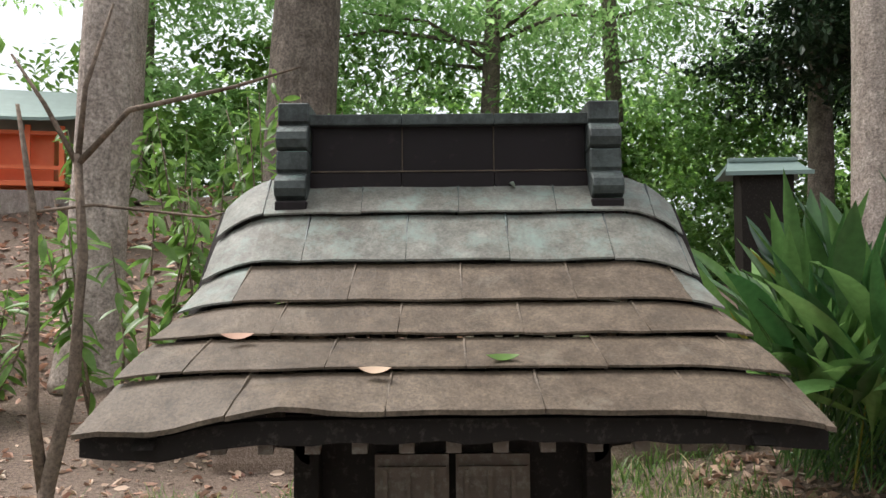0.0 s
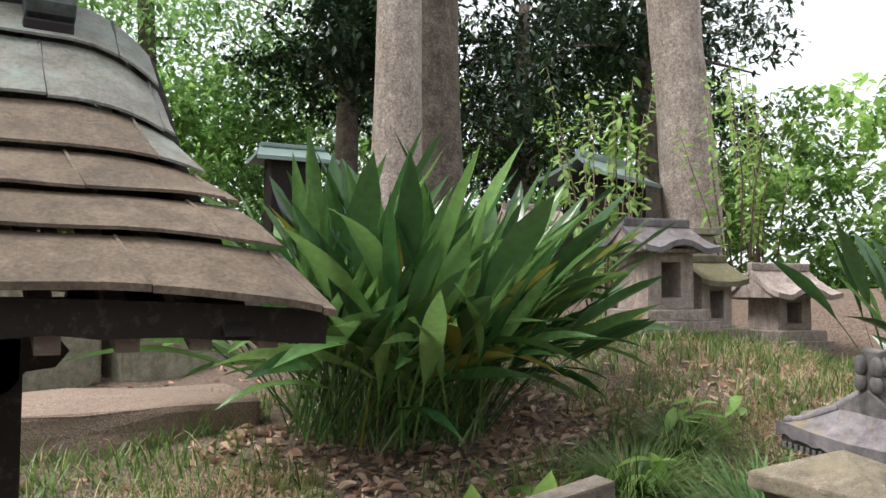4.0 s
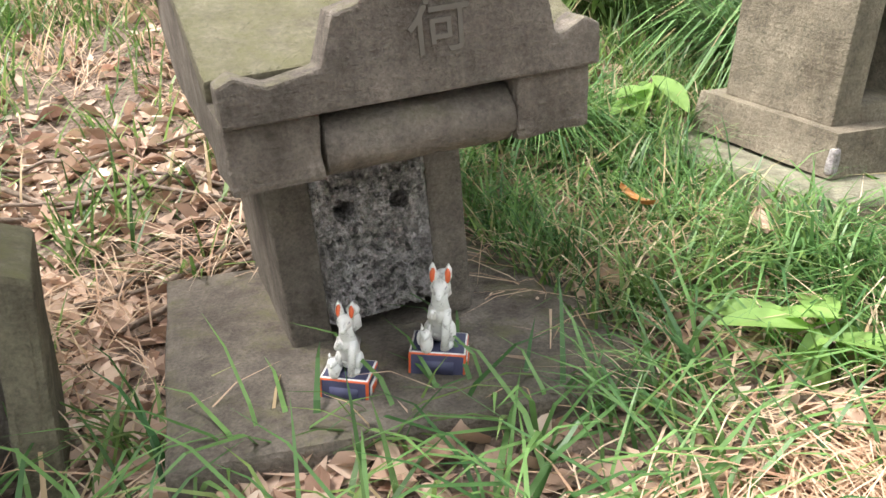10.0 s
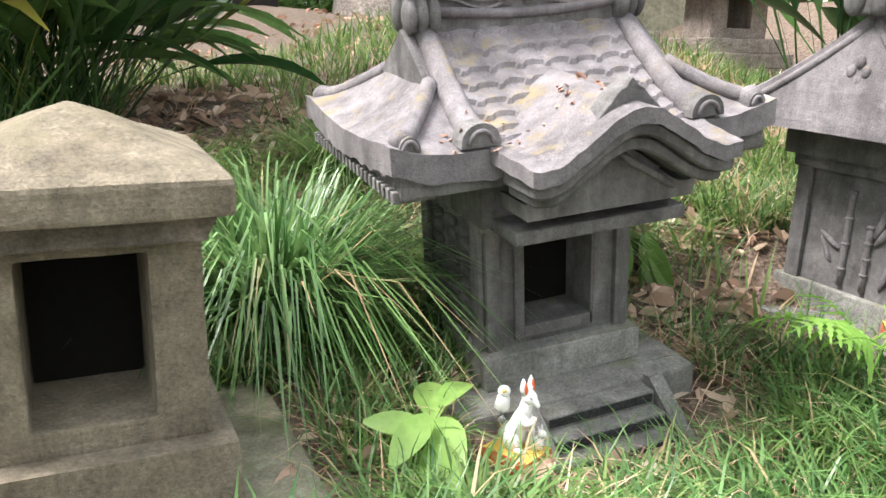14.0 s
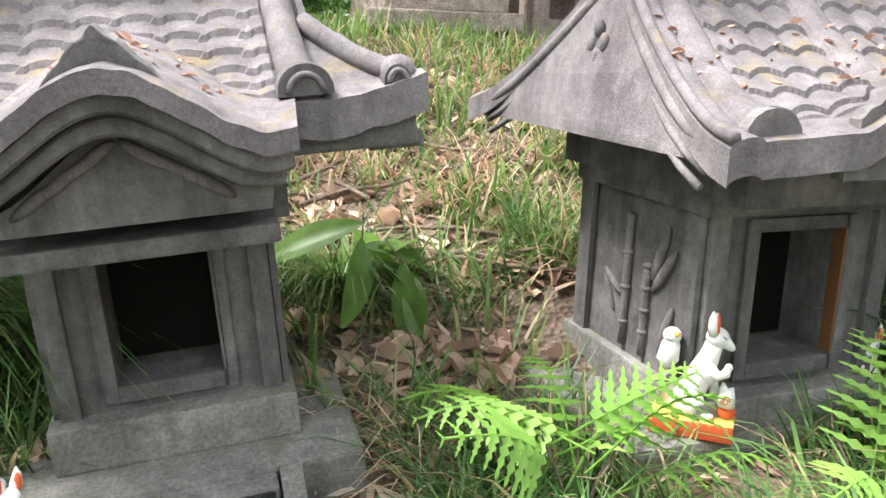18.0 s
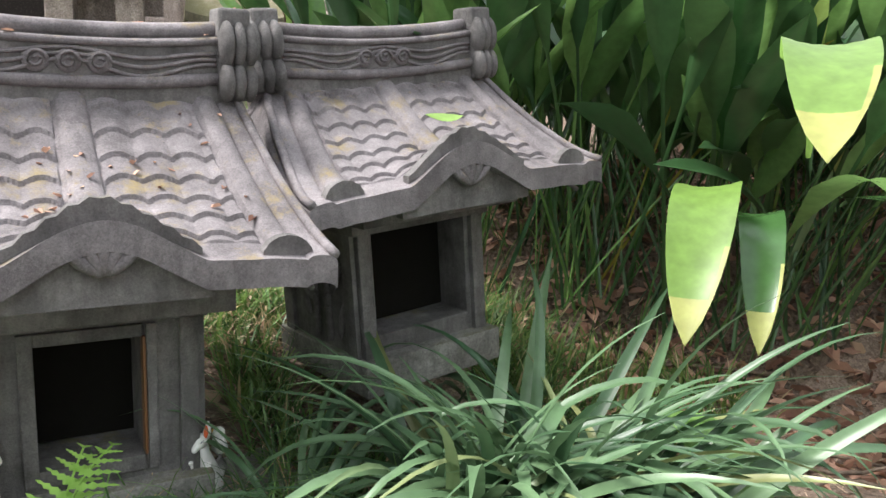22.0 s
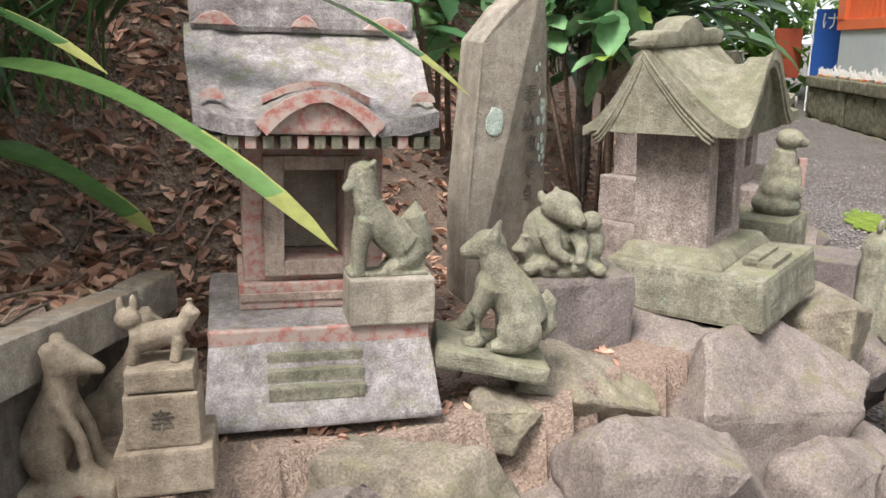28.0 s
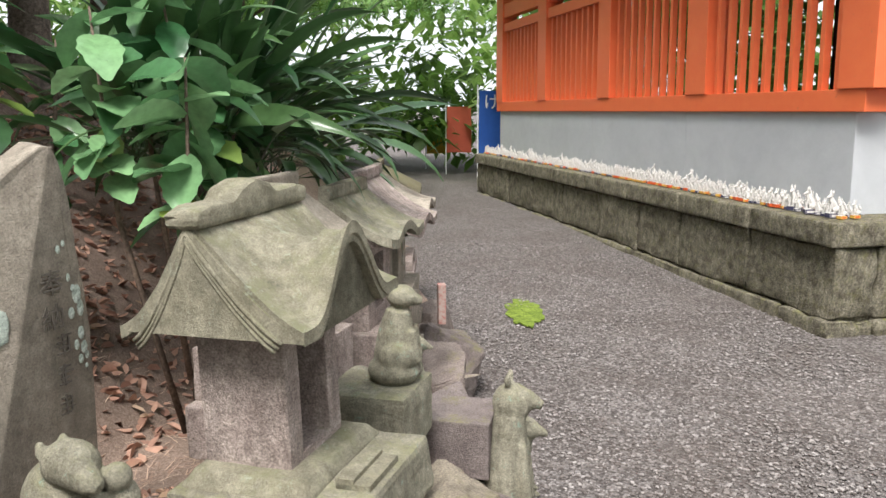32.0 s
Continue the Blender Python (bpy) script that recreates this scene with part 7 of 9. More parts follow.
# ---- figures and blocks beside the gravel ----
bm = B()
block(bm, -0.13, 0.13, -0.11, 0.13, 0, 0.17, bevel=0.02)
rough_up(bm, 0.008, 10, 4, 6)
solid("stone_block", bm, "green_stone", "stone block stained with blue-green lichen", "block", pose(6.2, -0.22, 0.45, 0, 0, -25))
bm = B()
ball(bm, (0, 0, 0.035), (0.085, 0.075, 0.045), 14, 8)
tube(bm, [(0, 0, 0.05), (0, -0.005, 0.14), (0, -0.012, 0.2)], [0.062, 0.05, 0.034], 14)
ball(bm, (0, -0.02, 0.235), (0.036, 0.042, 0.032), 12, 8)
tube(bm, [(0, -0.04, 0.23), (0, -0.075, 0.222)], [0.022, 0.012], 8)
for s in (-1, 1):
    tube(bm, [(s * 0.03, -0.045, 0.15), (s * 0.032, -0.06, 0.06)], [0.017, 0.016], 8)
    ball(bm, (s * 0.05, -0.01, 0.08), (0.025, 0.05, 0.04), 10, 6)
remeshed(solid("stone_fox", bm, "green_stone", "upright seated stone fox with blue-green lichen", "statue", pose(6.22, -0.26, 0.61, 0, 0, -10), True), 0.005)
bm = B()
tube(bm, [(0, 0, 0), (0, 0, 0.12), (0.0, -0.01, 0.25), (0, -0.015, 0.36)], [0.07, 0.062, 0.058, 0.048], 14)
ball(bm, (0, -0.02, 0.395), (0.05, 0.06, 0.06), 12, 8)
tube(bm, [(0, -0.06, 0.41), (0, -0.11, 0.39)], [0.03, 0.014], 8)
for s in (-1, 1):
    tube(bm, [(s * 0.03, -0.05, 0.28), (s * 0.035, -0.075, 0.1)], [0.02, 0.018], 8)
    ball(bm, (s * 0.032, -0.01, 0.465), (0.014, 0.012, 0.022), 8, 6)
remeshed(solid("stone_fox", bm, "green_stone", "tall weathered stone fox standing beside the gravel", "statue", pose(6.3, -0.58, 0.1, 0, 4, -20), True), 0.007)
bm = fox_bm(0.2, True, (0.1, 0.08, 0.06), False, 1.0, True)
remeshed(solid("stone_fox", bm, "green_stone", "small worn stone fox on a plinth", "statue", pose(6.72, -0.36, 0.36, 0, 0, -100), True), 0.006)
bm = fox_bm(0.3, True, None, False, 1.0, True)
remeshed(solid("stone_fox", bm, "green_stone", "worn stone fox standing low behind another statue", "statue", pose(6.5, -0.66, 0.12, 0, 0, -100), True), 0.008)
bm = B()
block(bm, -0.11, 0.11, -0.14, 0.14, 0, 0.17, bevel=0.006)
solid("stone_block", bm, "rock_dark", "smooth dark purple-grey stone block", "block", pose(6.42, -0.44, 0.28, 0, 0, -22))

# ---- plain stone shrines farther off ----


def plain_shrine(label, m, w, d, h, body, roof, over=0.07, rise=0.13, sweep=True, base=(1.35, 0.12)):
    t = thing("stone_shrine", label, "stone shrine", m)
    bm = B()
    hollow_box(bm, w, d, 0, h, w * 0.42, h * 0.2, h * 0.8, d * 0.6, w * 0.97)
    worn(bm, 0.005, 0.002, 14, w * 9, 0)
    part("body", bm, body, t)
    for k, f in enumerate((1.0, 1.25)):
        bm = B()
        bw = w * base[0] * f / 2
        block(bm, -bw, bw, -0.05 * f - 0.02, d + 0.03, -base[1] / 2 * (k + 1), -base[1] / 2 * k, bevel=0.006)
        rough_up(bm, 0.003, 14, 2, k + w)
        part("base", bm, body, t)
    half = w / 2 + over

    def top(u, v, front):
        y = d / 2 + ((-over * 1.2 if front else d + over) - d / 2) * v
        z = h + rise * (1 - concave(v, 1.5 if sweep else 1.0))
        k = 0.05 * max(0, math.cos(min(abs(u) / 0.6, 1) * math.pi / 2)) * max(0, (v - 0.4) / 0.6) if sweep and front else 0
        return (u * half * (0.92 + 0.08 * v), y, z + k + 0.02 * abs(u) ** 3 * v + (0.004 * abs(math.cos(u * 16)) if sweep else 0))
    for front in (True, False):
        bm = B()
        sheet(bm, lambda u, v: top(u, v, front), lin(-1, 1, 41), lin(0, 1, 12), 0.03)
        part("roof_slope", bm, roof, t)
    for sx in (-1, 1):
        bm = B()
        prism(bm, [(-over * 0.8, h - 0.01), (d / 2, h + rise - 0.02), (d + over * 0.7, h - 0.01)], *sorted((sx * half * 0.85, sx * half * 0.9)))
        for v in bm.verts:
            v.co = Vector((v.co.y, v.co.x, v.co.z))
        bmesh.ops.recalc_face_normals(bm, faces=bm.faces)
        part("gable_wall", bm, body, t)
    bm = B()
    block(bm, -half * 0.92, half * 0.92, d / 2 - 0.022, d / 2 + 0.022, h + rise - 0.012, h + rise + 0.035, bevel=0.008)
    rough_up(bm, 0.003, 16, 3, 2)
    part("ridge_bar", bm, roof, t)
    bm = B()
    block(bm, -half * 0.85, half * 0.85, -over * 0.7, d + over * 0.6, h - 0.012, h + 0.004)
    part("soffit", bm, body, t)
    return t


plain_shrine("pale stone shrine with a whitish tiled roof on a stepped base", stand(3.43, 3.4, 1.49, -8), 0.3, 0.26, 0.31, "pink_stone", "cement_roof", 0.09, 0.14)
plain_shrine("pale stone shrine with a mossy plain gabled roof", stand(3.9, 3.5, 1.38, -8), 0.22, 0.22, 0.26, "pink_stone", "tuff_moss", 0.06, 0.12, False, (1.6, 0.1))
plain_shrine("pale stone shrine with a swept grey tiled roof", stand(4.45, 3.4, 1.36, -10), 0.26, 0.24, 0.2, "pink_stone", "pink_stone", 0.11, 0.16)
plain_shrine("weathered stone shrine with an open window niche", stand(3.8, 5.0, 1.7, -20), 0.3, 0.28, 0.34, "pink_stone", "pink_stone", 0.09, 0.14)
plain_shrine("pale carved stone shrine raised on a sand bank", stand(0.55, 5.4, 1.72, 5), 0.34, 0.3, 0.4, "pink_stone", "pink_stone", 0.1, 0.16)
plain_shrine("low reddish stone shrine on a sand bank", stand(1.25, 5.3, 1.5, 5), 0.26, 0.24, 0.22, "pink_stone", "rock_dark", 0.07, 0.12)
plain_shrine("grey stone shrine with slab sides behind a mossy one", stand(6.38, -0.02, 0.7, -25), 0.28, 0.22, 0.28, "pink_stone", "slab_stone", 0.05, 0.14, False, (1.3, 0.3))
plain_shrine("grey stone shrine with swept roof and green lichen", stand(6.9, -0.27, 0.6, -20), 0.28, 0.24, 0.31, "pink_stone", "green_stone", 0.09, 0.15, True, (1.25, 0.42))
plain_shrine("grey stone shrine with broad swept roof beside the gravel", stand(7.5, -0.38, 0.54, -15), 0.34, 0.26, 0.32, "slab_stone", "pink_stone", 0.12, 0.2, True, (1.25, 0.44))
plain_shrine("grey stone shrine with upswept roof ends", stand(8.25, -0.48, 0.46, -12), 0.36, 0.3, 0.38, "slab_stone", "slab_stone", 0.13, 0.18, True, (1.25, 0.4))
plain_shrine("stone shrine with a mossy green gabled roof", stand(9.4, -0.6, 0.4, -8), 0.4, 0.3, 0.42, "pink_stone", "tuff_moss", 0.1, 0.16, False)
bm = B()
block(bm, -0.02, 0.02, -0.03, 0, 0, 0.16, bevel=0.003)
solid("red_post", bm, "red_wash", "small faded red wooden post between stones", "post", pose(7.22, -0.52, 0.5))
# moss patch on the gravel
bm = B()
bmesh.ops.create_circle(bm, cap_ends=True, segments=40, radius=1)
for v in bm.verts:
    a = math.atan2(v.co.y, v.co.x)
    r = 1 + 0.35 * noise.noise(Vector((math.cos(a) * 4, math.sin(a) * 4, 1)))
    v.co = Vector((v.co.x * 0.36 * r, v.co.y * 0.12 * r, 0.0))
ext = bmesh.ops.extrude_face_region(bm, geom=bm.faces[:])
bmesh.ops.translate(bm, vec=(0, 0, 0.008), verts=[e for e in ext["geom"] if isinstance(e, bmesh.types.BMVert)])
solid("moss_patch", bm, "moss", "bright green moss patch growing on the gravel", "moss", pose(9.3, -1.4, gravel_z(9.3, -1.4) + 0.002, 0, 0, -10))

# ---- row of fox figurines on the coping ----
protos = []
rnd = random.Random(9)
for h, panel in ((0.08, "navy"), (0.092, "ochre"), (0.108, "orange_red"), (0.14, "navy")):
    ob = solid("fox_figurine", fox_bm(h, False, (h * 0.5, h * 0.42, h * 0.2), False), ["porcelain_old", "porcelain_old", "porcelain_old" if panel == "navy" else "orange_red", panel, "porcelain_old"], "small white porcelain fox on a coloured box on the coping", "fox figurine", group="foxes on the coping")
    protos.append(ob)
first = set(range(4))
u = 0.1
k = 0
while u < LEN - 0.1:
    for row in range(2 if u < 5 else 1):
        i = rnd.choice((0, 0, 1, 1, 2)) if rnd.random() > 0.06 else 3
        m = HALL @ pose(u + rnd.uniform(-0.01, 0.01), -0.1 - 0.1 * row + rnd.uniform(-0.012, 0.012), 0.68, 0, 0, 90 + rnd.uniform(-25, 25))
        if i in first:
            protos[i].matrix_basis = m
            first.discard(i)
        else:
            copy_thing(protos[i], m)
        k += 1
    u += rnd.uniform(0.05, 0.075)

# ---- banners and far buildings ----


def banner(x, y, z, yaw, col, text, w=0.45, h=1.5):
    t = thing("banner", {"blue_cloth": "blue cloth banner with white writing", "red_cloth": "red cloth banner with white writing", "yellow_cloth": "yellow cloth banner on a pole"}[col], "banner", pose(x, y, z, 0, 0, yaw))
    bm = B()
    sheet(bm, lambda u, v: (u * w, 0.02 * math.sin(v * 5 + u * 3), v * h), lin(0, 1, 6), lin(0, 1, 12), 0.001)
    part("cloth", bm, col, t)
    bm = B()
    tube(bm, [(-0.02, 0, -z), (-0.02, 0, h + 0.1)], [0.012, 0.012], 8)
    part("pole", bm, "white_ink", t)
    for k, c in enumerate(text):
        writing(t, c, 0.28, pose(w / 2, -0.03, h - 0.2 - 0.28 * k, 90, 0, 0), "white_ink", 0.001)
    return t


banner(17.85, -2.75, 0.5, -82, "blue_cloth", "け", 0.42, 1.15)
banner(20.4, -2.6, 0.5, -85, "red_cloth", "", 0.5, 0.9)
banner(22.0, -2.4, 0.4, -85, "yellow_cloth", "", 0.5, 0.7)

red = thing("red_shrine", "small vermilion shrine building with a green copper roof on stone footing", "building", pose(-4.3, 8.4, 2.75, 0, 0, 15) @ Matrix.Scale(0.62, 4))
for nm, a, mt in (("footing", (-0.9, 0.9, -0.8, 0.8, -0.5, 0.0), "pink_stone"), ("body", (-0.6, 0.6, -0.45, 0.6, 0.0, 1.0), "vermilion"), ("veranda", (-0.8, 0.8, -0.7, 0.75, 0.08, 0.16), "vermilion")):
    bm = B()
    block(bm, *a, bevel=0.01)
    part(nm, bm, mt, red)
for x in (-0.75, -0.25, 0.25, 0.75):
    bm = B()
    block(bm, x - 0.04, x + 0.04, -0.7, -0.62, 0.16, 1.05, bevel=0.005)
    part("post", bm, "vermilion", red)
for z in (0.35, 0.9):
    bm = B()
    block(bm, -0.8, 0.8, -0.68, -0.63, z, z + 0.06)
    part("rail", bm, "vermilion", red)
for front in (True, False):
    bm = B()
    sheet(bm, lambda u, v: (u * (0.9 + 0.25 * v), (-1.05 if front else 1.05) * v, 1.75 - 0.65 * concave(v, 1.6) + 0.08 * abs(u) ** 3 * v), lin(-1, 1, 21), lin(0, 1, 10), 0.05)
    part("roof_slope", bm, "patina_roof", red)


def far_roofed(x, y, z, yaw, w, label, body="dark_wood"):
    t = thing("small_shrine", label, "shrine", pose(x, y, z, 0, 0, yaw))
    for front in (True, False):
        bm = B()
        sheet(bm, lambda u, v: (u * w * (0.8 + 0.2 * v), (-0.55 if front else 0.55) * w * v, 0.3 * w * (1 - concave(v, 1.4))), lin(-1, 1, 15), lin(0, 1, 8), 0.04)
        part("roof_slope", bm, "patina_roof", t)
    bm = B()
    block(bm, -w * 0.8, w * 0.8, -0.03, 0.03, 0.28 * w, 0.38 * w, bevel=0.01)
    part("ridge", bm, "patina_roof", t)
    bm = B()
    block(bm, -w * 0.6, w * 0.6, -w * 0.35, w * 0.35, -1.4, 0.03)
    part("body", bm, body, t)
    bm = B()
    block(bm, -w * 0.8, w * 0.8, -w * 0.5, w * 0.5, -1.8, -1.4, bevel=0.02)
    part("footing", bm, "pink_stone", t)
    return t


far_roofed(3.2, 8.2, 2.88, -5, 0.42, "small dark wooden shrine with a pale green copper roof")
far_roofed(6.3, 7.0, 2.75, 20, 0.75, "dark wooden shrine with a low green copper roof")
bm = B()
block(bm, -0.45, 0.45, -0.12, 0.12, -0.3, 0.6, bevel=0.02)
block(bm, -0.5, 0.5, -0.15, 0.15, 0.6, 0.66, bevel=0.01)
solid("plaster_wall", bm, "sandstone", "low beige plastered wall with a coping", "wall", pose(5.3, 5.3, 1.45, 0, 0, -25))
bm = B()
block(bm, -1.2, 1.2, -0.15, 0.5, -0.5, 0.03, bevel=0.03)
rough_up(bm, 0.025, 5, 6, 3)
solid("sand_step", bm, "sand", "low eroded sandy step with a stone edge", "step", pose(0.15, 3.9, 1.1, 0, 0, -3))

for cx, cy, zt, w, sd in ((0.55, 5.45, 1.595, 0.75, 4), (1.3, 5.4, 1.375, 0.6, 5)):
    bm = B()
    block(bm, -w / 2, w / 2, -0.3, 0.45, -0.75, 0, bevel=0.02)
    rough_up(bm, 0.012, 6, 5, sd)
    solid("stone_ledge", bm, "sandstone", "rough sandy stone ledge under a shrine", "ledge", pose(cx, cy, zt, 0, 0, 5))
# ---- grass, tufts, dead leaves ----


def blades(rng, roots, length, lean, curl, width, azimuth=None, sag=0.75):
    """Bent blades from root points (N, 3); every other argument is (low, high). Returns verts, faces."""
    n = len(roots)
    L = rng.uniform(*length, n)
    a = rng.uniform(0, 2 * np.pi, n) if azimuth is None else azimuth
    t0 = np.abs(rng.uniform(*lean, n))
    c = rng.uniform(*curl, n)
    w = rng.uniform(*width, n)
    ca, sa = np.cos(a), np.sin(a)
    out = []
    for s in (0.0, 0.35, 0.7, 1.0):
        r = L * (np.sin(t0) * s + c * s * s)
        z = L * (np.cos(t0) * s - c * sag * s * s * s)
        k = w * (1 - s ** 2.2) * 0.5
        p = np.stack([roots[:, 0] + ca * r, roots[:, 1] + sa * r, roots[:, 2] + np.maximum(z, -0.02 if sag < 1 else -0.2)], 1)
        o = np.stack([-sa * k, ca * k, np.zeros(n)], 1)
        if s < 1:
            out += [p - o, p + o]
        else:
            out.append(p)
    verts = np.stack(out, 1).reshape(-1, 3)
    b = np.arange(n) * 7
    faces = [tuple(f) for q in ((0, 1, 3, 2), (2, 3, 5, 4)) for f in np.stack([b + i for i in q], 1).tolist()]
    faces += [tuple(f) for f in np.stack([b + 4, b + 5, b + 6], 1).tolist()]
    return verts.tolist(), faces


BLOCKED = [(1.0, 1.26, 1.3, 1.6), (0.5, 0.78, 1.23, 1.42), (1.78, 2.09, 1.34, 1.66), (2.47, 2.76, 1.55, 1.9), (3.1, 3.46, 1.42, 1.8), (3.6, 3.98, 1.5, 1.85), (-0.35, 0.36, 1.05, 1.75), (0.2, 0.4, 1.1, 1.25)]
SLABS = [(3.08, 3.26, 1.28, 1.46), (3.36, 3.5, 1.38, 1.52), (2.36, 2.84, 1.36, 1.62), (0.88, 1.34, 1.19, 1.58), (1.72, 2.2, 1.21, 1.66), (2.5, 2.72, 1.42, 1.6), (3.07, 3.5, 1.42, 1.85)]


def free(x, y, slabs=True):
    for a, b, c, d in BLOCKED + (SLABS if slabs else []):
        if a < x < b and c < y < d:
            return False
    return True


def root_points(rng, n, x0, x1, y0, y1, clump, per, keep=None):
    """Roots in clumps on the raised ground."""
    pts = []
    while len(pts) < n:
        cx, cy = rng.uniform(x0, x1), rng.uniform(y0, y1)
        if keep is not None and rng.random() > keep(cx, cy):
            continue
        for _ in range(int(rng.integers(per // 2, per + 1))):
            x, y = rng.normal(cx, clump), rng.normal(cy, clump)
            if y > curve_at(x, FRONT) + 0.04 and free(x, y):
                pts.append((x, y, land(x, y) - 0.004))
    return np.array(pts[:n])


rng = np.random.default_rng(7)
lush = lambda x, y: (0.18 if 0.78 < x < 1.5 and y < 1.22 else 1) * (0.25 if 2.75 < x < 3.1 and 1.6 < y < 2.3 else 1) * (0.22 if x < 1.12 and 1.3 < y < 2.4 else 1) * (0.4 if 1.2 < x < 1.8 and 1.75 < y < 2.7 else 1) * (0.1 if 1.2 < x < 2.4 and 2.6 < y < 3.6 else 1) * max(0.15, 1 - max(0, y - 3.0) / 2.5)
for nm, mat, cnt, box, cl, per, Ln, le, cu, wi, lab in (
        ("grass", "grass", 8000, (0.35, 4.15, 0.86, 2.2), 0.026, 24, (0.05, 0.14), (0.1, 0.9), (0.1, 0.7), (0.0035, 0.007), "green grass growing thickly between the shrines"),
        ("grass", "grass_dark", 12000, (1.2, 4.2, 0.95, 2.0), 0.03, 30, (0.07, 0.17), (0.1, 0.8), (0.15, 0.7), (0.0025, 0.0045), "dark green grass growing between the shrines"),
        ("grass", "grass", 16000, (-0.6, 4.6, 1.6, 4.2), 0.06, 24, (0.06, 0.16), (0.05, 0.8), (0.05, 0.5), (0.004, 0.008), "thin grass on the slope behind the shrines"),
        ("grass", "grass", 6000, (-3.0, 0.2, 0.85, 3.2), 0.05, 26, (0.07, 0.18), (0.05, 0.8), (0.05, 0.5), (0.004, 0.007), "grass on the slope beside the wooden shrine"),
        ("dry_grass", "grass_dry", 13000, (-0.5, 4.0, 0.84, 3.2), 0.03, 34, (0.07, 0.16), (0.4, 1.25), (0.2, 0.8), (0.002, 0.0038), "dry straw-coloured grass among the green")):
    r = root_points(rng, cnt, *box, cl, per, lush)
    v, f = blades(rng, r, Ln, le, cu, wi)
    stuff(nm, v, f, mat, lab, "grass")
# straw hanging over the kerb
r = np.concatenate([root_points(rng, 700, cx - 0.12, cx + 0.12, 0.86, 1.0, 0.03, 60) for cx in (0.5, 1.0, 1.2, 1.35, 1.45, 1.6, 1.75, 2.2)])
v, f = blades(rng, r, (0.08, 0.17), (0.8, 1.4), (0.2, 0.9), (0.002, 0.0035), rng.normal(-1.57, 0.7, len(r)))
stuff("dry_grass", v, f, "grass_dry", "dry straw grass hanging over the kerb", "grass")
r = root_points(rng, 2300, 0.3, 3.6, 0.88, 1.25, 0.022, 12, lush)
v, f = blades(rng, r, (0.09, 0.19), (0.1, 0.7), (0.3, 0.9), (0.0045, 0.0075))
stuff("grass", v, f, "grass_dark", "long green grass along the kerb", "grass")
# big tufts
for x, y, n, L, lab in ((2.2, 1.88, 1500, 0.42, "large fountain-shaped tuft of long arching grass"), (2.02, 2.25, 900, 0.34, "tall bright green grass tuft behind the shrine"), (1.55, 1.75, 700, 0.2, "dark green grass tuft beside a shrine"), (2.5, 2.5, 800, 0.3, "tall bright green grass tuft"), (0.35, 2.6, 600, 0.25, "grass tuft with dry tips"), (0.05, 2.2, 600, 0.25, "grass tuft with dry tips"), (2.85, 1.95, 500, 0.16, "fine grass tuft with thin blades"), (1.62, 1.2, 220, 0.15, "thick green grass tuft"), (2.3, 1.25, 300, 0.15, "thick green grass tuft"), (2.85, 1.3, 250, 0.14, "thick green grass tuft")):
    a = rng.uniform(0, 6.283, n)
    q = rng.uniform(0, 1, n) ** 0.5 * L * 0.22
    r = np.stack([x + np.cos(a) * q, y + np.sin(a) * q, np.full(n, land(x, y) - 0.005)], 1)
    v, f = blades(rng, r, (L * 0.4, L * 1.2), (0.0, 0.6), (0.2, 0.66) if "arching" in lab else (0.4, 0.9), (0.005, 0.0085) if "arching" in lab else (0.003, 0.0056), a + rng.normal(0, 0.4, n), sag=1.55 if "arching" in lab else 0.95)
    ob = stuff("grass_tuft", v, f, "grass_long" if "arching" in lab else "grass_dark" if "dark" in lab else "grass", lab, "grass tuft")


def dead_leaves(rng, pts, size, up=0.35):
    verts, faces = [], []
    for x, y, z in pts:
        s = size * rng.uniform(0.55, 1.3)
        a = rng.uniform(0, 6.283)
        m = Euler((rng.normal(0, up), rng.normal(0, up), a)).to_matrix()
        c = rng.uniform(-0.25, 0.35) * s
        k = len(verts)
        for px, py, pz in ((-0.5, 0, 0), (-0.2, -0.2, c), (0.2, -0.19, c), (0.5, 0, 0.1 * s / max(s, 1e-6) * c), (0.2, 0.19, c), (-0.2, 0.2, c), (0, 0, 0)):
            w = m @ Vector((px * s, py * s, pz if abs(pz) < s else 0))
            verts.append((x + w.x, y + w.y, z + w.z + s * 0.12))
        faces += [(k, k + 1, k + 6), (k + 1, k + 2, k + 6), (k + 2, k + 3, k + 6), (k + 3, k + 4, k + 6), (k + 4, k + 5, k + 6), (k + 5, k, k + 6)]
    return verts, faces


def scatter(rng, n, x0, x1, y0, y1, test=None):
    pts = []
    while len(pts) < n:
        x, y = rng.uniform(x0, x1), rng.uniform(y0, y1)
        if (test is None or test(x, y)) and free(x, y, False):
            pts.append((x, y, land(x, y)))
    return pts


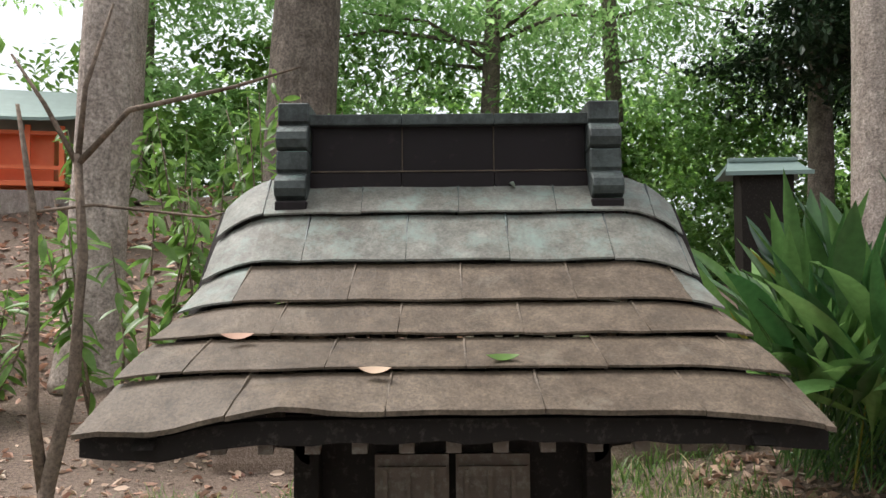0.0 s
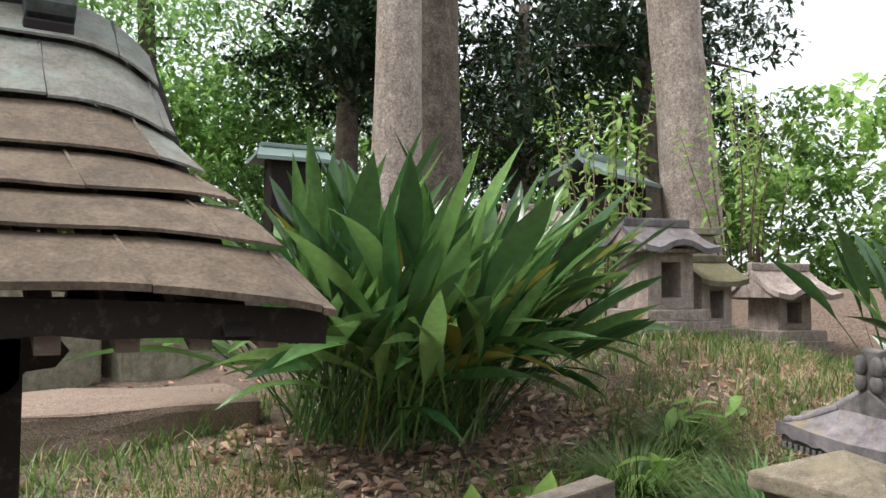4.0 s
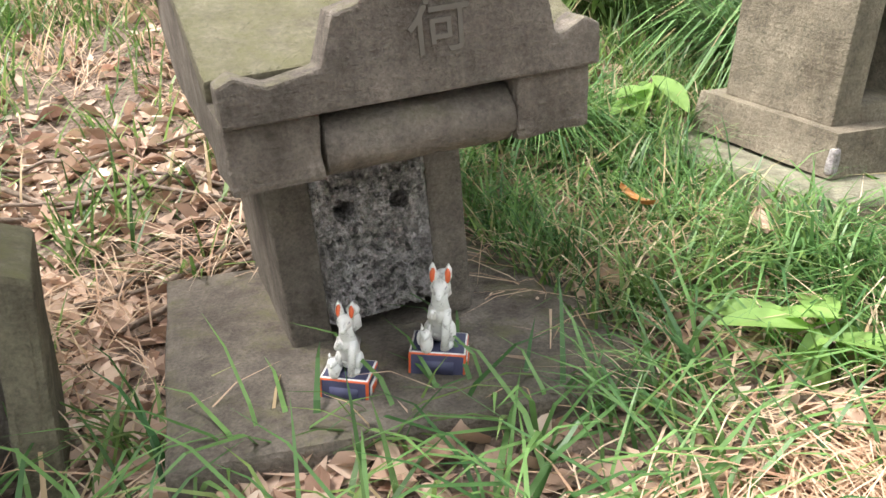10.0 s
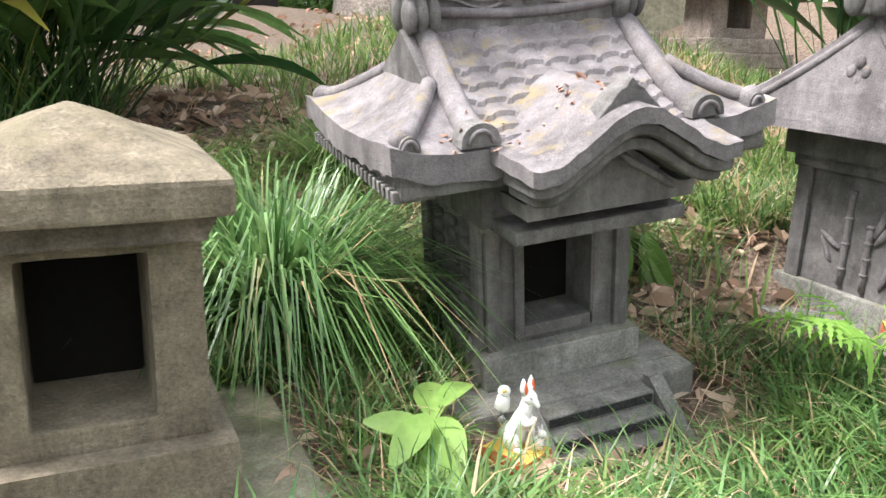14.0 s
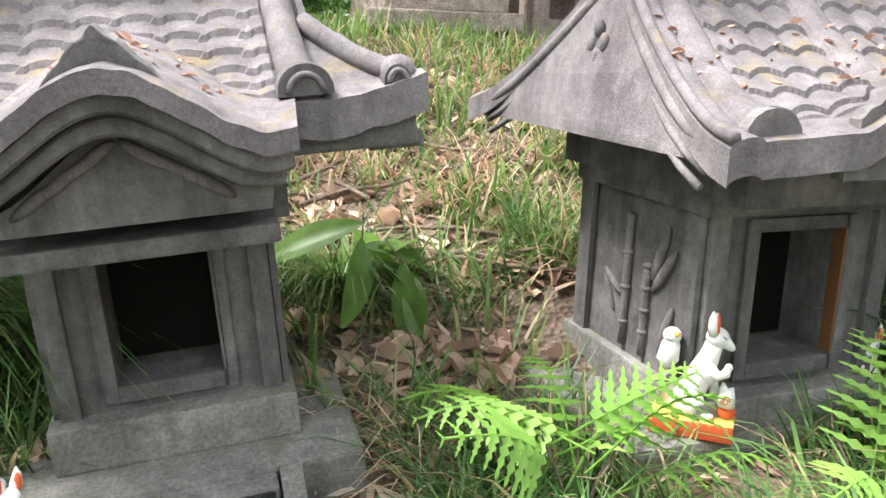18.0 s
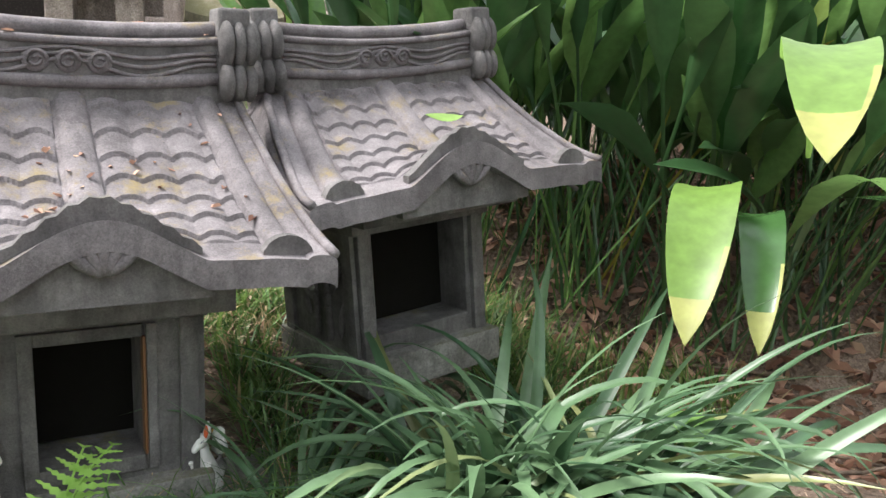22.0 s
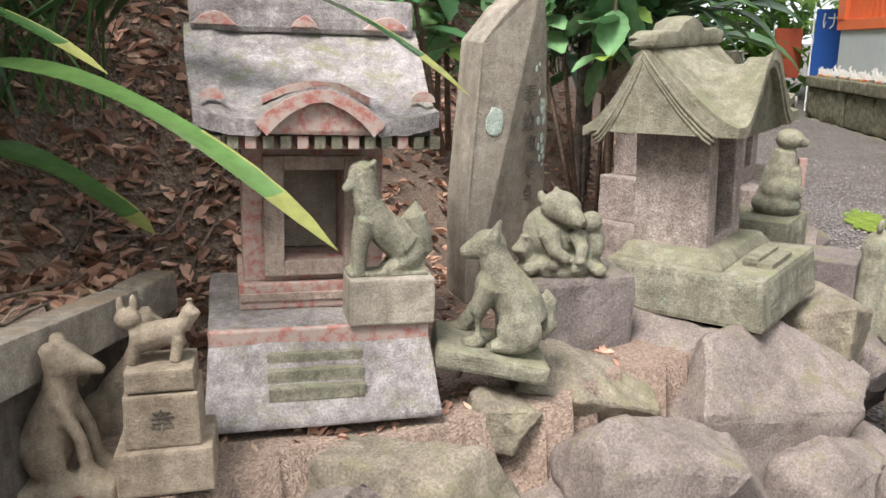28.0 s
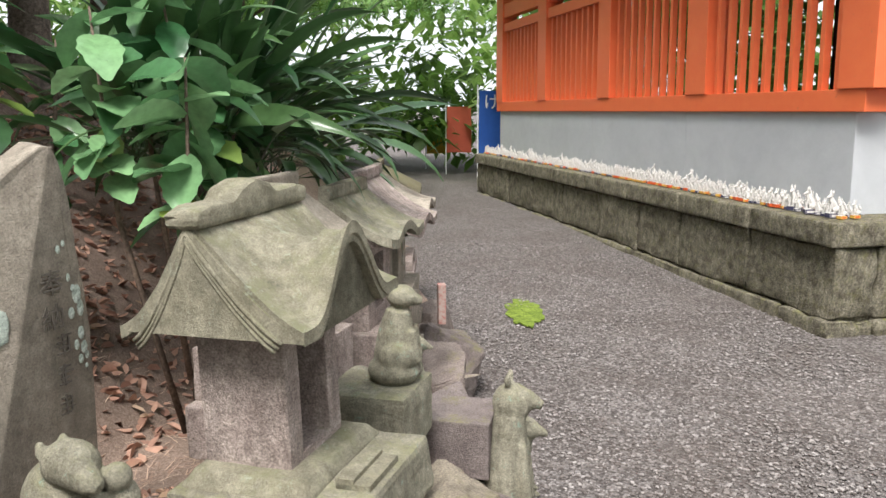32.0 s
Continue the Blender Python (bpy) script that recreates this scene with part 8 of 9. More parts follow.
on_terrace = lambda x, y: y > curve_at(x, FRONT) + 0.03
for n, box, s, mat, lab, test in (
        (2200, (0.1, 1.1, 0.9, 2.2), 0.048, "litter", "pale dead leaves lying between the shrines", on_terrace),
        (2600, (0.3, 4.2, 0.9, 3.0), 0.05, "litter", "scattered dead leaves in the grass", on_terrace),
        (260, (2.75, 3.15, 1.6, 2.3), 0.055, "litter", "curled dead leaves between two shrines", on_terrace),
        (1500, (-2.5, 4.5, 2.2, 6.0), 0.055, "litter_red", "brown dead leaves on the slope", on_terrace),
        (3600, (4.0, 6.6, 1.15, 2.4), 0.062, "litter_red", "red-brown dead leaves covering the bank", lambda x, y: y > curve_at(x, FOOT) - 0.15),
        (3600, (5.2, 11.0, 0.1, 1.8), 0.066, "litter_red", "red-brown dead leaves covering the bank", lambda x, y: y > curve_at(x, FOOT) - 0.12),
        (420, (0.35, 1.55, 0.86, 1.22), 0.045, "litter", "pale dead leaves along the kerb", on_terrace),
        (1300, (1.0, 2.5, 2.3, 3.6), 0.06, "litter", "brown dead leaves under the broad-leaved clump", on_terrace),
        (900, (1.1, 2.2, 1.65, 2.5), 0.05, "litter", "pale dead leaves in thin grass", on_terrace),
        (3000, (-6.0, 0.6, 4.4, 8.6), 0.09, "litter_red", "brown dead leaves covering the rising bank", on_terrace),
        (1300, (-3.0, 0.3, 0.85, 4.5), 0.055, "litter", "pale dead leaves on bare soil beside the wooden shrine", on_terrace),
        (1100, (4.3, 6.2, 0.2, 1.2), 0.03, "litter_red", "small dead leaves on the sandy ledge", lambda x, y: y > curve_at(x, LEDGE) + 0.1 and y < curve_at(x, FRONT) - 0.05),
        (350, (3.9, 5.2, 1.15, 1.8), 0.03, "litter_red", "small dead leaves and needles on bare sand", on_terrace)):
    v, f = dead_leaves(rng, scatter(rng, n, *box, test), s)
    stuff("dead_leaves", v, f, mat, lab, "dead leaves")
# crumbs and needles of litter
v, f = [], []
pts = scatter(rng, 5000, 3.9, 7.5, 0.3, 2.2, lambda x, y: y > curve_at(x, FOOT) - 0.3) + scatter(rng, 2500, 0.2, 3.9, 0.9, 2.4, on_terrace)
r = np.array(pts)
v, f = blades(rng, r, (0.025, 0.08), (1.2, 1.55), (-0.1, 0.2), (0.0015, 0.004))
stuff("litter_needles", v, f, "litter", "dry needles and leaf crumbs on the soil", "litter")

# fallen twigs
rnd = random.Random(21)
for k in range(58):
    if k < 20:
        x, y = rnd.uniform(0.45, 1.25), rnd.uniform(1.6, 2.1)
    elif k < 32:
        x, y = rnd.uniform(2.75, 3.2), rnd.uniform(1.75, 2.4)
    else:
        x, y = rnd.uniform(4.4, 6.6), rnd.uniform(1.2, 1.9)
    a, L = rnd.uniform(-0.6, 0.6) + (0 if k % 2 else 2.6), rnd.uniform(0.15, 0.5)
    bm = B()
    pts = []
    for s in lin(-0.5, 0.5, 6):
        px, py = x + math.cos(a) * L * s, y + math.sin(a) * L * s + 0.02 * math.sin(s * 7 + k)
        pts.append((px, py, land(px, py) + 0.012 + 0.02 * rnd.random()))
    tube(bm, pts, [0.004 * (1 - 0.1 * i) + 0.001 for i in range(6)], 6)
    solid("twig", bm, "twig", "thin brown fallen twig lying on dead leaves", "twig", smooth=True, group="fallen twigs")

# ---- broad-leaved plants ----


def strap_mesh(name, L, width, bend, fold, mat, stalk=0.0, twist=0.0, wave=0.0, tip=1.5, seg=12):
    """A long leaf rising from the origin, arching towards +x, with a channelled blade and a stalk."""
    bm = B()
    rows = []
    x = z = 0.0
    ang = radians(8)
    for i in range(seg + 1):
        s = i / seg
        q = max(0.0, (s - stalk) / (1 - stalk))
        w = width * 0.5 * (0.09 if s < stalk else (math.sin(math.pi * min(1, q * 0.92 + 0.08)) ** 0.75) * (1 - q ** 5 * 0.6)) + 0.0006
        tw = twist * q
        wv = wave * math.sin(q * 9) * w
        row = []
        for j, u in enumerate((-1, -0.5, 0, 0.5, 1)):
            o = Vector((0, u * w, abs(u) * w * fold + (wv if u < 0 else -wv)))
            o = Matrix.Rotation(tw, 3, 'X') @ o
            row.append(bm.verts.new((x - math.cos(ang) * o.z, o.y, z + math.sin(ang) * o.z)))
        rows.append(row)
        x += math.sin(ang) * L / seg
        z += math.cos(ang) * L / seg
        ang += radians(bend) / seg * (0.4 + 1.2 * s)
    for a, b in zip(rows, rows[1:]):
        for j in range(4):
            bm.faces.new((a[j], a[j + 1], b[j + 1], b[j]))
    me = bpy.data.meshes.new(name)
    bm.to_mesh(me)
    bm.free()
    me.materials.append(M[mat])
    me.polygons.foreach_set("use_smooth", [True] * len(me.polygons))
    return me


aspi = [strap_mesh("leaf", 0.95, w, b, 0.3, "leaf_aspi", k, t, 0.12) for b, t, k, w in ((18, 0.3, 0.48, 0.07), (45, -0.9, 0.5, 0.074), (62, 0.9, 0.46, 0.066), (90, -0.5, 0.5, 0.074), (28, 1.2, 0.52, 0.058), (8, -1.1, 0.5, 0.066))]
stalked = [strap_mesh("leaf", 1.05, w, b, 0.3, m, k, t, 0.12, seg=14) for b, t, k, w, m in ((8, 0.3, 0.6, 0.08, "leaf_aspi"), (24, -0.5, 0.62, 0.085, "leaf_gloom"), (48, 0.5, 0.58, 0.085, "leaf_aspi"), (14, -0.6, 0.66, 0.075, "leaf_gloom"), (75, 0.2, 0.6, 0.085, "leaf_gloom"))]
gloom = [strap_mesh("leaf", 0.95, w, b, 0.25, "leaf_gloom", k, t, 0.1) for b, t, k, w in ((40, 0.2, 0.5, 0.08), (80, -0.3, 0.35, 0.085), (115, 0.3, 0.3, 0.08), (20, 0.0, 0.6, 0.08))]


def leaf_plant(name, label, category, x, y, z, meshes, n, spread, lean, size, seed, aim=None, aim_w=0.0, leafname="leaf"):
    t = thing(name, label, category, pose(x, y, z))
    rr = random.Random(seed)
    for k in range(n):
        a = rr.uniform(0, 360)
        if aim is not None and rr.random() < aim_w:
            a = rr.gauss(aim, 45)
        d = spread * rr.random() ** 0.5
        s = rr.uniform(*size)
        b = rr.uniform(0, 6.283)
        piece(leafname, rr.choice(meshes), t, pose(d * math.cos(b), d * math.sin(b), 0, 0, 0, a) @ pose(0, 0, 0, rr.gauss(0, 17), rr.uniform(*lean), 0) @ Matrix.Diagonal((s, s * rr.uniform(0.8, 1.15), s, 1)))
    return t


leaf_plant("broadleaf_plant", "large clump of glossy dark green lance-shaped leaves", "plant", 1.64, 3.14, land(1.64, 3.14) + 0.02, aspi + stalked[:2], 560, 0.38, (-2, 42), (0.72, 1.14), 31, -40, 0.3)
leaf_plant("broadleaf_plant", "dense clump of tall green leaves behind the shrines", "plant", 4.3, 2.3, land(4.3, 2.3) - 0.05, stalked, 170, 0.4, (-8, 16), (0.75, 1.05), 32, -100, 0.4)
leaf_plant("broadleaf_plant", "dark clump of stalked leaves on the bank", "plant", 4.8, 2.0, land(4.8, 2.0) - 0.05, stalked, 190, 0.36, (-5, 26), (0.75, 1.05), 33, -110, 0.4)
leaf_plant("broadleaf_plant", "clump of dark arching leaves on the bank", "plant", 5.35, 1.85, land(5.35, 1.85) - 0.05, stalked + gloom[:2], 120, 0.36, (-5, 30), (0.65, 0.95), 34, -110, 0.5)
leaf_plant("broadleaf_plant", "clump of dark stalked leaves high on the bank", "plant", 5.95, 1.75, land(5.95, 1.75) - 0.05, stalked + gloom[:2], 130, 0.36, (-5, 34), (0.65, 0.95), 37, -110, 0.5)
leaf_plant("broadleaf_plant", "dark clump of arching sword leaves above the row of shrines", "plant", 7.2, 0.38, 1.12, gloom, 170, 0.28, (0, 58), (0.65, 1.0), 35, -120, 0.4)
leaf_plant("broadleaf_plant", "dark clump of arching sword leaves above the row of shrines", "plant", 8.6, 0.4, 0.95, gloom, 150, 0.32, (0, 62), (0.8, 1.15), 36, -120, 0.4)
for x, y, zt in ((7.2, 0.38, 1.15), (8.6, 0.4, 1.0)):
    for k in range(2):
        bm = B()
        a = 3.1 * k
        tube(bm, [(x + 0.12 * math.cos(a), y + 0.12 * math.sin(a), land(x, y) - 0.15), (x + 0.2 * math.cos(a), y + 0.2 * math.sin(a), zt)], [0.02, 0.016], 8)
        solid("plant_stem", bm, "bark_dark", "dark woody stem under a clump of sword leaves", "stem", smooth=True, group="sword-leaf stems")
lily = [strap_mesh("leaf", 0.5, 0.0185, b, 0.3, "leaf_lily", 0.0, t) for b, t in ((80, 0.2), (115, -0.3), (145, 0.3), (170, 0.0), (55, 0.2), (130, 0.5))]
leaf_plant("strap_leaf_plant", "arching clump of long narrow green leaves", "plant", 3.72, 1.25, land(3.72, 1.25) - 0.01, lily, 150, 0.1, (5, 40), (0.6, 1.0), 41, -100, 0.4)
leaf_plant("strap_leaf_plant", "arching clump of long narrow green leaves", "plant", 3.86, 1.25, land(3.86, 1.25) - 0.01, lily, 240, 0.12, (0, 42), (0.6, 1.05), 42, -95, 0.45)
leaf_plant("strap_leaf_plant", "small clump of narrow green leaves beside a figurine", "plant", 3.5, 1.36, land(3.5, 1.36) - 0.01, lily, 34, 0.04, (0, 38), (0.4, 0.7), 43)
# long yellow-tipped leaves arching in front of the red and white shrine


def long_leaf(pts, width, mat):
    """A blade along a curved line, channelled, ending in a point."""
    bm = B()
    rows = []
    for i, p in enumerate(pts):
        q = i / (len(pts) - 1)
        w = width * 0.5 * min(1, 0.06 + (q / 0.4) ** 1.6) * (1 - q ** 7) ** 0.8 + 0.0006
        d = (Vector(pts[min(i + 1, len(pts) - 1)]) - Vector(pts[max(0, i - 1)])).normalized()
        sd = d.cross(Vector((0, 0, 1))).normalized()
        up = sd.cross(d)
        wave = 0.12 * w * math.sin(q * 11)
        rows.append([bm.verts.new(Vector(p) + sd * u * w + up * (u * u * w * 0.16 + u * wave + (0.0007 if k % 2 else 0))) for k, u in enumerate(lin(-1, 1, 13))])
    for a, b in zip(rows, rows[1:]):
        for j in range(12):
            f = bm.faces.new((a[j], a[j + 1], b[j + 1], b[j]))
            f.material_index = 1 if b is rows[-1] or b is rows[-2] or (j == 0 and b in rows[-5:]) else 0
    return part("leaf", bm, [mat, "leaf_edge"], one, smooth=True)


def arc(a, b, lift, n=22):
    a, b = Vector(a), Vector(b)
    return [a.lerp(b, s) + Vector((0, 0, lift * 4 * s * (1 - s))) for s in lin(0, 1, n)]


one = thing("broadleaf_plant", "few long yellow-tipped leaves arching over the kerb", "plant", pose(0, 0, 0))
long_leaf(arc((4.95, 1.75, 1.0), (4.66, 0.63, 0.83), 0.16), 0.085, "leaf_aspi")
long_leaf(arc((5.0, 1.42, 1.13), (4.97, 0.49, 1.035), 0.165), 0.085, "leaf_aspi")
long_leaf(arc((4.7, 1.75, 1.15), (4.62, 0.95, 1.08), 0.1), 0.06, "leaf_aspi")
long_leaf(arc((4.02, 1.36, 0.88), (4.02, 0.9, 0.44), 0.24), 0.085, "leaf_aspi")
long_leaf(arc((4.06, 1.34, 0.86), (4.12, 0.92, 0.46), 0.2), 0.075, "leaf_aspi")
long_leaf(arc((5.2, 1.85, 0.9), (5.12, 1.2, 0.72), 0.06), 0.1, "leaf_aspi")
long_leaf(arc((4.3, 1.5, 1.16), (4.02, 1.24, 1.05), 0.14), 0.1, "leaf_mid")
long_leaf(arc((4.4, 1.5, 1.1), (4.14, 1.22, 1.03), 0.14), 0.07, "leaf_aspi")
long_leaf(arc((4.35, 1.35, 1.3), (3.9, 0.95, 1.32), 0.14), 0.11, "leaf_mid")
long_leaf(arc((4.6, 1.6, 1.1), (4.32, 1.1, 1.22), 0.1), 0.08, "leaf_aspi")
for k, (a, b) in enumerate((((5.1, 1.7, 0.75), (5.0, 1.6, 1.4)), ((4.75, 1.8, 0.75), (4.78, 1.62, 1.3)))):
    long_leaf(arc(a, b, 0.02), 0.03, "leaf_lily")
# yellow-green broad leaves near the pyramid-capped shrine
yl = [strap_mesh("leaf", 0.34, w, b, 0.15, mt, 0.22, t, 0.1) for b, w, t, mt in ((15, 0.1, 0.1, "leaf_fresh"), (35, 0.095, -0.3, "leaf_mid"), (95, 0.09, 0.2, "leaf_mid"))]
for x, y, leaves in ((1.6, 2.2, ((0, 250, 12, 0.95), (0, 200, 25, 0.7), (2, 280, 40, 0.8))), (1.48, 2.32, ((0, 230, 8, 0.75), (1, 260, 25, 0.6))), (1.33, 2.05, ((2, 200, 35, 0.8), (1, 300, 45, 0.7), (2, 160, 30, 0.8))), (1.72, 2.5, ((1, 170, 20, 0.6), (2, 250, 30, 0.7)))):
    yp = thing("broadleaf_plant", "few pale yellow-green broad leaves rising from thin grass", "plant", pose(x, y, land(x, y) - 0.03))
    for k, (i, a, l, sc) in enumerate(leaves):
        piece("leaf", yl[i], yp, pose(0.015 * k, 0, 0, 0, 0, a) @ pose(0, 0, 0, 0, l, 0) @ Matrix.Scale(sc, 4))


def frond_mesh(name, L):
    """A fern frond: toothed leaflets in pairs along an arching rib."""
    bm = B()
    n = 9

    def rib(s):
        return Vector((L * s, 0, 0.3 * L * math.sin(s * 2.3)))
    for i in range(n):
        s = 0.12 + 0.86 * i / (n - 1)
        o = rib(s)
        w = L * 0.4 * (1 - s) ** 0.75 * min(1, 0.6 + s * 2) + 0.006
        for sd in (-1, 1):
            d = Vector((0.5, sd * 0.87, -0.12))
            q = Vector((-d.y, d.x, 0))
            rows = []
            for k in range(9):
                f = k / 8
                hw = w * 0.14 * (1 - f) ** 0.7 * (1.3 if k % 2 else 0.45) + 0.0003
                c = o + d * (w * f) + Vector((0, 0, -0.15 * w * f * f))
                rows.append([bm.verts.new(c - q * hw), bm.verts.new(c + Vector((0, 0, -0.06 * hw))), bm.verts.new(c + q * hw)])
            for a, b in zip(rows, rows[1:]):
                bm.faces.new((a[0], a[1], b[1], b[0]))
                bm.faces.new((a[1], a[2], b[2], b[1]))
    tube(bm, [rib(s) - Vector((0, 0, 0.001)) for s in lin(-0.3, 0.97, 8)], [0.0013] * 8, 5)
    me = bpy.data.meshes.new(name)
    bm.to_mesh(me)
    bm.free()
    me.materials.append(M["fern"])
    return me


fr = [frond_mesh("frond", 0.15), frond_mesh("frond", 0.12)]
for x, y, z, n, seed, lab in ((2.98, 1.36, 0.86, 9, 51, "bright green fern with finely cut fronds"), (3.2, 1.2, 0.84, 7, 52, "bright green fern with finely cut fronds")):
    t = thing("fern", lab, "fern", pose(x, y, land(x, y)))
    rr = random.Random(seed)
    for k in range(n):
        a = rr.uniform(0, 360)
        h = rr.uniform(0.03, 0.13)
        d = rr.uniform(0.0, 0.07)
        piece("frond", fr[k % 2], t, pose(d * math.cos(radians(a)), d * math.sin(radians(a)), h, 0, 0, a) @ pose(0, 0, 0, rr.gauss(0, 20), rr.uniform(-35, 15), 0))
    for k in range(6):
        bm = B()
        a = rr.uniform(0, 6.28)
        tube(bm, [(0, 0, -0.01), (0.02 * math.cos(a), 0.02 * math.sin(a), 0.06), (0.05 * math.cos(a), 0.05 * math.sin(a), 0.12)], [0.0018, 0.0016, 0.001], 5)
        part("stem", bm, "twig", t)


def oval_leaf(name, L, W, mat, tooth=0.0, droop=0.25):
    bm = B()
    rows = []
    n = 9
    for i in range(n + 1):
        s = i / n
        w = W * 0.5 * math.sin(math.pi * min(1, s * 0.94 + 0.03)) ** 0.8 * (1 + tooth * (1 if i % 2 else -1) * (s > 0.4))
        rows.append([bm.verts.new((L * s, u * w, abs(u) * w * 0.28 - droop * L * s * s)) for u in (-1, -0.5, 0, 0.5, 1)])
    for a, b in zip(rows, rows[1:]):
        for j in range(4):
            bm.faces.new((a[j], a[j + 1], b[j + 1], b[j]))
    me = bpy.data.meshes.new(name)
    bm.to_mesh(me)
    bm.free()
    me.materials.append(M[mat])
    me.polygons.foreach_set("use_smooth", [True] * len(me.polygons))
    return me


def shrub(label, x, y, z, stems, leaf_meshes, seed, bark="twig", height=1.2, per=14, radius=0.012, spread=0.35, start=0.3, name="shrub"):
    t = thing(name, label, "shrub", pose(x, y, z))
    rr = random.Random(seed)
    for k in range(stems):
        a = rr.uniform(0, 6.28)
        tip = Vector((spread * math.cos(a) * rr.uniform(0.4, 1), spread * math.sin(a) * rr.uniform(0.4, 1), height * rr.uniform(0.7, 1.05)))
        b = Vector((0.1 * math.cos(a), 0.1 * math.sin(a), 0))
        mid = b.lerp(tip, 0.5) + Vector((rr.uniform(-0.06, 0.06), rr.uniform(-0.06, 0.06), 0))
        bm = B()
        tube(bm, [b - Vector((0, 0, 0.05)), mid, tip], [radius, radius * 0.7, radius * 0.3], 8)
        part("stem", bm, bark, t, smooth=True)
        for j in range(per):
            s = start + (1 - start) * (j + rr.random()) / per
            p = (b.lerp(mid, s * 2) if s < 0.5 else mid.lerp(tip, s * 2 - 1))
            q = rr.uniform(0.75, 1.2)
            piece("leaf", rr.choice(leaf_meshes), t, pose(*p, 0, 0, rr.uniform(0, 360)) @ pose(0, 0, 0, rr.gauss(0, 22), rr.uniform(-25, 50), 0) @ Matrix.Scale(q, 4))
    return t


auc = [oval_leaf("leaf", 0.18, 0.1, "leaf_aucuba", 0.07, d) for d in (0.25, 0.45, 0.12)]
shrub("glossy-leaved evergreen shrub with thick stems on the bank", 6.5, 0.24, 0.45, 3, auc, 61, "twig", 1.25, 20, 0.011, 0.32, 0.6)
shrub("glossy-leaved evergreen shrub on the bank", 6.75, 0.3, 0.5, 3, auc, 62, "twig", 1.3, 22, 0.011, 0.35, 0.58)
shrub("glossy-leaved evergreen shrub on the bank", 6.75, 0.85, 0.75, 4, auc, 63, "twig", 1.1, 18, 0.014, 0.4, 0.35)
mid = [oval_leaf("leaf", 0.14, 0.045, "leaf_mid", 0, d) for d in (0.2, 0.4)]
fresh = [oval_leaf("leaf", 0.1, 0.04, "leaf_fresh", 0, d) for d in (0.2, 0.35)]
for x, y, s, hh in ((-1.6, 4.2, 64, 1.25), (-1.15, 4.5, 65, 1.6), (-0.85, 5.0, 66, 1.8), (-2.7, 4.6, 67, 1.0), (-3.4, 5.6, 68, 1.0), (-1.0, 5.6, 91, 1.9), (-1.9, 6.4, 92, 1.2), (-3.0, 7.2, 93, 1.0)):
    shrub("loose green shrub with long narrow leaves", x, y, land(x, y), 7, mid, s, "twig", hh, 26, 0.01, 0.5, 0.25)
for x, y, s, hh in ((4.6, 5.2, 69, 1.9), (5.2, 5.8, 70, 2.2), (6.0, 5.0, 71, 1.8), (6.8, 5.4, 85, 2.1)):
    shrub("airy shrub with small fresh green leaves", x, y, land(x, y), 7, fresh, s, "twig", hh, 26, 0.01, 0.6, 0.25)
for x, y, s, hh, me in ((-1.35, 2.3, 72, 0.28, fresh), (-1.2, 2.0, 73, 0.2, fresh), (-0.9, 1.9, 74, 0.22, mid), (0.2, 1.75, 75, 0.12, fresh), (0.55, 1.95, 76, 0.1, fresh), (1.75, 1.75, 77, 0.1, fresh), (2.3, 1.47, 78, 0.1, fresh), (2.88, 1.85, 79, 0.16, mid), (1.5, 1.0, 80, 0.06, fresh), (2.6, 2.6, 81, 0.2, fresh), (1.95, 2.1, 82, 0.22, fresh), (2.8, 2.5, 83, 0.2, fresh), (0.2, 2.15, 84, 0.14, fresh)):
    shrub("small seedling with fresh green leaves", x, y, land(x, y), 2, [m for m in me], s, "twig", hh, 5, 0.003, 0.05, 0.5, "seedling")
# slim sapling before the trunk
sap = thing("sapling", "slim bare-stemmed sapling with forking thin branches", "tree", pose(-1.17, 2.45, land(-1.17, 2.45) - 0.05))
for pts, r in (([(0.02, 0, 0), (0.0, 0, 0.35), (0.03, 0, 0.5), (0.1, 0, 0.8), (0.12, 0, 1.15), (0.1, 0, 1.45)], (0.03, 0.026, 0.024, 0.02, 0.016, 0.012)),
               ([(0.02, 0, 0.45), (-0.02, 0, 0.7), (-0.02, 0, 1.05), (-0.03, 0, 1.3), (-0.08, 0, 1.6)], (0.02, 0.017, 0.015, 0.011, 0.006)),
               ([(0.1, 0, 1.42), (0.25, 0.0, 1.58), (0.55, 0.05, 1.66), (0.75, 0.05, 1.72)], (0.011, 0.009, 0.006, 0.003)),
               ([(0.1, 0, 1.42), (0.12, 0, 1.65), (0.2, 0, 1.9)], (0.01, 0.008, 0.004)),
               ([(0.1, 0, 1.42), (0.0, 0, 1.6), (-0.1, 0, 1.75)], (0.009, 0.007, 0.004)),
               ([(-0.03, 0, 1.28), (0.15, 0, 1.3), (0.45, 0.1, 1.27), (0.8, 0.1, 1.35)], (0.005, 0.005, 0.004, 0.003))):
    bm = B()
    tube(bm, pts, r, 8)
    part("branch", bm, "twig", sap, smooth=True)
# leaf sprig hanging in from above
spr = thing("leafy_branch", "hanging branch tip with drooping oval leaves", "branch", pose(-0.12, 1.9, 2.62))
bm = B()
tube(bm, [(-0.35, 0.1, 0.35), (-0.1, 0.03, 0.12), (0.05, 0, 0.0)], [0.006, 0.004, 0.002], 6)
part("stem", bm, "twig", spr, smooth=True)
for k in range(9):
    piece("leaf", mid[k % 2], spr, pose(-0.1 + 0.03 * k, 0.02 * (k % 3), 0.1 - 0.012 * k, 0, 0, 40 * k) @ pose(0, 0, 0, 0, 60, 0))
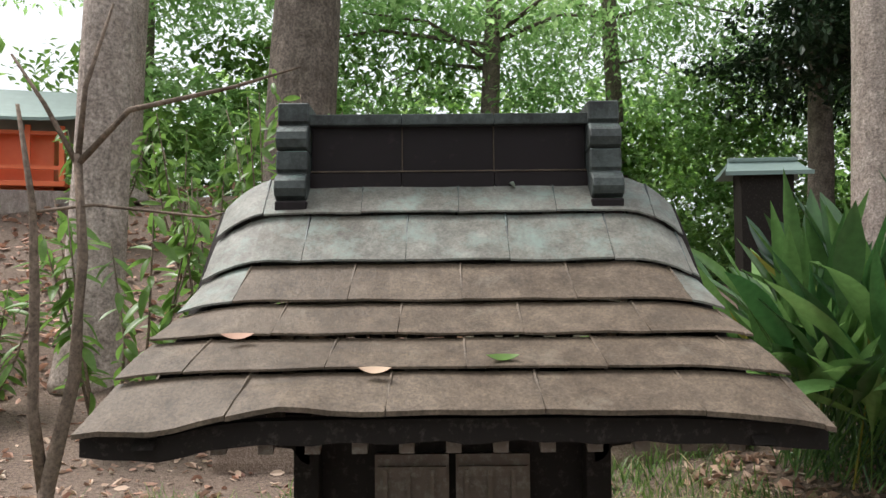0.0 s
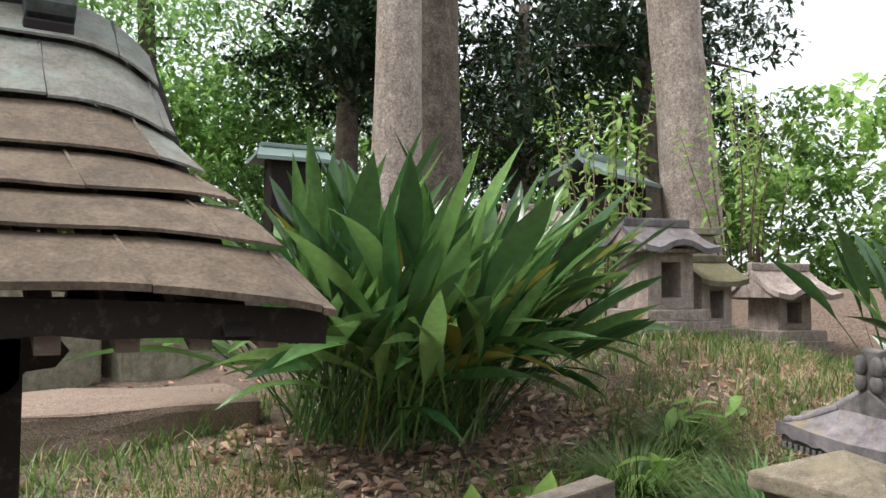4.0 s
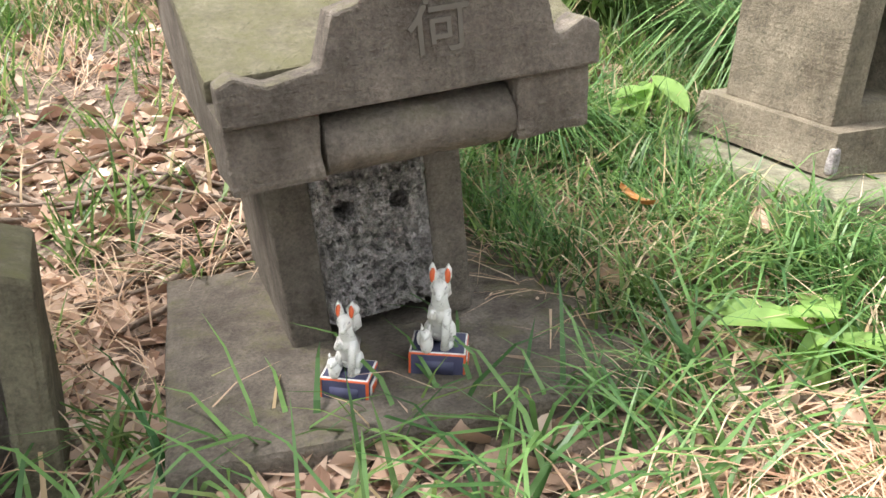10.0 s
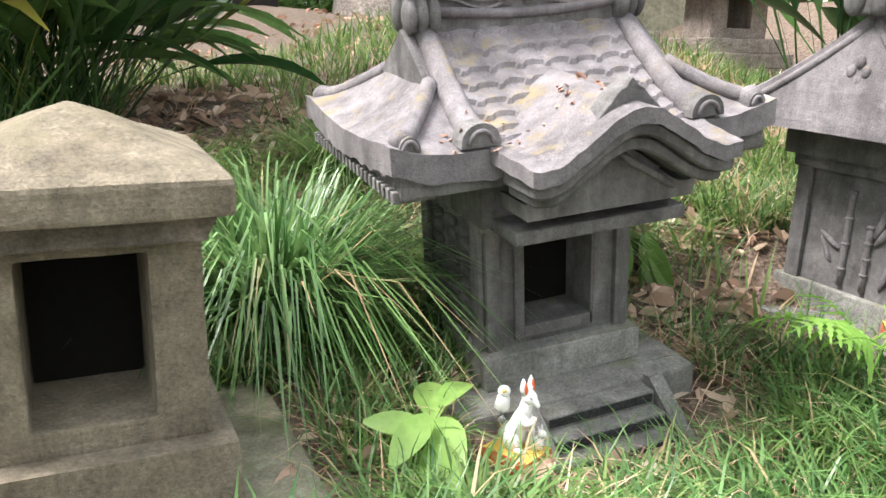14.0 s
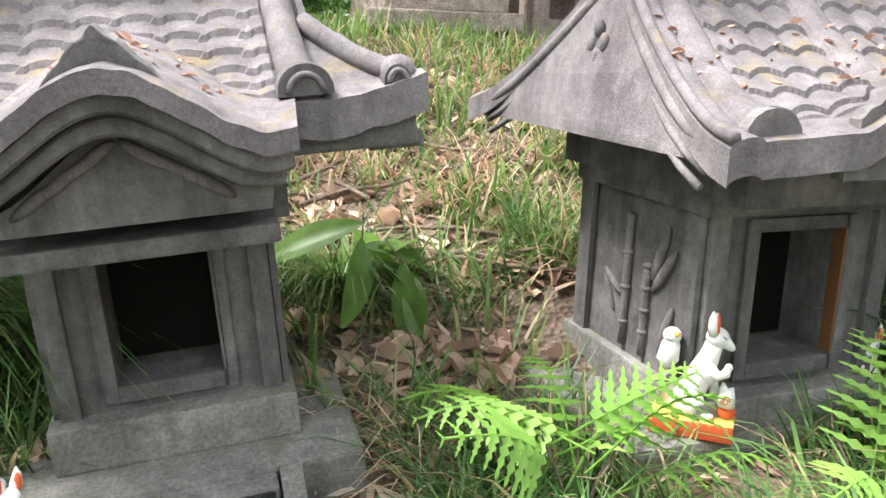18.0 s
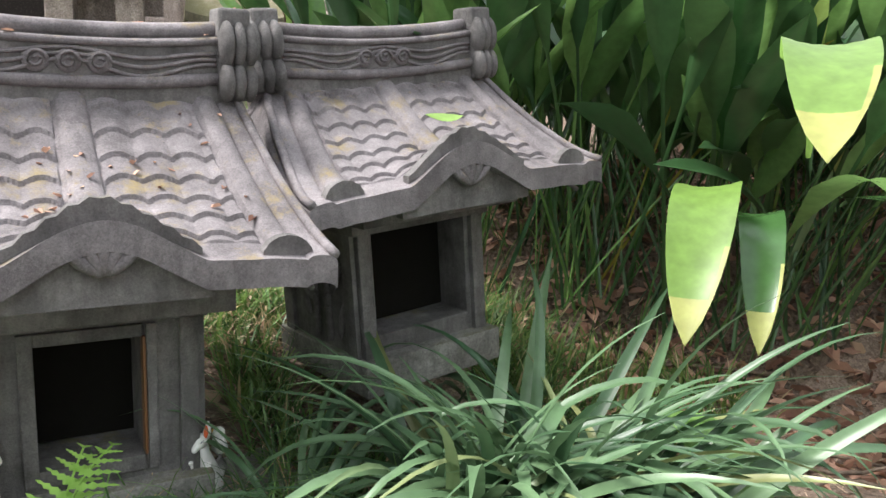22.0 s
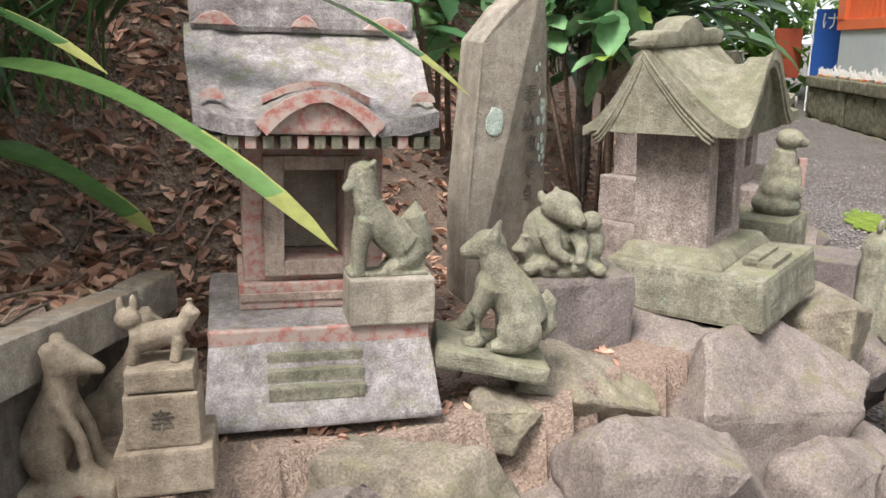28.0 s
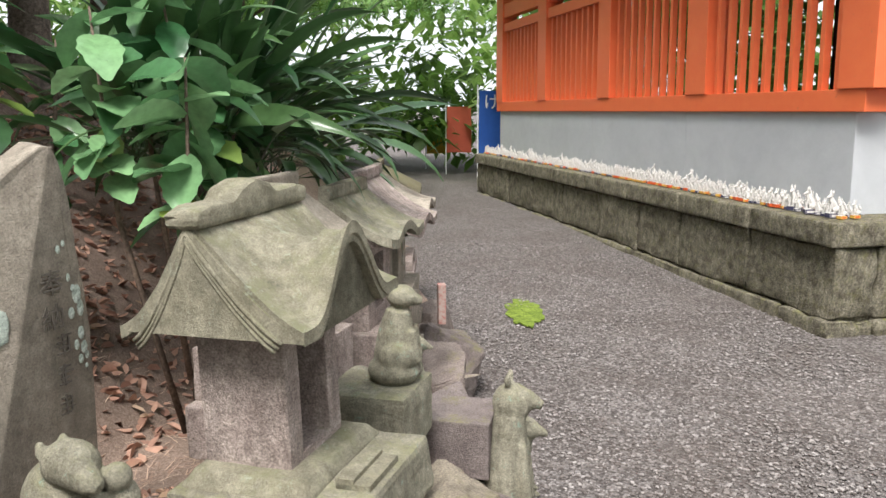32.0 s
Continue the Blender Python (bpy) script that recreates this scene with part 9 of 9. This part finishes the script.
# leaves lying on the copper roof
for u, s, a, mt in ((-0.28, 4.2, 10, "litter_red"), (-0.09, 5.2, -10, "grass_dry"), (0.06, 4.9, 5, "leaf_mid"), (0.11, 0.45, 85, "lichen_pale")):
    bm = B()
    sheet(bm, lambda p, q: (p * 0.021, q * 0.006 * (1 - p * p), 0.003 + 0.004 * p * p), lin(-1, 1, 9), lin(-1, 1, 4), 0.0006)
    x, y, z = roof_pt(s, u / 0.4, 1)
    solid("fallen_leaf", bm, mt, "single fallen leaf lying on the copper roof", "leaf", pose(x + CX, y + 0.04, z + 0.014, 38, 0, a))
bm = B()
sheet(bm, lambda p, q: (p * 0.034, q * 0.011 * (1 - p * p), 0.004 * p * p), lin(-1, 1, 9), lin(-1, 1, 4), 0.0006)
solid("fallen_leaf", bm, "leaf_fresh", "single yellow-green fallen leaf lying on a tiled roof", "leaf", pose(3.78, 1.52, 1.345, 30, 0, 8))
for x, y, mt, a, sc, lab in ((1.74, 1.17, "ochre_leaf", 20, 1.0, "single orange fallen leaf on the grass"), (1.9, 1.36, "leaf_fresh", 35, 1.1, "single yellow-green fallen leaf on a stone slab"), (2.46, 1.2, "litter", -20, 1.0, "single pale fallen leaf on the grass"), (2.12, 1.38, "litter", 70, 0.9, "single pale fallen leaf on a stone slab"), (2.4, 1.32, "litter", 10, 0.8, "single brown fallen leaf on the grass"), (1.58, 1.25, "litter", 60, 0.8, "single brown fallen leaf on the grass"), (1.52, 1.42, "ochre_leaf", 110, 0.8, "single orange fallen leaf on the grass")):
    bm = B()
    sheet(bm, lambda p, q: (p * 0.04 * sc, q * 0.017 * sc * (1 - p * p) ** 0.7, 0.01 * p * p + 0.006 * q * q), lin(-1, 1, 11), lin(-1, 1, 5), 0.0006)
    solid("fallen_leaf", bm, mt, lab, "leaf", pose(x, y, land(x, y) + (0.03 if "slab" in lab else 0.055), 12, -8, a))
# loose stones that stand proud of the gravel near the camera
pm = []
for k in range(4):
    bm = B()
    bmesh.ops.create_icosphere(bm, subdivisions=1, radius=1)
    for v in bm.verts:
        v.co = Vector((v.co.x * 0.0075, v.co.y * 0.006, v.co.z * 0.0045)) * (1 + 0.3 * noise.noise(v.co * 2 + Vector((k * 5, 0, 0))))
    pm.append(([tuple(v.co) for v in bm.verts], [tuple(v.index for v in f.verts) for f in bm.faces]))
    bm.free()
vv, ff = [], []
rng = np.random.default_rng(77)
for _ in range(60000):
    d = rng.uniform(0, 1) ** 1.3
    x, y = 5.0 + 7.5 * d, rng.uniform(-3.0, 0.3)
    if y > curve_at(x, LEDGE) - 0.05 or rng.random() < d:
        continue
    V, F = pm[rng.integers(4)]
    c, s, q = math.cos(rng.uniform(0, 6.3)), math.sin(rng.uniform(0, 6.3)), rng.uniform(0.5, 1.5)
    k = len(vv)
    z = gravel_z(x, y) + 0.004
    vv += [(x + q * (a * c - b * s), y + q * (a * s + b * c), z + q * h) for a, b, h in V]
    ff += [tuple(i + k for i in t) for t in F]
stuff("gravel_stones", vv, ff, "pebble", "loose grey gravel stones on the path", "gravel")
# crumbs lying on the tiled roofs
v, f = [], []
for ox, oy, oz, n, sx, sy in ((3.27, 1.4, 1.19, 45, 0.2, 0.05), (3.3, 1.5, 1.26, 12, 0.2, 0.07), (2.5, 1.5, 1.2, 60, 0.16, 0.05)):
    pts = [(ox + rng.uniform(-sx, sx), oy + rng.uniform(-sy, sy), oz) for _ in range(n)]
    hits = []
    dg = bpy.context.evaluated_depsgraph_get()
    for x, y, z in pts:
        ok, p, nrm, _, _, _ = scene.ray_cast(dg, Vector((x, y, z + 0.35)), Vector((0, 0, -1)))
        if ok and nrm.z > 0.3 and p.z > z - 0.15:
            hits.append(tuple(p))
    a, b = dead_leaves(rng, hits, 0.014, 0.3)
    k = len(v)
    v += a
    f += [tuple(i + k for i in q) for q in b]
stuff("leaf_crumbs", v, f, "litter_red", "orange-brown leaf crumbs lying on the tiled roofs", "dead leaves")
